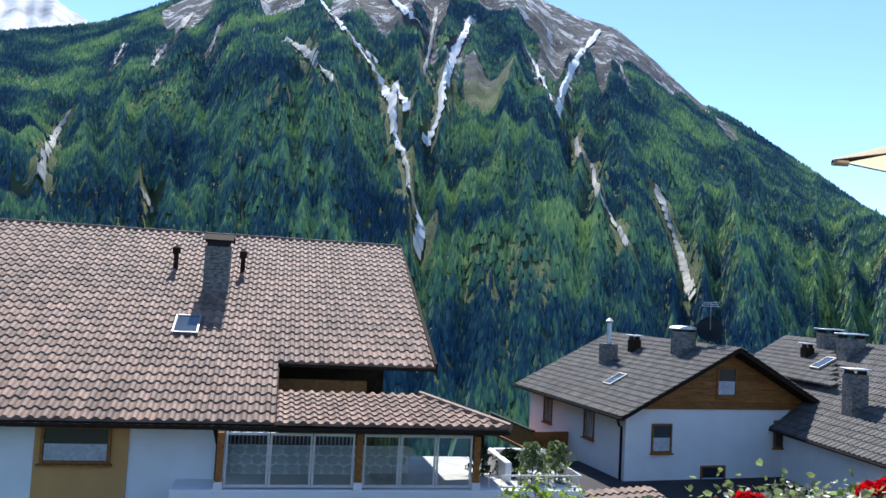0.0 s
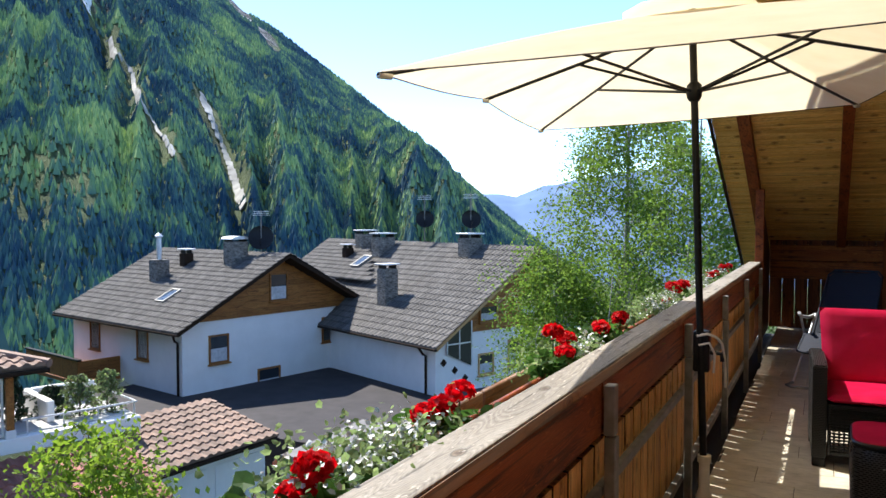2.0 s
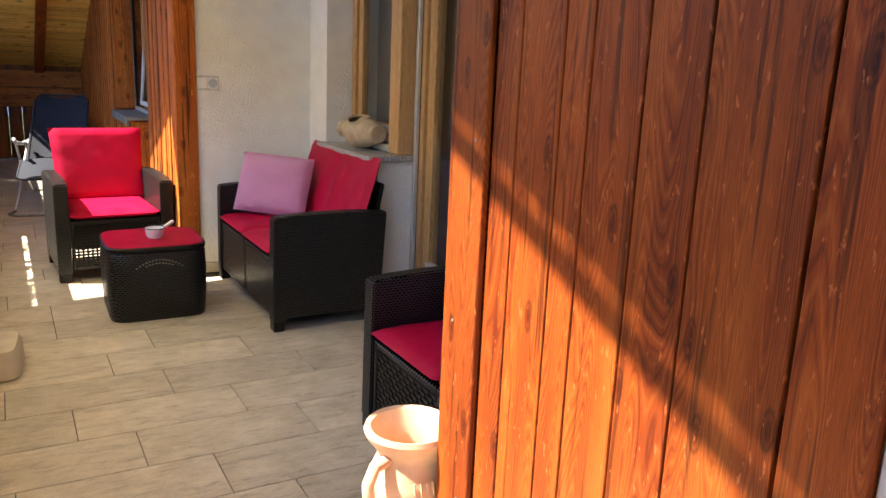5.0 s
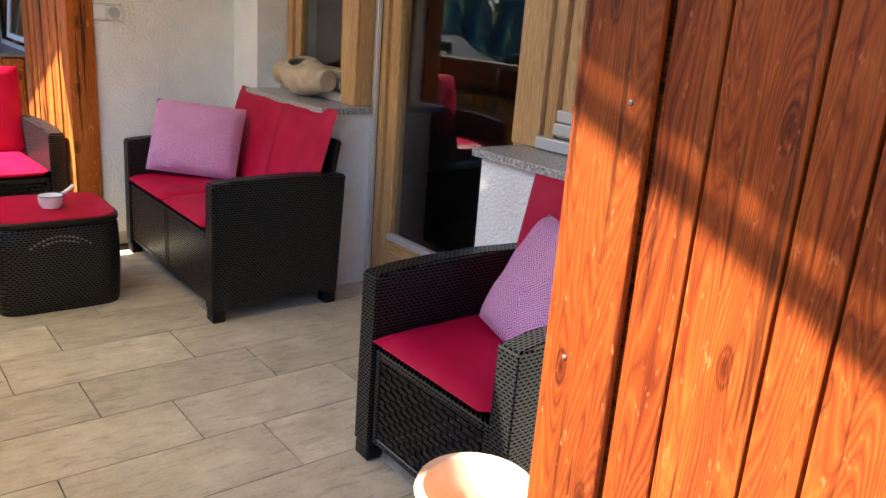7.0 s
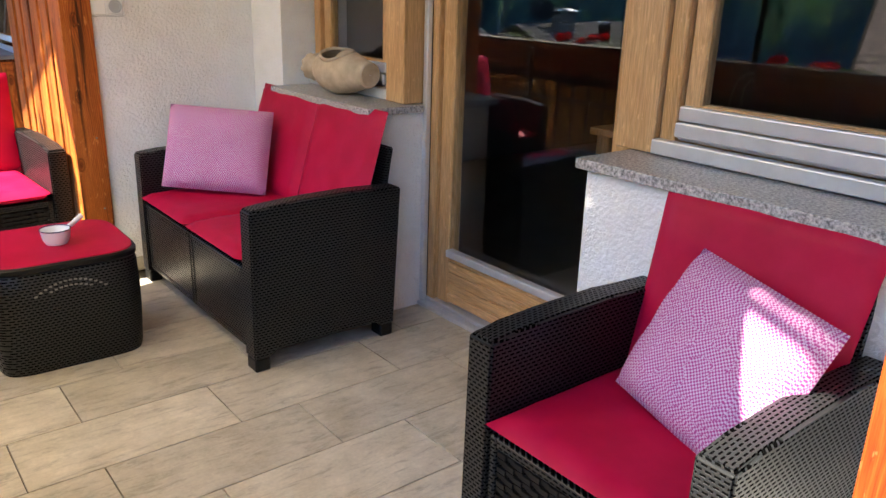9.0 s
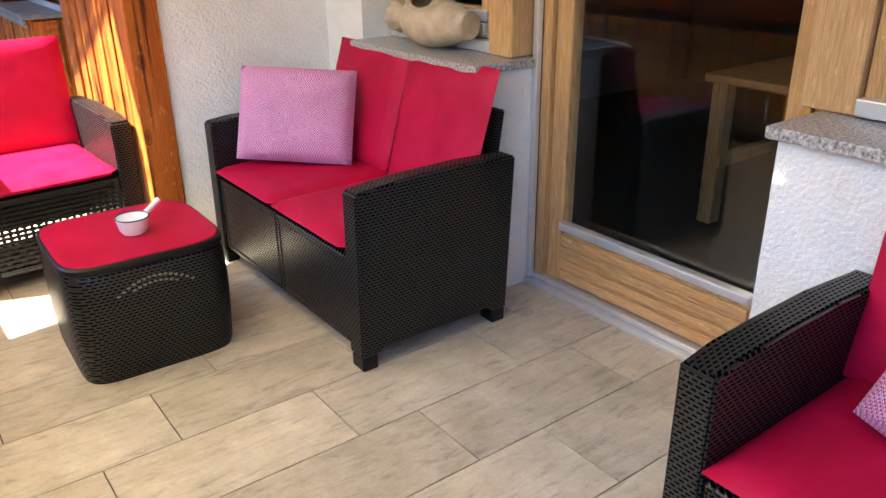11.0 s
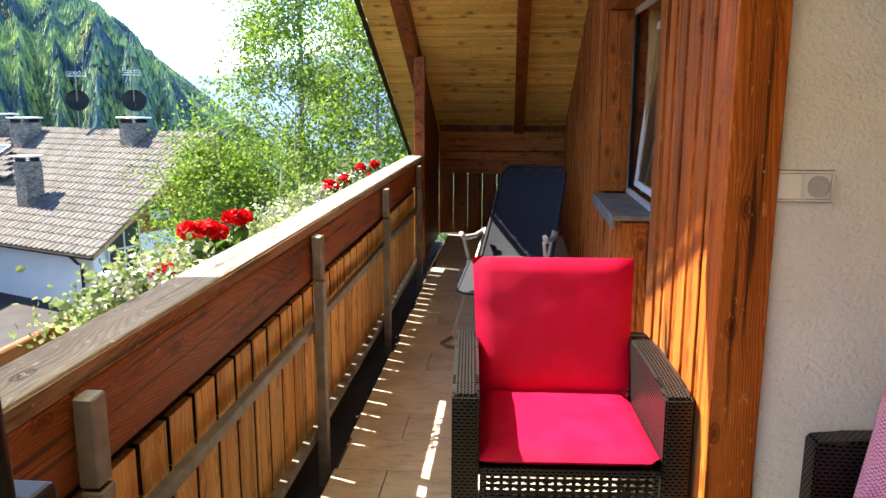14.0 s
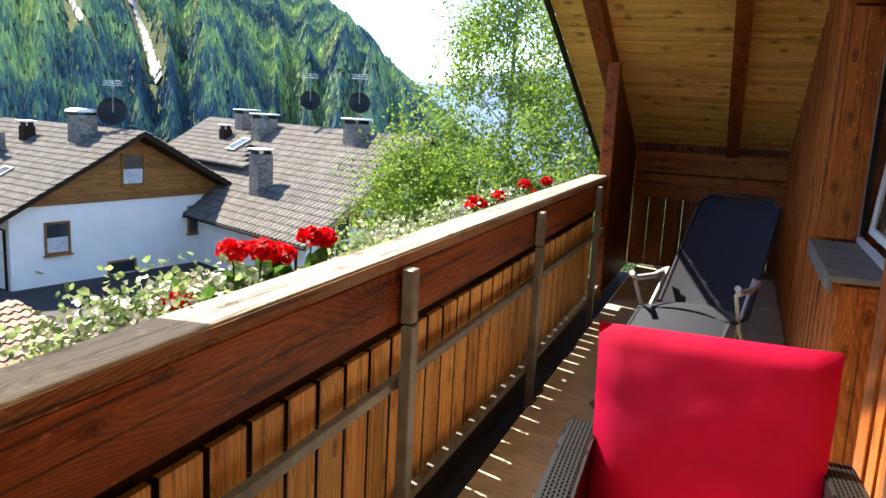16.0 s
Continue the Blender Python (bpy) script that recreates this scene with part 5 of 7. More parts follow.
part("foot_bar", tube(bmesh.new(), [(-0.275, 0.52, 0.02), (-0.26, 0.58, 0.013), (0.26, 0.58, 0.013), (0.275, 0.52, 0.02)], 0.012, 8), galv, rec, smooth=True)

# ---- switch and socket ----
so = thing("wall_socket", (2.795, LOG_Y1 - 0.002, 1.308), "white light switch and socket in one double frame", "socket")
# dark plate showing past the frame's edge, painted as its shadow line
part("back_plate", boxes((-0.083, 0.081, -0.003, 0.0, -0.0445, 0.0445)), slate_sill, so, "dark plate drawn round the frame as its shadow line")
part("frame", boxes((-0.082, -0.0755, -0.012, -0.0032, -0.042, 0.042), (0.074, 0.080, -0.012, -0.0032, -0.042, 0.042), (-0.0025, 0.0025, -0.012, -0.0032, -0.0355, 0.0355),
                    (-0.0754, 0.0739, -0.012, -0.0032, 0.036, 0.042), (-0.0754, 0.0739, -0.012, -0.0032, -0.042, -0.036), bev=0.0015), white_plastic, so)
part("socket_plate", boxes((0.0038, 0.0727, -0.0092, -0.0032, -0.0347, 0.0347), bev=0.001), white_plastic, so)
part("switch", boxes((-0.0742, -0.0038, -0.0125, -0.0032, -0.0347, 0.0347), bev=0.002), white_plastic, so)
sk = lathe(bmesh.new(), [(0.030, 0.0), (0.030, 0.003), (0.021, 0.003), (0.0195, -0.006), (0.001, -0.006)], 28)
moved(sk, Matrix.Translation((0.038, -0.0153, 0)) @ Matrix.Rotation(radians(90), 4, "X"))
part("socket", sk, grey_plastic, so, "round recessed socket")
ho = bmesh.new()
for x in (-0.0095, 0.0095):
    moved_ = lathe(bmesh.new(), [(0.0026, 0.0), (0.0026, 0.001)], 8)
    moved_.transform(Matrix.Translation((0.038 + x, -0.0097, 0)) @ Matrix.Rotation(radians(90), 4, "X"))
    tmp = bpy.data.meshes.new("tmp")
    moved_.to_mesh(tmp)
    ho.from_mesh(tmp)
    bpy.data.meshes.remove(tmp)
part("contact", ho, black_metal, so)

# ---- clay vessel on the granite sill ----
jug = thing("clay_vessel", (3.60, 5.575, 0.948), "pale clay bird-shaped vessel with an open top on the granite sill", "vessel", turn=radians(4))
jb = bmesh.new()
prof = [(0.002, -0.236), (0.050, -0.238), (0.057, -0.232), (0.062, -0.20), (0.080, -0.14), (0.099, -0.07), (0.107, 0.0), (0.099, 0.06), (0.078, 0.11), (0.054, 0.145), (0.046, 0.160),
        (0.056, 0.178), (0.064, 0.205), (0.058, 0.235), (0.036, 0.256), (0.003, 0.262), (0.002, 0.12), (0.060, 0.10), (0.088, 0.05), (0.096, 0.0), (0.088, -0.07), (0.068, -0.14), (0.002, -0.19)]
lathe(jb, prof, 48, close=False)
for v in jb.verts:
    if v.co.z > 0.165:      # fluted tail
        f = 1 + 0.07 * math.sin(9 * math.atan2(v.co.y, v.co.x)) * min(1, (v.co.z - 0.165) / 0.03)
        v.co.x, v.co.y = v.co.x * f, v.co.y * f
moved(jb, Matrix.Translation((0, 0, 0.107)) @ Matrix.Rotation(radians(-90), 4, "X"))
kill = [f for f in jb.faces if (lambda c: ((c.y + 0.015) / 0.088) ** 2 + ((c.x + 0.022) / 0.066) ** 2 < 1 and c.z > 0.13)(f.calc_center_median())]
bmesh.ops.delete(jb, geom=kill, context="FACES")
part("body", jb, clay, jug, smooth=True)
rim_line = []
for k in range(25):
    a = 2 * math.pi * k / 24
    x, y = -0.022 + 0.068 * math.cos(a), -0.015 + 0.092 * math.sin(a)
    r = float(np.interp(y, [-0.14, -0.07, 0.0, 0.06, 0.11], [0.080, 0.099, 0.107, 0.099, 0.078]))
    rim_line.append((x, y, 0.107 + math.sqrt(max(0.0004, r * r - x * x)) - 0.003))
part("rim", tube(bmesh.new(), rim_line, 0.009, 8), clay, jug, smooth=True)

# ---- terracotta pot by the corner of the clad wall ----
tp = thing("terracotta_pot", (2.60, 2.855, 0), "pale terracotta urn with ear handles on the floor", "pot", turn=radians(34))
part("urn", lathe(bmesh.new(), [(0.075, 0.0), (0.085, 0.012), (0.062, 0.04), (0.070, 0.07), (0.110, 0.13), (0.128, 0.20), (0.122, 0.27), (0.098, 0.32), (0.100, 0.345), (0.132, 0.385), (0.140, 0.405), (0.135, 0.420), (0.120, 0.415), (0.088, 0.35), (0.105, 0.27), (0.10, 0.2), (0.05, 0.10), (0.002, 0.1)], 40), terracotta, tp, smooth=True)
for sgn in (-1, 1):
    e = tube(bmesh.new(), [(sgn * 0.092, -0.018 * sgn, 0.335), (sgn * 0.150, -0.03 * sgn, 0.335), (sgn * 0.178, -0.035 * sgn, 0.29), (sgn * 0.172, -0.033 * sgn, 0.225), (sgn * 0.145, -0.028 * sgn, 0.175), (sgn * 0.115, -0.02 * sgn, 0.165)], 0.019, 12)
    part("handle", e, terracotta, tp, smooth=True)
lf = bmesh.new()
for k in range(9):
    a = -2.5 + k * 0.16
    tube(lf, [(0.125 * math.cos(a), 0.125 * math.sin(a), 0.285), (0.13 * math.cos(a + 0.03), 0.13 * math.sin(a + 0.03), 0.255 - 0.01 * (k % 2))], 0.004, 5)
part("relief", lf, terracotta, tp, smooth=True)

# ---- hanging ornament on the white wall ----
orn = thing("wall_lantern", (3.05, LOG_Y1 - 0.05, 1.86), "dark pointed metal lantern hung on the white wall", "lantern")
part("body", lathe(bmesh.new(), [(0.002, 0.0), (0.016, 0.03), (0.034, 0.10), (0.040, 0.16), (0.030, 0.26), (0.012, 0.33), (0.004, 0.36)], 14), slate_sill, orn, smooth=True)
part("bracket", boxes((-0.012, 0.012, -0.01, 0.049, 0.30, 0.33)), slate_sill, orn)

# ---- room behind the door: table and bench ----
rt = thing("wooden_table", (5.3, 4.55, 0), "plain wooden table in the dim room", "table")
part("tabletop", boxes((-0.4, 0.4, -0.6, 0.6, 0.71, 0.75), bev=0.006), frame_wood, rt)
for sx in (-0.33, 0.33):
    for sy in (-0.53, 0.53):
        part("leg", boxes((sx - 0.04, sx + 0.04, sy - 0.04, sy + 0.04, 0, 0.709), bev=0.005), frame_wood, rt)
part("rail", boxes((-0.37, 0.37, -0.52, -0.48, 0.3, 0.36), (-0.37, 0.37, 0.48, 0.52, 0.3, 0.36)), frame_wood, rt)


# ---- neighbouring houses ----


def tile_sheet(name, parent, a, along, down, n_len, run, slope, material, label="", tw=0.30, th=0.36, cut=None, wave=0.055, lift_lip=0.05):
    """A pitched roof of wavy tiles in overlapping courses, each tile with its own lip; a: upper corner, along and down: level unit vectors."""
    vs, fs = [], []
    al, dn = Vector((*along, 0)), Vector((*down, 0))
    ncol, nrow = round(n_len / tw), round(run / th)
    tw, th = n_len / ncol, run / nrow
    prof = [(0.0, 0.3), (0.2, 1.0), (0.45, 0.75), (0.62, 0.0), (0.85, 0.0), (1.0, 0.3)]
    rr = random.Random(ncol * 31 + nrow)
    for r in range(nrow):
        for c in range(ncol):
            if cut and cut(c * tw, r * th):
                continue
            n0 = len(vs)
            off = rr.uniform(-0.006, 0.006)
            for k, (f0, lift) in enumerate(((0, 0.0), (1.12, lift_lip))):
                for q, hgt in prof:
                    l = (r + f0) * th + (off if k else 0)
                    p = Vector(a) + al * ((c + q) * tw) + dn * l
                    vs.append((p.x, p.y, a[2] - slope * l + lift + hgt * wave))
            for q, hgt in prof:
                l = (r + 1.12) * th + off
                p = Vector(a) + al * ((c + q) * tw) + dn * l
                vs.append((p.x, p.y, a[2] - slope * l - 0.012))
            m = len(prof)
            for i in range(m - 1):
                fs.append((n0 + i, n0 + i + 1, n0 + m + i + 1, n0 + m + i))
                fs.append((n0 + m + i, n0 + m + i + 1, n0 + 2 * m + i + 1, n0 + 2 * m + i))
    me = bpy.data.meshes.new(name)
    me.from_pydata(vs, [], fs)
    me.materials.append(material)
    ob = new(name, me)
    ob.parent = parent
    return tagged(ob, label or "rows of wavy roof tiles", kind="stuff")


def frame_of(origin, theta):
    return Matrix.Translation(origin) @ Matrix.Rotation(theta, 4, "Z")


def house_window(parent, m, w, h, lace=True, board=False):
    """A framed window with sill; m: its lower middle on the wall, with -y pointing out."""
    fr = part("window", moved(boxes((-w / 2, -w / 2 + 0.08, -0.05, 0.06, 0, h), (w / 2 - 0.08, w / 2, -0.05, 0.06, 0, h), (-w / 2 + 0.081, w / 2 - 0.081, -0.05, 0.06, h - 0.08, h), (-w / 2 + 0.081, w / 2 - 0.081, -0.05, 0.06, 0, 0.08), (-w / 2 - 0.06, w / 2 + 0.06, -0.14, 0.03, -0.06, -0.005), bev=0.008), m), house_wood if not board else frame_wood, parent, "brown wooden window")
    pn = part("pane", moved(boxes((-w / 2 + 0.08, w / 2 - 0.08, 0.0, 0.015, 0.08, h - 0.08)), m), win_dark, fr)
    if lace:
        part("curtain", moved(boxes((-w / 2 + 0.1, w / 2 - 0.1, -0.012, -0.004, 0.09, h * 0.52)), m), lace_cloth, fr, "white lace curtain")
    return fr


def make_dark_pane():
    m, nt, b = mat_base("dark_window_pane", 0.05)
    b.inputs["Base Color"].default_value = (0.03, 0.035, 0.04, 1)
    b.inputs["Specular IOR Level"].default_value = 0.8
    return m


win_dark = make_dark_pane()
lace_cloth = mottled("lace_cloth", (0.45, 0.46, 0.47), (0.7, 0.71, 0.72), 9, 0.9)
sky_glass = mottled("skylight_glass", (0.05, 0.07, 0.09), (0.08, 0.10, 0.13), 2, 0.06)


def chimney(place, w, d, h, cap, label, theta=0.0, material=None, flat=True):
    c = thing("chimney", place, label, "chimney", "chimneys", theta)
    body = part("shaft", boxes((-w / 2, w / 2, -d / 2, d / 2, -0.9, h), bev=0.01), material or chimney_stone, c)
    if cap == "slab":
        part("cap", boxes((-w / 2 - 0.08, w / 2 + 0.08, -d / 2 - 0.08, d / 2 + 0.08, h + 0.18, h + 0.25), bev=0.01), alu, c, "pale metal cap")
        for sx in (-1, 1):
            part("cap_leg", boxes((sx * (w / 2 - 0.08) - 0.03, sx * (w / 2 - 0.08) + 0.03, -d / 2 + 0.06, d / 2 - 0.06, h, h + 0.18)), black_metal, c)
    elif cap == "arch":
        bm = bmesh.new()
        n = 10
        prism(bm, [((w / 2 + 0.08) * math.cos(math.pi * k / n), h + 0.12 + 0.16 * math.sin(math.pi * k / n)) for k in range(n + 1)], "y", -d / 2 - 0.08, d / 2 + 0.08)
        part("cap", bm, alu, c, "curved metal cap")
        for sx in (-1, 1):
            part("cap_leg", boxes((sx * (w / 2 - 0.06) - 0.03, sx * (w / 2 - 0.06) + 0.03, -d / 2 + 0.05, d / 2 - 0.05, h, h + 0.13)), black_metal, c)
    elif cap == "gable":
        bm = bmesh.new()
        for s in (-1, 1):
            prism(bm, [(0.0, h + 0.42), (s * (w / 2 + 0.14), h + 0.20), (s * (w / 2 + 0.14), h + 0.24), (0.0, h + 0.47)], "y", -d / 2 - 0.1, d / 2 + 0.1)
        part("cap", bm, fascia_brown, c, "small gabled cap")
        for x0 in (-w / 2 + 0.05, w / 2 - 0.1):
            part("cap_leg", boxes((x0, x0 + 0.05, -d / 2 + 0.05, d / 2 - 0.05, h, h + 0.26)), black_metal, c)
    return c


# house with the wooden gable: local x along the front, y to the back
th_a = math.atan2(math.cos(0.222), math.sin(0.222))     # local x runs along the gable
A0 = Vector((-22.19, 24.76, -3.26))
hA = thing("gabled_house", (A0.x, A0.y, -9.5), "white house with a brown wooden gable and grey tiled roof", "house", "neighbouring houses", th_a)
WA, LA, ZE, ZA = 11.9, 11.3, -3.26 + 9.5, -0.17 + 9.5
sl = (ZA - ZE) / (WA / 2)
ov, ovg = 0.75, 1.0
wz = ZE + sl * ov - 0.12
part("wall", boxes((ov, WA - ov, ovg, LA - 0.4, 0, wz), bev=0.02), ext_white, hA)
gb = bmesh.new()
prism(gb, [(ov, wz - 0.05), (WA - ov, wz - 0.05), (WA - ov, wz + 0.02), (WA / 2, ZA - 0.22), (ov, wz + 0.02)], "y", ovg - 0.06, LA - 0.42)
part("gable_wall", gb, house_wood, hA, "brown level boarding in the gable")
for k in range(9):
    z0 = wz + k * 0.32
    half = (ZA - 0.3 - z0) / sl - 0.15
    if half > 0.3:
        part("gable_board", boxes((WA / 2 - half, WA / 2 + half, ovg - 0.09, ovg - 0.062, z0 - 0.04, z0 + 0.27), bev=0.006), house_wood, hA)
for s, nm in ((1, "left"), (-1, "right")):
    rb = bmesh.new()
    xs = (0, WA / 2) if s == 1 else (WA, WA / 2)
    prism(rb, [(xs[0], ZE - 0.16), (xs[1], ZA - 0.16), (xs[1], ZA), (xs[0], ZE)], "y", 0.05, LA)
    part("roof", rb, fascia_brown, hA, "dark brown roof edge and soffit")
for s in (0, 1):
    tile_sheet("roof_tiles", hA, (WA / 2, 0.0 if s == 0 else 0.0, ZA + 0.03), (0, 1), (-1, 0) if s == 0 else (1, 0), LA, WA / 2 + 0.05, sl, tile_grey)
for x0 in (-0.14, WA + 0.02):
    part("gutter", boxes((x0, x0 + 0.12, 0.0, LA, ZE - 0.14, ZE - 0.05), bev=0.02, seg=2), fascia_brown, hA)
part("downpipe", tube(bmesh.new(), [(-0.08, 0.35, ZE - 0.12), (0.25, 0.75, ZE - 0.45), (ov - 0.06, ovg + 0.25, ZE - 0.62), (ov - 0.06, ovg + 0.25, 0.4)], 0.055, 8), fascia_brown, hA, smooth=True)
front = ovg - 0.02
for wx, wz0, w, hh, lc in ((WA * 0.50, wz + 0.55, 1.1, 1.35, True),):
    house_window(hA, Matrix.Translation((wx, front - 0.08, wz0)), w, hh, lc)
for wx, wz0, w, hh, lc in ((2.6, wz - 2.0, 1.05, 1.3, True), (9.3, wz - 1.85, 1.05, 1.3, False), (5.4, wz - 3.75, 1.35, 1.15, True)):
    house_window(hA, Matrix.Translation((wx, front, wz0)), w, hh, lc)
for wy in (4.2, 8.6):
    house_window(hA, Matrix.Translation((ov, wy, wz - 1.95)) @ Matrix.Rotation(radians(-90), 4, "Z"), 1.0, 1.5, False)
bal = part("balcony", boxes((-1.3, ov - 0.01, 6.2, 11.6, wz - 3.1, wz - 2.95), (-1.3, -1.22, 6.2, 11.6, wz - 2.9, wz - 2.0), (-1.22, ov - 0.02, 6.2, 6.28, wz - 2.9, wz - 2.0), bev=0.01), house_wood, hA, "brown wooden balcony")
part("balcony_rail", boxes((-1.36, -1.16, 6.1, 11.6, wz - 1.99, wz - 1.9), bev=0.01), black_metal, bal)


def on_roof(x, y):
    """World place on house A's left slope at local x, y."""
    z = ZE + sl * min(x, WA - x)
    v = Matrix.Translation((A0.x, A0.y, -9.5)) @ Matrix.Rotation(th_a, 4, "Z") @ Vector((x, y, z))
    return (v.x, v.y, v.z)


chimney(on_roof(5.1, 3.1), 0.95, 0.7, 1.0, "arch", "grey stone chimney with a curved metal cap", th_a)
chimney(on_roof(3.3, 7.0), 0.75, 0.65, 1.0, "none", "grey stone chimney with a steel flue", th_a)
chimney(on_roof(4.6, 6.6), 0.5, 0.5, 0.6, "slab", "small dark sheet-metal chimney with a flat cap", th_a, fascia_brown)
fl = on_roof(3.3, 7.0)
flue = thing("steel_flue", (fl[0], fl[1], fl[2] + 0.9), "steel flue pipe with a cowl on a chimney", "flue")
part("pipe", tube(bmesh.new(), [(0, 0, 0), (0, 0, 1.2)], 0.12, 12), alu, flue, smooth=True)
part("cowl", lathe(bmesh.new(), [(0.12, 1.2), (0.2, 1.25), (0.2, 1.3), (0.03, 1.45)], 12), alu, flue, smooth=True)


def roof_window(place, tilt_dir, slope, w, l, label):
    """A skylight lying in a pitched roof; tilt_dir: the level direction downhill."""
    t = thing("skylight", place, label, "skylight", "skylights", math.atan2(tilt_dir[1], tilt_dir[0]))
    m = Matrix.Rotation(math.atan(slope), 4, "Y")
    part("frame", moved(boxes((-l / 2, l / 2, -w / 2, -w / 2 + 0.08, 0, 0.14), (-l / 2, l / 2, w / 2 - 0.08, w / 2, 0, 0.14), (-l / 2, -l / 2 + 0.08, -w / 2 + 0.081, w / 2 - 0.081, 0, 0.14), (l / 2 - 0.08, l / 2, -w / 2 + 0.081, w / 2 - 0.081, 0, 0.14), bev=0.01), m), galv, t)
    part("pane", moved(boxes((-l / 2 + 0.08, l / 2 - 0.08, -w / 2 + 0.08, w / 2 - 0.08, 0.08, 0.11)), m), sky_glass, t)
    return t


dA = Matrix.Rotation(th_a, 3, "Z") @ Vector((-1, 0, 0))
roof_window(on_roof(2.1, 4.2), (dA.x, dA.y), sl, 0.75, 1.1, "small skylight in the grey roof")


def dish(place, aim, r, label):
    t = thing("satellite_dish", place, label, "dish", "satellite dishes", aim)
    part("mast", tube(bmesh.new(), [(0, 0, -1.3), (0, 0, 1.35)], 0.03, 8), galv, t)
    d = lathe(bmesh.new(), [(0.02, -0.10), (r * 0.5, -0.06), (r * 0.85, 0.0), (r, 0.05), (r * 0.99, 0.07), (r * 0.84, 0.02), (r * 0.5, -0.04), (0.02, -0.08)], 24)
    moved(d, Matrix.Translation((0, -0.1, 0)) @ Matrix.Rotation(radians(70), 4, "X"))
    part("bowl", d, black_metal, t, smooth=True)
    part("arm", tube(bmesh.new(), [(0, -0.1, -r * 0.8), (0, -0.62, -0.1)], 0.015, 6), black_metal, t)
    an = bmesh.new()
    for k in range(4):
        box(an, -0.38, 0.38, -0.3 + k * 0.2, -0.27 + k * 0.2, 1.1 + 0.09 * (k % 3), 1.12 + 0.09 * (k % 3))
        box(an, -0.2 + k * 0.13, -0.185 + k * 0.13, -0.4, 0.4, 1.2 + 0.04 * k, 1.215 + 0.04 * k)
    part("aerial", an, alu, t, "pale metal aerial")
    return t


rA = on_roof(WA / 2, 2.2)
dish((rA[0], rA[1], rA[2] + 0.75), 0.56, 0.62, "dark satellite dish and aerial on the ridge")

# second house, its long slope towards us
B0 = Vector((-12.58, 29.61, -3.89))
th_b = 0.411
WB, LB, ZEB, ZAB = 12.56, 18.7, -3.89 + 9.5, 0.17 + 9.5
uB = Vector((-math.cos(th_b), math.sin(th_b), 0))
wB = Vector((math.sin(th_b), math.cos(th_b), 0))
rotB = math.atan2(wB.y, wB.x)   # local x goes back from us, local y along the eave to the left
hB = thing("gabled_house", (B0.x, B0.y, -9.5), "white house with a long grey tiled roof and wooden gable", "house", "neighbouring houses", rotB)
sB = (ZAB - ZEB) / (WB / 2)
wzB = ZEB + sB * 0.7 - 0.12
part("wall", boxes((0.7, WB - 0.7, 1.0, LB - 0.5, 0, wzB), bev=0.02), ext_white, hB)
gbB = bmesh.new()
prism(gbB, [(0.7, wzB - 0.02), (WB - 0.7, wzB - 0.02), (WB / 2, ZAB - 0.2)], "y", 0.95, LB - 0.5)
part("gable_wall", gbB, house_wood, hB, "brown wooden gable")
for s in (0, 1):
    rb = bmesh.new()
    xs = (0, WB / 2) if s == 0 else (WB, WB / 2)
    prism(rb, [(xs[0], ZEB - 0.16), (xs[1], ZAB - 0.16), (xs[1], ZAB), (xs[0], ZEB)], "y", 0.03, LB)
    part("roof", rb, fascia_brown if s else frame_wood, hB, "roof edge and soffit")
    tile_sheet("roof_tiles", hB, (WB / 2, 0.0, ZAB + 0.03), (0, 1), (-1, 0) if s == 0 else (1, 0), LB, WB / 2 + 0.05, sB, tile_grey)
part("gutter", boxes((-0.14, -0.02, 0.0, LB, ZEB - 0.14, ZEB - 0.05), bev=0.02, seg=2), fascia_brown, hB)
part("downpipe", tube(bmesh.new(), [(-0.08, 1.2, ZEB - 0.12), (0.4, 1.5, ZEB - 0.5), (0.64, 1.6, ZEB - 0.6), (0.64, 1.6, 0.2)], 0.055, 8), fascia_brown, hB, smooth=True)
for wx, wz0, w, hh in ((3.8, wzB + 0.36, 1.15, 0.78), (6.4, wzB + 0.3, 1.1, 1.2), (3.7, 3.88, 0.98, 1.0), (5.6, wzB - 1.9, 1.0, 1.3)):
    house_window(hB, Matrix.Translation((wx, 0.93 if wz0 > wzB else 0.99, wz0)), w, hh, True, wz0 < wzB)
glz = part("glazed_gable", prism(bmesh.new(), [(1.33, 5.07), (2.74, 4.43), (2.74, 6.45), (1.33, 5.88)], "y", 0.93, 0.992), win_dark, hB, "slanted glazing under the eave")
part("glazing_bar", boxes((2.0, 2.06, 0.90, 0.928, 4.77, 6.16), (1.33, 1.999, 0.90, 0.928, 5.46, 5.52), (2.061, 2.74, 0.90, 0.928, 5.46, 5.52), (1.28, 1.34, 0.90, 0.928, 5.05, 5.88), (2.72, 2.78, 0.90, 0.928, 4.42, 6.46)), alu, glz)


for dx, dz in ((1.15, 4.71), (1.80, 4.31), (2.41, 3.89)):
    part("wall_ornament", moved(boxes((-0.13, 0.13, -0.03, 0.0, -0.13, 0.13), bev=0.006), Matrix.Translation((dx, 0.995, dz)) @ Matrix.Rotation(radians(45), 4, "Y")), fascia_brown, hB, "dark diamond-shaped plate")


def on_b(x, y):
    z = ZEB + sB * min(x, WB - x)
    v = Matrix.Translation((B0.x, B0.y, -9.5)) @ Matrix.Rotation(rotB, 4, "Z") @ Vector((x, y, z))
    return (v.x, v.y, v.z)


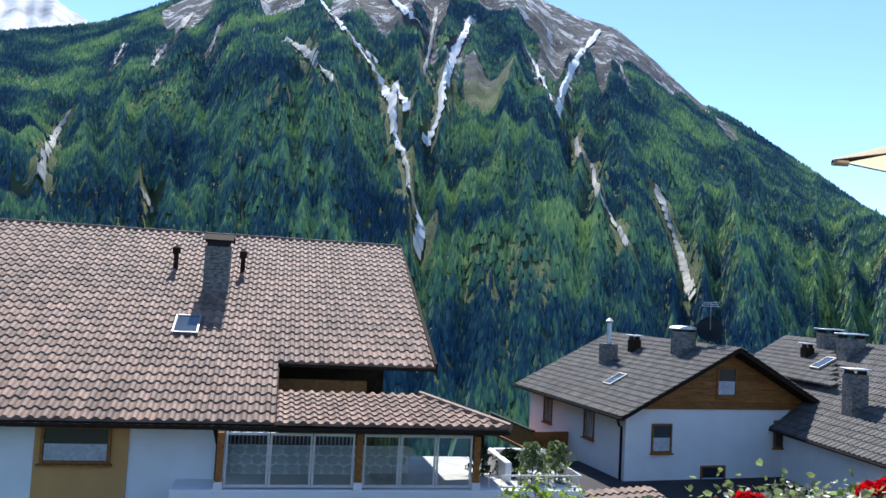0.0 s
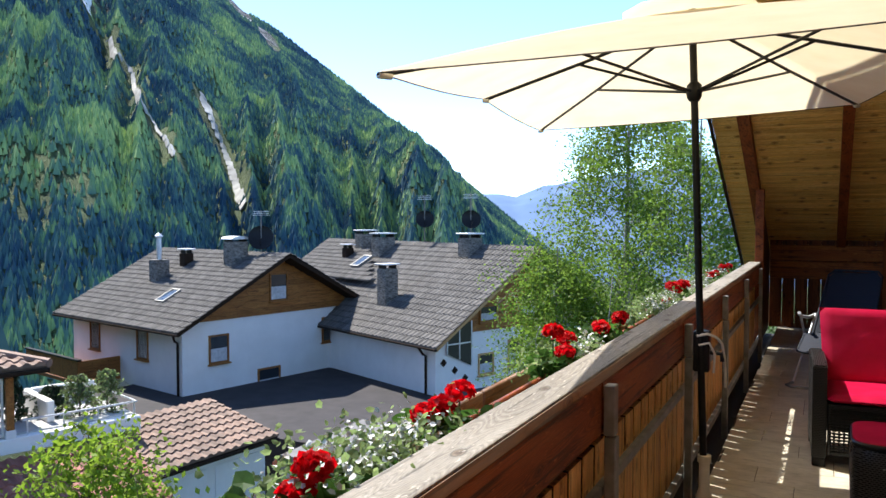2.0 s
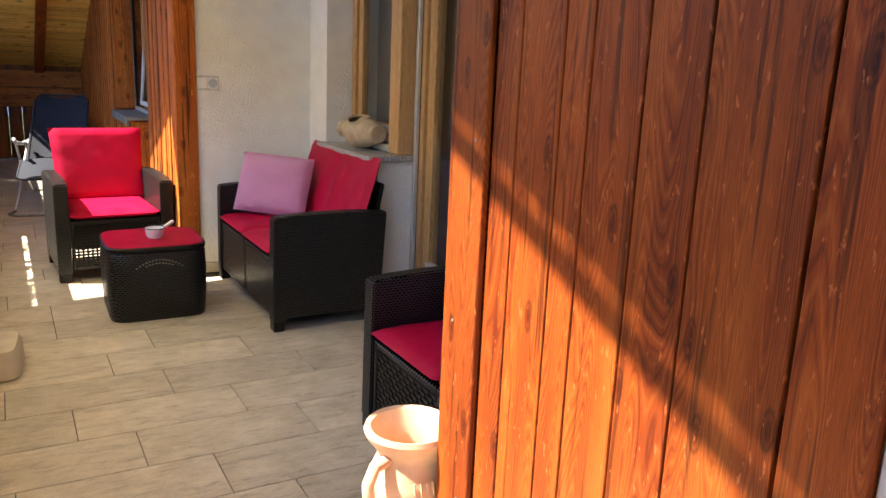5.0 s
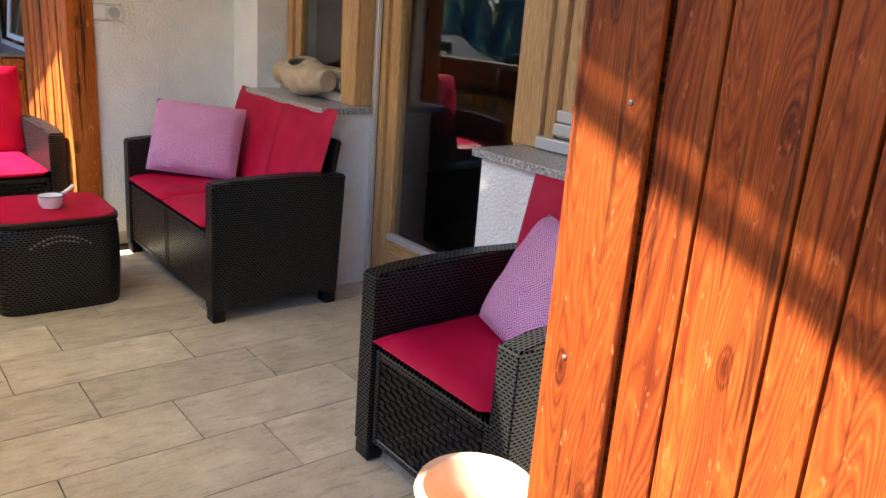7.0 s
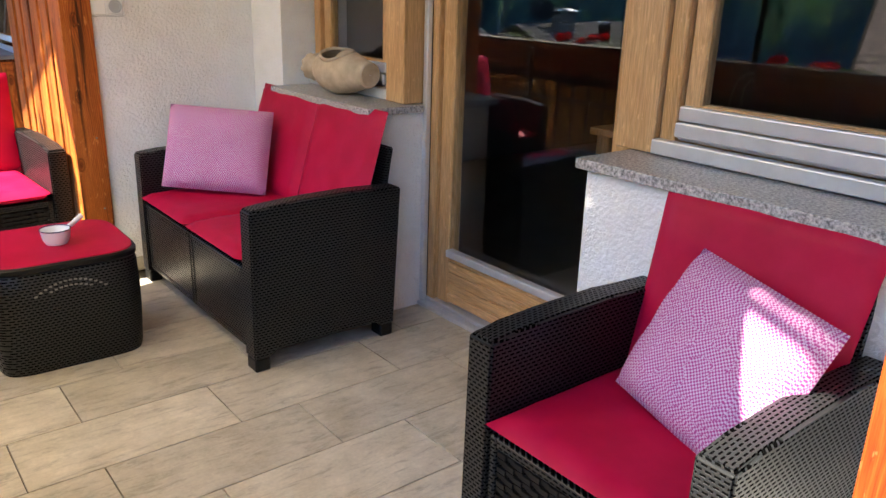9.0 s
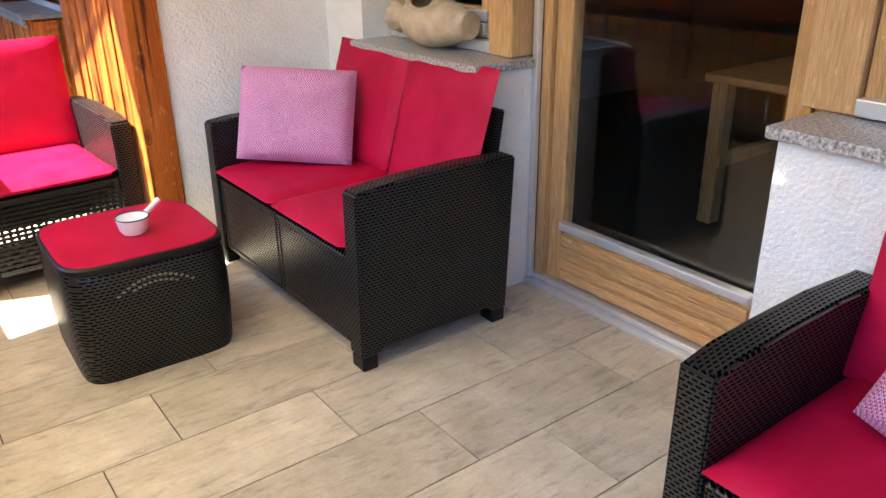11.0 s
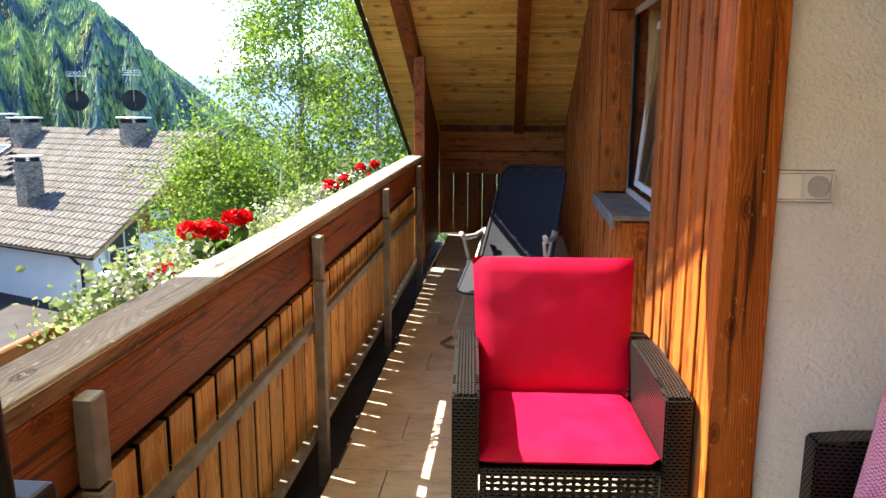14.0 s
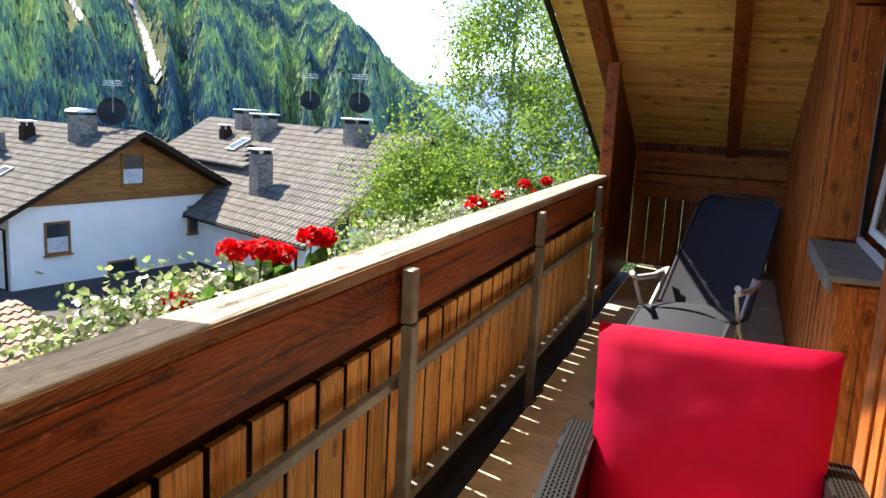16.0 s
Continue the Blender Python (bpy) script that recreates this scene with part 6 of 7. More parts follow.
# raised roof field beside the wooden gable, its edge running down aslant
tile_sheet("roof_tiles", hB, (5.3, 8.4, ZEB + sB * 5.3 + 0.22), (0, 1), (-1, 0), 9.6, 2.7, sB * 0.86, tile_grey, cut=lambda a, d: a < 3.7 * (1 - d / 2.5))
chimney(on_b(4.5, 13.7), 0.5, 0.5, 0.75, "slab", "small dark sheet-metal chimney with a flat cap", rotB, fascia_brown)
dB = Matrix.Rotation(rotB, 3, "Z") @ Vector((-1, 0, 0))
kz = on_b(4.0, 11.5)
roof_window((kz[0], kz[1], kz[2] + 0.36), (dB.x, dB.y), sB * 0.86, 0.8, 1.15, "skylight in the grey roof beside the gable")
# lean-to roof joining the two houses, with its tall stone chimney
chimney(on_b(5.7, 4.3), 0.95, 0.8, 0.75, "slab", "grey stone chimney with a flat metal cap", rotB)
chimney(on_b(5.4, 11.4), 1.1, 0.8, 0.85, "slab", "grey stone chimney with a flat metal cap", rotB)
chimney(on_b(5.7, 13.6), 1.0, 0.8, 0.8, "slab", "grey stone chimney with a flat metal cap", rotB)
chimney(on_b(2.0, 6.3), 0.78, 0.7, 1.65, "slab", "tall grey stone chimney with a flat metal cap", rotB)
d1 = on_b(6.2, 8.6)
dish((d1[0], d1[1], d1[2] + 1.35), 0.56, 0.5, "dark satellite dish and aerial on the ridge")
d2_ = on_b(6.2, 4.8)
dish((d2_[0], d2_[1], d2_[2] + 1.35), 0.56, 0.5, "dark satellite dish and aerial on the ridge")

# ---- big house with the brown roof ----
L_R = Vector((-28.83, 17.07, 3.59))
thL = 0.336
uL = Vector((-math.sin(thL), -math.cos(thL), 0))
dL = Vector((math.cos(thL), -math.sin(thL), 0))
rotL = math.atan2(dL.y, dL.x)      # local x downhill towards us, local -y along the ridge
hL = thing("large_house", (L_R.x, L_R.y, -9.5), "white and ochre house under a large brown tiled roof", "house", "neighbouring houses", rotL)
ZR, SL = 3.59 + 9.5, 0.484
RUN1, RUN2, NOTCH, LEN = 9.15, 12.2, 5.15, 26.0
tile_sheet("roof_tiles", hL, (0, -LEN, ZR), (0, 1), (1, 0), LEN, RUN2, SL, tile_brown, "brown wavy roof tiles, faded in patches", tw=0.32, th=0.42,
           cut=lambda a, d: a > LEN - NOTCH and d > RUN1 - 0.3, wave=0.075)
tile_sheet("roof_tiles", hL, (-0.02, -LEN, ZR), (0, 1), (-1, 0), LEN, RUN1, SL, tile_brown)
rb = bmesh.new()
prism(rb, [(0, ZR - 0.04), (RUN1, ZR - SL * RUN1 - 0.04), (RUN1, ZR - SL * RUN1 - 0.22), (0, ZR - 0.25), (-RUN1, ZR - SL * RUN1 - 0.22), (-RUN1, ZR - SL * RUN1 - 0.04)], "y", -LEN, -0.06)
part("roof", rb, fascia_brown, hL, "dark roof deck and eaves")
rb = bmesh.new()
prism(rb, [(RUN1 + 0.01, ZR - SL * RUN1 - 0.05), (RUN2, ZR - SL * RUN2 - 0.04), (RUN2, ZR - SL * RUN2 - 0.2), (RUN1 + 0.01, ZR - SL * RUN1 - 0.22)], "y", -LEN, -NOTCH - 0.05)
part("roof", rb, fascia_brown, hL)
part("verge", boxes((-0.12, 0.12, -LEN, 0.0, ZR - 0.03, ZR + 0.09), bev=0.03, seg=2), tile_brown, hL, "ridge tiles")
vg = bmesh.new()
prism(vg, [(-0.1, ZR + 0.08), (RUN1 + 0.1, ZR - SL * RUN1 + 0.06), (RUN1 + 0.1, ZR - SL * RUN1 - 0.22), (-0.1, ZR - 0.25)], "y", -0.05, 0.07)
part("verge_board", vg, fascia_brown, hL)
vg = bmesh.new()
prism(vg, [(RUN1, ZR - SL * RUN1 - 0.05), (RUN2 + 0.1, ZR - SL * RUN2 - 0.05), (RUN2 + 0.1, ZR - SL * RUN2 - 0.22), (RUN1, ZR - SL * RUN1 - 0.25)], "y", -NOTCH - 0.06, -NOTCH + 0.06)
part("verge_board", vg, fascia_brown, hL)
for run, ya, yb in ((RUN2, -LEN, -NOTCH + 0.05), (RUN1, -NOTCH, 0.0)):
    part("gutter", boxes((run + 0.02, run + 0.15, ya, yb, ZR - SL * run - 0.2, ZR - SL * run - 0.08), bev=0.02, seg=2), fascia_brown, hL)
zE2 = ZR - SL * RUN2
part("wall", boxes((-6.5, RUN2 - 0.9, -LEN + 0.5, -6.45, 0, zE2 - 0.05), bev=0.02), ext_white, hL)
# brown wood with the eaves' shadow put into its colour
part("side_wing", boxes((-6.5, RUN1 - 3.6, -6.44, -1.2, 0, ZR - SL * (RUN1 - 3.0) - 0.5), bev=0.02), fascia_brown, hL, "brown boarded wing, near black for the shadow under the eaves")
part("ochre_panel", boxes((RUN2 - 0.9, RUN2 - 0.86, -11.56, -9.11, 0.0, zE2 - 0.06)), ochre, hL, "ochre painted field")
house_window(hL, Matrix.Translation((RUN2 - 0.84, -10.48, zE2 - 1.36)) @ Matrix.Rotation(radians(90), 4, "Z"), 1.82, 1.05, True)
part("downpipe", tube(bmesh.new(), [(RUN2 + 0.08, -6.75, zE2 - 0.15), (RUN2 - 0.5, -6.70, zE2 - 0.6), (RUN2 - 0.78, -6.68, zE2 - 0.8), (RUN2 - 0.78, -6.68, 0.3)], 0.06, 8), fascia_brown, hL, smooth=True)
pL = lambda x, y, z: tuple(Matrix.Translation((L_R.x, L_R.y, -9.5)) @ Matrix.Rotation(rotL, 4, "Z") @ Vector((x, y, z)))
chimney(pL(4.7, -7.55, ZR - SL * 4.7), 0.9, 0.9, 1.55, "gable", "tall rendered chimney with a small gabled cap", rotL)
roof_window(pL(7.4, -8.2, ZR - SL * 7.4), (dL.x, dL.y), SL, 0.85, 1.25, "skylight in the brown roof")
for yy in (-9.2, -6.7):
    vp = thing("vent_pipe", pL(3.4, yy, ZR - SL * 3.4), "short dark roof vent pipe", "vent", "roof vents")
    part("pipe", tube(bmesh.new(), [(0, 0, -0.2), (0, 0, 0.85)], 0.09, 10), fascia_brown, vp)
    part("cowl", lathe(bmesh.new(), [(0.10, 0.6), (0.15, 0.65), (0.15, 0.85), (0.05, 0.93)], 10), fascia_brown, vp)

# glazed winter garden under a lower roof
wg = thing("winter_garden", pL(RUN2 + 0.2, -3.2, 0), "glazed porch with wooden posts under a low tiled roof", "porch", turn=rotL)
zP = zE2 - 0.12
P0, P1, HIP = -1.9, 4.75, 2.2
tile_sheet("roof_tiles", wg, (-2.3, P0, zP + 0.72), (0, 1), (1, 0), P1 - P0, 2.75, 0.19, tile_brown, tw=0.32, th=0.42, wave=0.075,
           cut=lambda a, d: a > P1 - P0 - HIP * (1 - d / 2.75))
part("roof", prism(bmesh.new(), [(-2.3, zP + 0.66), (0.42, zP + 0.15), (0.42, zP + 0.02), (-2.3, zP + 0.5)], "y", P0, P1 - HIP), fascia_brown, wg)
hip = bmesh.new()
hv = [[hip.verts.new(p) for p in ((-2.3, P1 - HIP, zP + 0.70 - dz), (0.42, P1, zP + 0.18 - dz), (0.42, P1 - HIP, zP + 0.18 - dz), (-2.3, P1, zP + 0.18 - dz))] for dz in (0.0, 0.16)]
for lo_hi in hv:
    hip.faces.new((lo_hi[0], lo_hi[1], lo_hi[3]))
    hip.faces.new((lo_hi[0], lo_hi[2], lo_hi[1]))
for i0, i1 in ((1, 3), (2, 1)):
    hip.faces.new((hv[0][i0], hv[0][i1], hv[1][i1], hv[1][i0]))
part("hip", hip, tile_brown, wg, "hipped end of the porch roof")
part("hip_ridge", tube(bmesh.new(), [Vector((-2.3, P1 - HIP, zP + 0.74)).lerp(Vector((0.44, P1 + 0.02, zP + 0.22)), k / 12) for k in range(13)], 0.13, 8), tile_brown, wg, "rounded hip tiles", smooth=True)
part("gutter", boxes((0.43, 0.56, P0, P1, zP, zP + 0.12), bev=0.03, seg=2), fascia_brown, wg)
fence = part("fence", boxes((-2.08, -2.04, -3.3, 2.3, zP - 0.9, zP - 0.84), (-2.08, -2.04, -3.3, 2.3, zP - 0.34, zP - 0.28)), twig, wg, "weathered upright slat fence above the stones")
fence_me = mesh_from(boxes((0, 0.025, -0.045, 0.045, 0, 0.86), bev=0.004), "slat", twig)
for k in range(46):
    piece("slat", fence_me, fence, (-2.035, -3.25 + k * 0.12, zP - 0.98 - 0.05 * (k % 3)))
part("plinth", boxes((-4.2, 0.2, -4.6, 7.25, zP - 2.05, zP - 1.65), bev=0.02), ext_white, wg, "white low wall")
for yy in (-3.35, 0.45, 3.9):
    part("post", boxes((0.0, 0.16, yy - 0.09, yy + 0.09, zP - 1.45, zP - 0.1), bev=0.01), house_wood, wg)
    part("post_base", boxes((-0.03, 0.19, yy - 0.12, yy + 0.12, zP - 1.65, zP - 1.44), bev=0.01), ext_white, wg)
for y0, y1 in ((-3.22, -2.05), (-2.03, -0.87), (-0.85, 0.32), (0.58, 1.62), (1.64, 2.68), (2.70, 3.76)):
    pf = part("glazing", boxes((0.03, 0.09, y0, y0 + 0.06, zP - 1.6, zP - 0.1), (0.03, 0.09, y1 - 0.06, y1, zP - 1.6, zP - 0.1), (0.03, 0.09, y0 + 0.061, y1 - 0.061, zP - 0.18, zP - 0.1), (0.03, 0.09, y0 + 0.061, y1 - 0.061, zP - 1.6, zP - 1.52), bev=0.006), alu, wg)
    g_ = part("pane", boxes((0.055, 0.065, y0 + 0.055, y1 - 0.055, zP - 1.53, zP - 0.17)), glass, pf)
    g_.visible_shadow = False
part("back_wall", boxes((-3.9, -3.7, -4.3, 1.0, zP - 1.64, zP - 0.2)), ext_white, wg)
part("upper_wall", boxes((-3.9, -3.7, -4.3, 1.0, zP - 0.199, zP + 0.95)), house_wood, wg, "brown boarding above")
rubble_mat = mottled("rubble_stone", (0.62, 0.61, 0.58), (0.80, 0.79, 0.76), 3, 0.9, island=0.3, bump_scale=12)
rs_ = random.Random(11)
stone_w = part("stone_wall", boxes((-1.75, -1.66, -4.2, 2.2, zP - 1.64, zP - 0.78)), ext_white, wg, "irregular pale stone facing")
for j in range(3):
    yy = -4.2
    while yy < 2.0:
        w = rs_.uniform(0.24, 0.46)
        h_ = 0.27
        z0 = zP - 1.62 + j * 0.28
        poly = []
        for k in range(7):
            a_ = 2 * math.pi * k / 7 + rs_.random() * 0.3
            poly.append((yy + w / 2 + math.cos(a_) * w * 0.5, z0 + 0.13 + math.sin(a_) * h_ * 0.5))
        part("stone", prism(bmesh.new(), poly, "x", -1.66, -1.62 + rs_.uniform(0, 0.02)), rubble_mat, stone_w)
        yy += w * 0.98
part("terrace_floor", boxes((-4.2, -0.1, 1.0, 7.15, zP - 1.65, zP - 1.60)), paving, wg, "pale terrace paving")
trl = part("terrace_rail", boxes((0.02, 0.07, 4.2, 7.2, zP - 1.28, zP - 1.23), (-4.1, 0.07, 7.16, 7.21, zP - 1.28, zP - 1.23), bev=0.01), alu, wg, "low metal rail")
for yy in (4.3, 5.2, 6.1, 7.1):
    part("rail_post", boxes((0.03, 0.06, yy, yy + 0.04, zP - 1.65, zP - 1.28)), alu, trl)
part("planter_wall", boxes((-2.8, -0.6, 5.0, 5.2, zP - 1.60, zP - 1.0), (-2.8, -2.6, 5.21, 7.0, zP - 1.60, zP - 1.0), bev=0.03), ext_white, wg)

# ---- low roofs, yard and garage ----
lr = thing("low_roof", pL(RUN2 + 0.5, -1.0, 0), "low red tiled lean-to roof", "roof", turn=rotL)
part("deck", prism(bmesh.new(), [(0.1, zP - 2.2), (3.4, zP - 3.15), (3.4, zP - 3.35), (0.1, zP - 2.4)], "y", -9.0, 4.5), fascia_brown, lr)
tile_sheet("roof_tiles", lr, (0.0, -9.0, zP - 2.15), (0, 1), (1, 0), 13.5, 3.4, 0.288, tile_red)
part("wall", boxes((0.3, 3.0, -8.8, 4.3, 0, zP - 3.3)), ext_white, lr)

gar = thing("garage", (-16.45, 20.35, -9.5), "low white garage with a brown-grey tiled roof", "garage", turn=radians(-6.9))
tile_sheet("roof_tiles", gar, (-0.1, -4.5, 5.02), (0, 1), (1, 0), 4.6, 3.2, 0.226, tile_brown)
part("deck", prism(bmesh.new(), [(-0.1, 4.98), (3.1, 4.26), (3.1, 4.10), (-0.1, 4.80)], "y", -4.48, 0.08), fascia_brown, gar)
part("wall", boxes((0.1, 2.75, -4.3, -0.12, 0, 4.09), bev=0.01), ext_white, gar)
for y0 in (-4.1, -2.1):
    part("garage_door", boxes((2.752, 2.79, y0, y0 + 1.7, 1.6, 3.85), bev=0.008), white_plastic, gar, "white garage door")
part("gutter", boxes((3.1, 3.2, -4.48, 0.08, 4.14, 4.22), bev=0.02, seg=2), fascia_brown, gar)

setting("yard", boxes((-27, -3, 22.5, 34, -9.45, -6.2)), asphalt, "dark flat yard roof between the houses", "yard")
setting("yard_pale", boxes((-14, -6, 21.0, 26.0, -9.44, -6.19)), slab_grey, "pale paved strip beside the yard", "yard")


# ---- flower boxes with geraniums ----


def leaf_fan(vs, fs, c, nrm, r, rng, sides=7):
    """A round scalloped leaf, slightly cupped."""
    a = nrm.orthogonal().normalized()
    b = nrm.cross(a)
    n0 = len(vs)
    vs.append(tuple(c - nrm * r * 0.15))
    t0 = rng.random() * 6.28
    for k in range(sides):
        t = t0 + 2 * math.pi * k / sides
        rr = r * (0.85 + 0.3 * (k % 2))
        vs.append(tuple(c + (a * math.cos(t) + b * math.sin(t)) * rr + nrm * rng.uniform(-0.1, 0.15) * r))
    for k in range(sides):
        fs.append((n0, n0 + 1 + k, n0 + 1 + (k + 1) % sides))


def from_lists(name, vs, fs, material, parent, label="", kind=""):
    me = bpy.data.meshes.new(name)
    me.from_pydata(vs, [], fs)
    me.materials.append(material)
    ob = new(name, me)
    ob.parent = parent
    return tagged(ob, label, kind=kind)


def rand_dir(rng, up=0.3):
    v = Vector((rng.gauss(0, 1), rng.gauss(0, 1), rng.gauss(0, 1) + up))
    return v.normalized()


def geranium(y, heads, seed, spread=0.20, leaves=130):
    rng = random.Random(seed)
    t = thing("geranium", (0.89, y, 0.86), "red geranium with round green leaves in a flower box", "plant", "balcony geraniums")
    vs, fs = [], []
    for _ in range(leaves):
        c = Vector((rng.gauss(0, 0.07), rng.gauss(0, spread * 0.55), rng.uniform(0.0, 0.15)))
        leaf_fan(vs, fs, c, rand_dir(rng, 1.2), rng.uniform(0.018, 0.034), rng)
    from_lists("foliage", vs, fs, leaf_green, t)
    for hx, hy, hz in heads:
        st = part("stem", tube(bmesh.new(), [(hx * 0.4, hy * 0.6, 0.02), (hx * 0.8, hy * 0.9, hz * 0.6), (hx, hy, hz)], 0.003, 5), leaf_green, t)
        vs, fs = [], []
        for _ in range(64):
            d = rand_dir(rng, 0.5)
            c = Vector((hx, hy, hz)) + Vector((d.x * 0.039, d.y * 0.043, d.z * 0.028))
            leaf_fan(vs, fs, c, (d + rand_dir(rng) * 0.6).normalized(), rng.uniform(0.011, 0.018), rng, 5)
        from_lists("flower_head", vs, fs, petal_red, t, "bright red flower head")
    return t


def bacopa(y, seed, spread=0.22, n=1700, flowers=330):
    rng = random.Random(seed)
    t = thing("trailing_plant", (0.89, y, 0.86), "pale trailing plant with tiny white flowers in a flower box", "plant", "white trailing plants")
    vs, fs = [], []
    for _ in range(n):
        c = Vector((rng.gauss(-0.02, 0.09), rng.gauss(0, spread * 0.6), abs(rng.gauss(0.03, 0.065))))
        leaf_fan(vs, fs, c, rand_dir(rng, 0.8), rng.uniform(0.007, 0.014), rng, 5)
    from_lists("foliage", vs, fs, leaf_pale, t)
    vs, fs = [], []
    for _ in range(flowers):
        c = Vector((rng.gauss(0, 0.05), rng.gauss(0, spread * 0.45), min(0.19, abs(rng.gauss(0.11, 0.045)))))
        leaf_fan(vs, fs, c, rand_dir(rng, 1.0), rng.uniform(0.006, 0.011), rng, 5)
    from_lists("blossom", vs, fs, petal_white, t, "tiny white blossoms")
    return t


for k in range(7):
    y0 = 1.10 + k * 1.42
    fb = thing("flower_box", (0.86, y0 + 0.68, 0.66), "weathered wooden flower box outside the railing", "flower box", "flower boxes")
    part("outer_board", boxes((-0.272, -0.245, -0.70, 0.70, 0.09, 0.193), bev=0.005), edge_wood, fb, "brown weathered outer board")
    part("trough_side", boxes((-0.022, 0.0, -0.70, 0.70, 0.13, 0.27), bev=0.005), plank_wood, fb)
    part("trough_side", boxes((0.105, 0.128, -0.70, 0.70, 0.13, 0.305), bev=0.005), plank_wood, fb)
    part("bottom_board", boxes((0.001, 0.104, -0.70, 0.70, 0.13, 0.15)), plank_wood, fb)
    part("soil", boxes((0.001, 0.104, -0.678, 0.678, 0.151, 0.235), bev=0.004), soil, fb)
    for ye in (-0.70, 0.68):
        part("end_board", boxes((0.001, 0.104, ye, ye + 0.02, 0.151, 0.25)), plank_wood, fb)
    for ye in (-0.51, 0.51):
        part("bracket", boxes((-0.244, 0.20, ye - 0.015, ye + 0.015, 0.10, 0.129)), galv, fb)
H = geranium
H(2.25, [(0.0, 0.0, 0.135), (0.03, 0.03, 0.195), (-0.05, -0.1, 0.11)], 1)
H(2.96, [(0.0, 0.0, 0.17), (0.02, 0.08, 0.20), (-0.02, -0.07, 0.16)], 2)
H(4.05, [(0.0, -0.07, 0.255), (0.0, 0.12, 0.20), (0.03, 0.0, 0.16)], 3)
H(4.78, [(0.0, -0.03, 0.17), (-0.03, 0.06, 0.165)], 4)
H(5.12, [(0.0, 0.0, 0.175), (0.02, -0.05, 0.19)], 10, leaves=70)
H(6.78, [(0.0, -0.10, 0.23), (0.02, 0.01, 0.215), (0.0, 0.15, 0.18)], 5)
H(6.43, [(0.02, 0.0, 0.13)], 6)
H(7.10, [(0.0, 0.0, 0.21), (0.02, 0.05, 0.20)], 7, leaves=50)
H(8.74, [(0.0, 0.0, 0.17), (0.0, 0.09, 0.15), (0.02, -0.1, 0.14)], 8)
H(9.19, [(0.0, 0.0, 0.16)], 11, leaves=60)
H(9.74, [(0.0, 0.0, 0.187), (0.02, 0.10, 0.12)], 9)
H(10.35, [(0.0, 0.0, 0.165)], 12, leaves=50)
for i, y in enumerate((2.40, 2.58, 2.74, 4.35, 6.30, 6.55, 6.42, 7.75, 8.5, 9.3)):
    bacopa(y, 30 + i)

# ---- trees ----


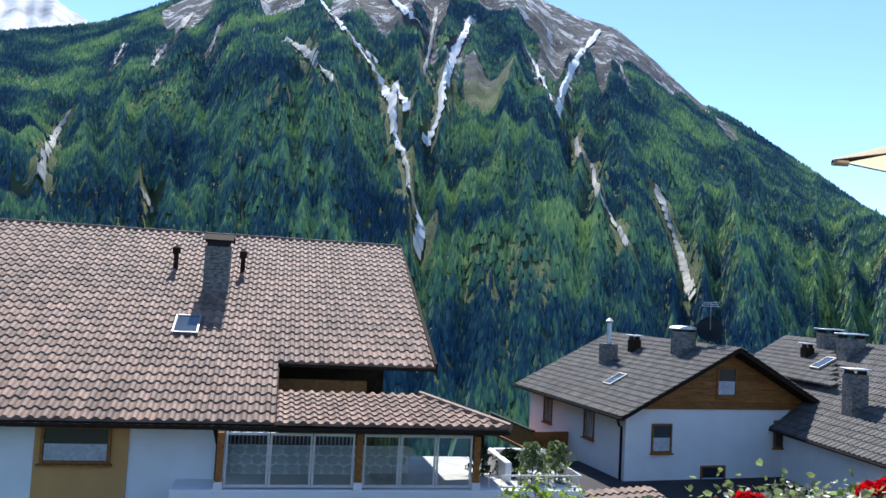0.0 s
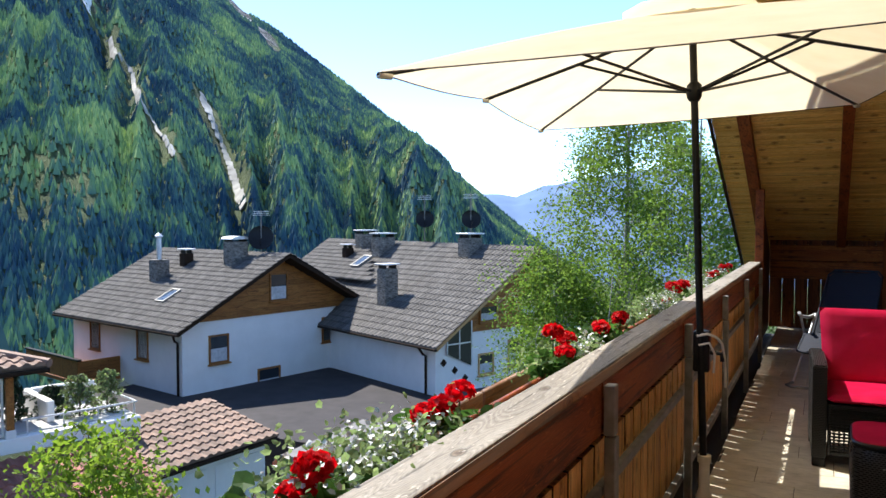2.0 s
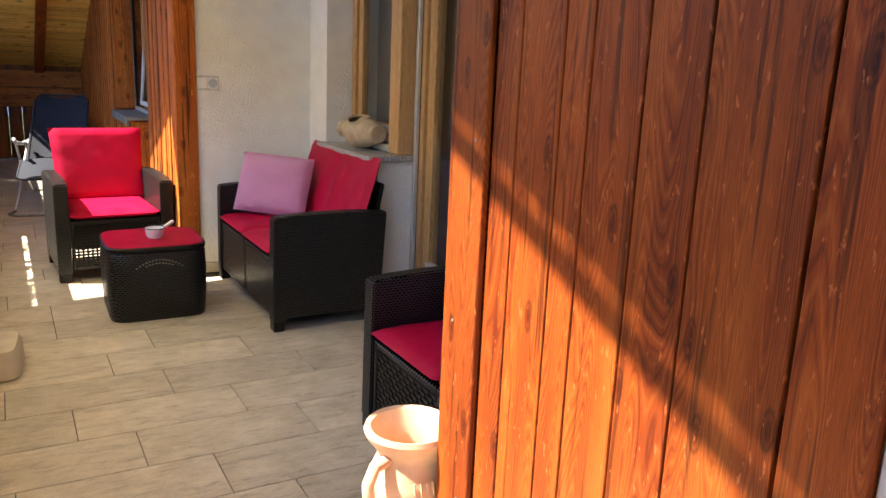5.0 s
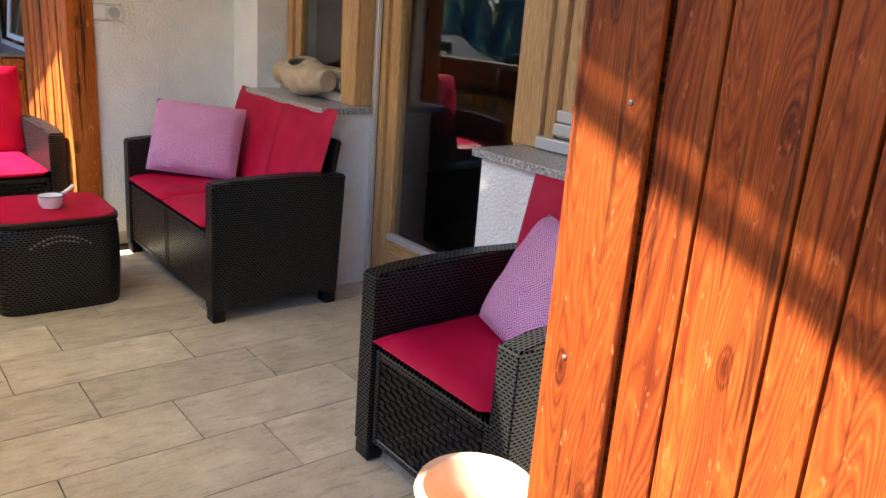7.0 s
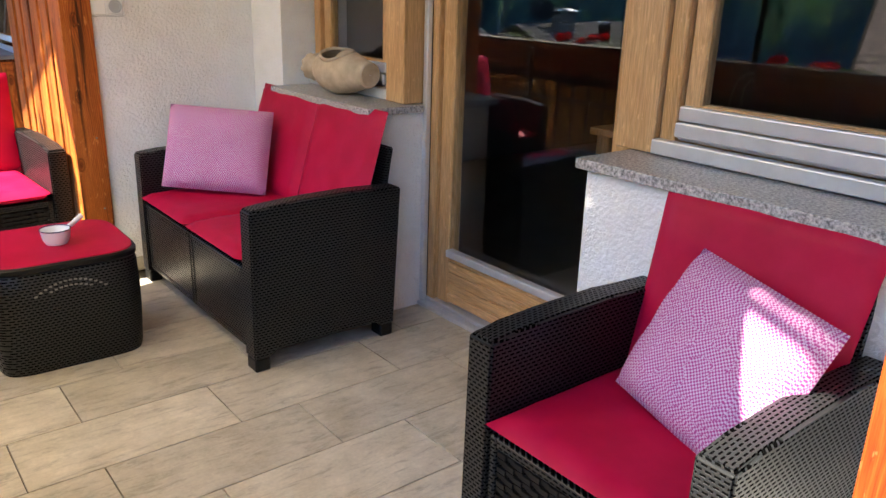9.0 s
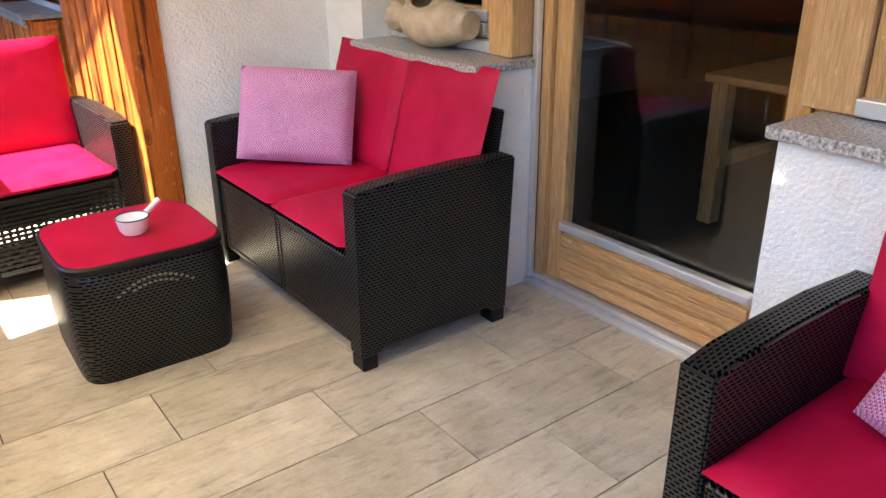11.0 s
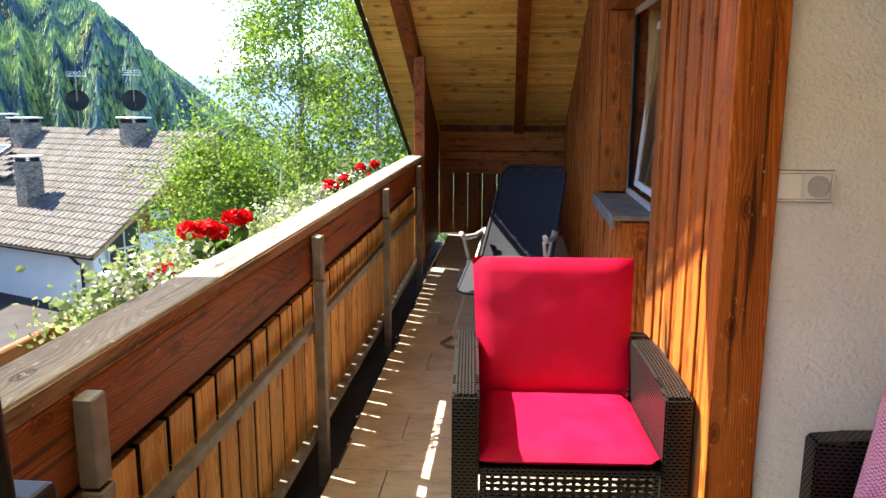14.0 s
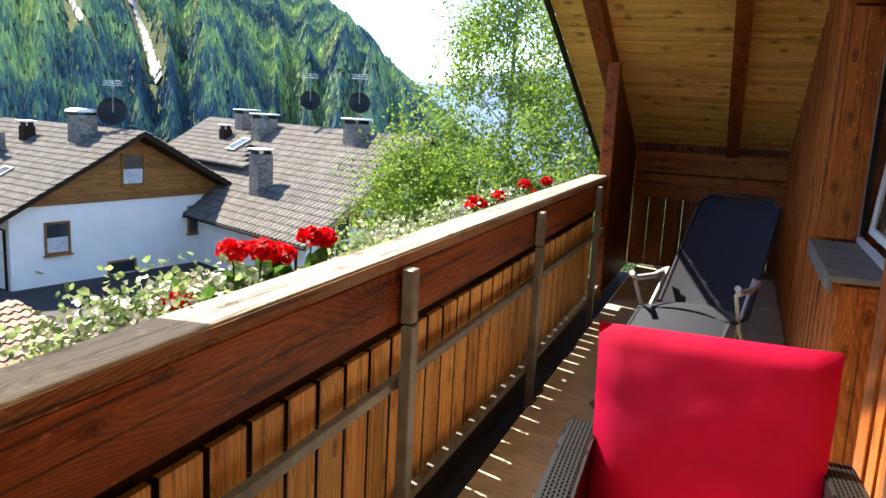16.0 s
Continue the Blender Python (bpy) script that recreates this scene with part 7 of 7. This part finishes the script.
def tree(name, place, height, crown_r, leaf_mat, bark, label, seed, leaves, leaf_r, trunk_r=0.12, first=0.25, droop=0.3, lean=(0, 0), group="birches"):
    rng = random.Random(seed)
    t = thing(name, place, label, "tree", group)
    top = Vector((lean[0], lean[1], height))
    pts = [Vector((0, 0, -0.5)), Vector((lean[0] * 0.2 + 0.05, lean[1] * 0.2, height * 0.3)), Vector((lean[0] * 0.5 - 0.05, lean[1] * 0.5 + 0.05, height * 0.62)), top * 0.97]
    part("trunk", tube(bmesh.new(), pts, trunk_r, 9, trunk_r * 0.15), bark, t, smooth=True)
    limbs = bmesh.new()
    vs, fs = [], []
    def along(f):
        f *= 3
        i = min(2, int(f))
        return pts[i].lerp(pts[i + 1], f - i)
    n_l = 44
    tips = []
    for k in range(n_l):
        f = first + (0.96 - first) * (k / n_l)
        p0 = along(f)
        a = k * 2.4 + rng.uniform(-0.4, 0.4)
        reach = crown_r * (1.0 - 0.72 * ((f - first) / (1 - first)) ** 1.4) * rng.uniform(0.6, 1.1)
        out = Vector((math.cos(a), math.sin(a), 0))
        p1 = p0 + out * reach * 0.5 + Vector((0, 0, reach * 0.45))
        p2 = p0 + out * reach * 0.85 + Vector((0, 0, reach * 0.55))
        p3 = p0 + out * reach * 1.05 + Vector((0, 0, reach * 0.55 - droop * reach))
        tube(limbs, [p0, p1, p2, p3], trunk_r * 0.28 * (1.1 - f), 5, 0.006)
        for _ in range(10):
            g = rng.uniform(0.35, 1.0)
            q = p0.lerp(p1, min(1, g * 2)) if g < 0.5 else p1.lerp(p3, (g - 0.5) * 2)
            tip = q + Vector((rng.gauss(0, 0.36), rng.gauss(0, 0.36), rng.uniform(-0.75, 0.3))) * reach * 0.5
            tube(limbs, [q, (q + tip) / 2 + Vector((0, 0, 0.05)), tip], 0.008, 3, 0.003)
            tips.append((q, tip))
    tagged(part("branchwork", limbs, bark, t), kind="stuff")
    for _ in range(leaves):
        q, tip = tips[rng.randrange(len(tips))]
        c = q.lerp(tip, rng.uniform(0.1, 1.15)) + Vector((rng.gauss(0, 0.24), rng.gauss(0, 0.24), rng.gauss(-0.1, 0.26))) * min(1.0, height / 12)
        nrm = rand_dir(rng, 0.4)
        a = nrm.orthogonal().normalized()
        b = nrm.cross(a)
        th = rng.random() * 6.28
        u, w = a * math.cos(th) + b * math.sin(th), b * math.cos(th) - a * math.sin(th)
        s = leaf_r * rng.uniform(0.7, 1.3)
        n0 = len(vs)
        vs.extend([tuple(c - u * s), tuple(c + w * s * 0.62), tuple(c + u * s), tuple(c - w * s * 0.62)])
        fs.append((n0, n0 + 1, n0 + 2, n0 + 3))
    from_lists("crown", vs, fs, leaf_mat, t)
    return t


tree("birch_tree", (-3.4, 24.0, -9.5), 15.5, 4.2, birch_leaf, birch_bark, "tall light-green birch with thin drooping twigs", 21, 44000, 0.050, 0.17, 0.3, 0.35)
tree("birch_tree", (-1.0, 21.5, -9.5), 14.0, 3.2, birch_leaf, birch_bark, "slender light-green birch beside a taller one", 22, 26000, 0.046, 0.13, 0.3, 0.35)
tree("birch_tree", (-4.6, 21.0, -9.5), 10.6, 2.6, birch_leaf, birch_bark, "low bushy young birch", 23, 30000, 0.046, 0.10, 0.35, 0.2)
tree("young_maple", (-8.9, 9.6, -9.5), 7.75, 2.3, bush_leaf, twig, "young yellow-green maple below the balcony", 24, 6500, 0.062, 0.08, 0.45, 0.05, group="garden trees")
tree("bare_shrub", (-11.0, 19.6, -9.5), 4.3, 2.3, leaf_pale, twig, "brown twiggy shrub with few leaves", 25, 500, 0.04, 0.13, 0.2, 0.1, group="garden trees")
for i, (bx, by, hh, cr, mt, kk) in enumerate(((-1.6, 4.4, 1.25, 0.42, dark_leaf, "dark clipped evergreen bush on the terrace"), (-1.5, 5.4, 0.8, 0.5, dark_leaf, "low dark shrub on the terrace"),
                                    (-0.8, 5.9, 1.15, 0.6, leaf_pale, "airy pale shrub on the terrace"), (-0.9, 6.7, 1.2, 0.6, leaf_pale, "airy pale shrub on the terrace"))):
    tree("terrace_shrub", pL(RUN2 + 0.2 + bx, -3.2 + by, zP - 1.6), hh, cr, mt, twig, kk, 40 + i, 3500 if mt is dark_leaf else 1600, 0.045, 0.03, 0.1, 0.1, group="terrace shrubs")
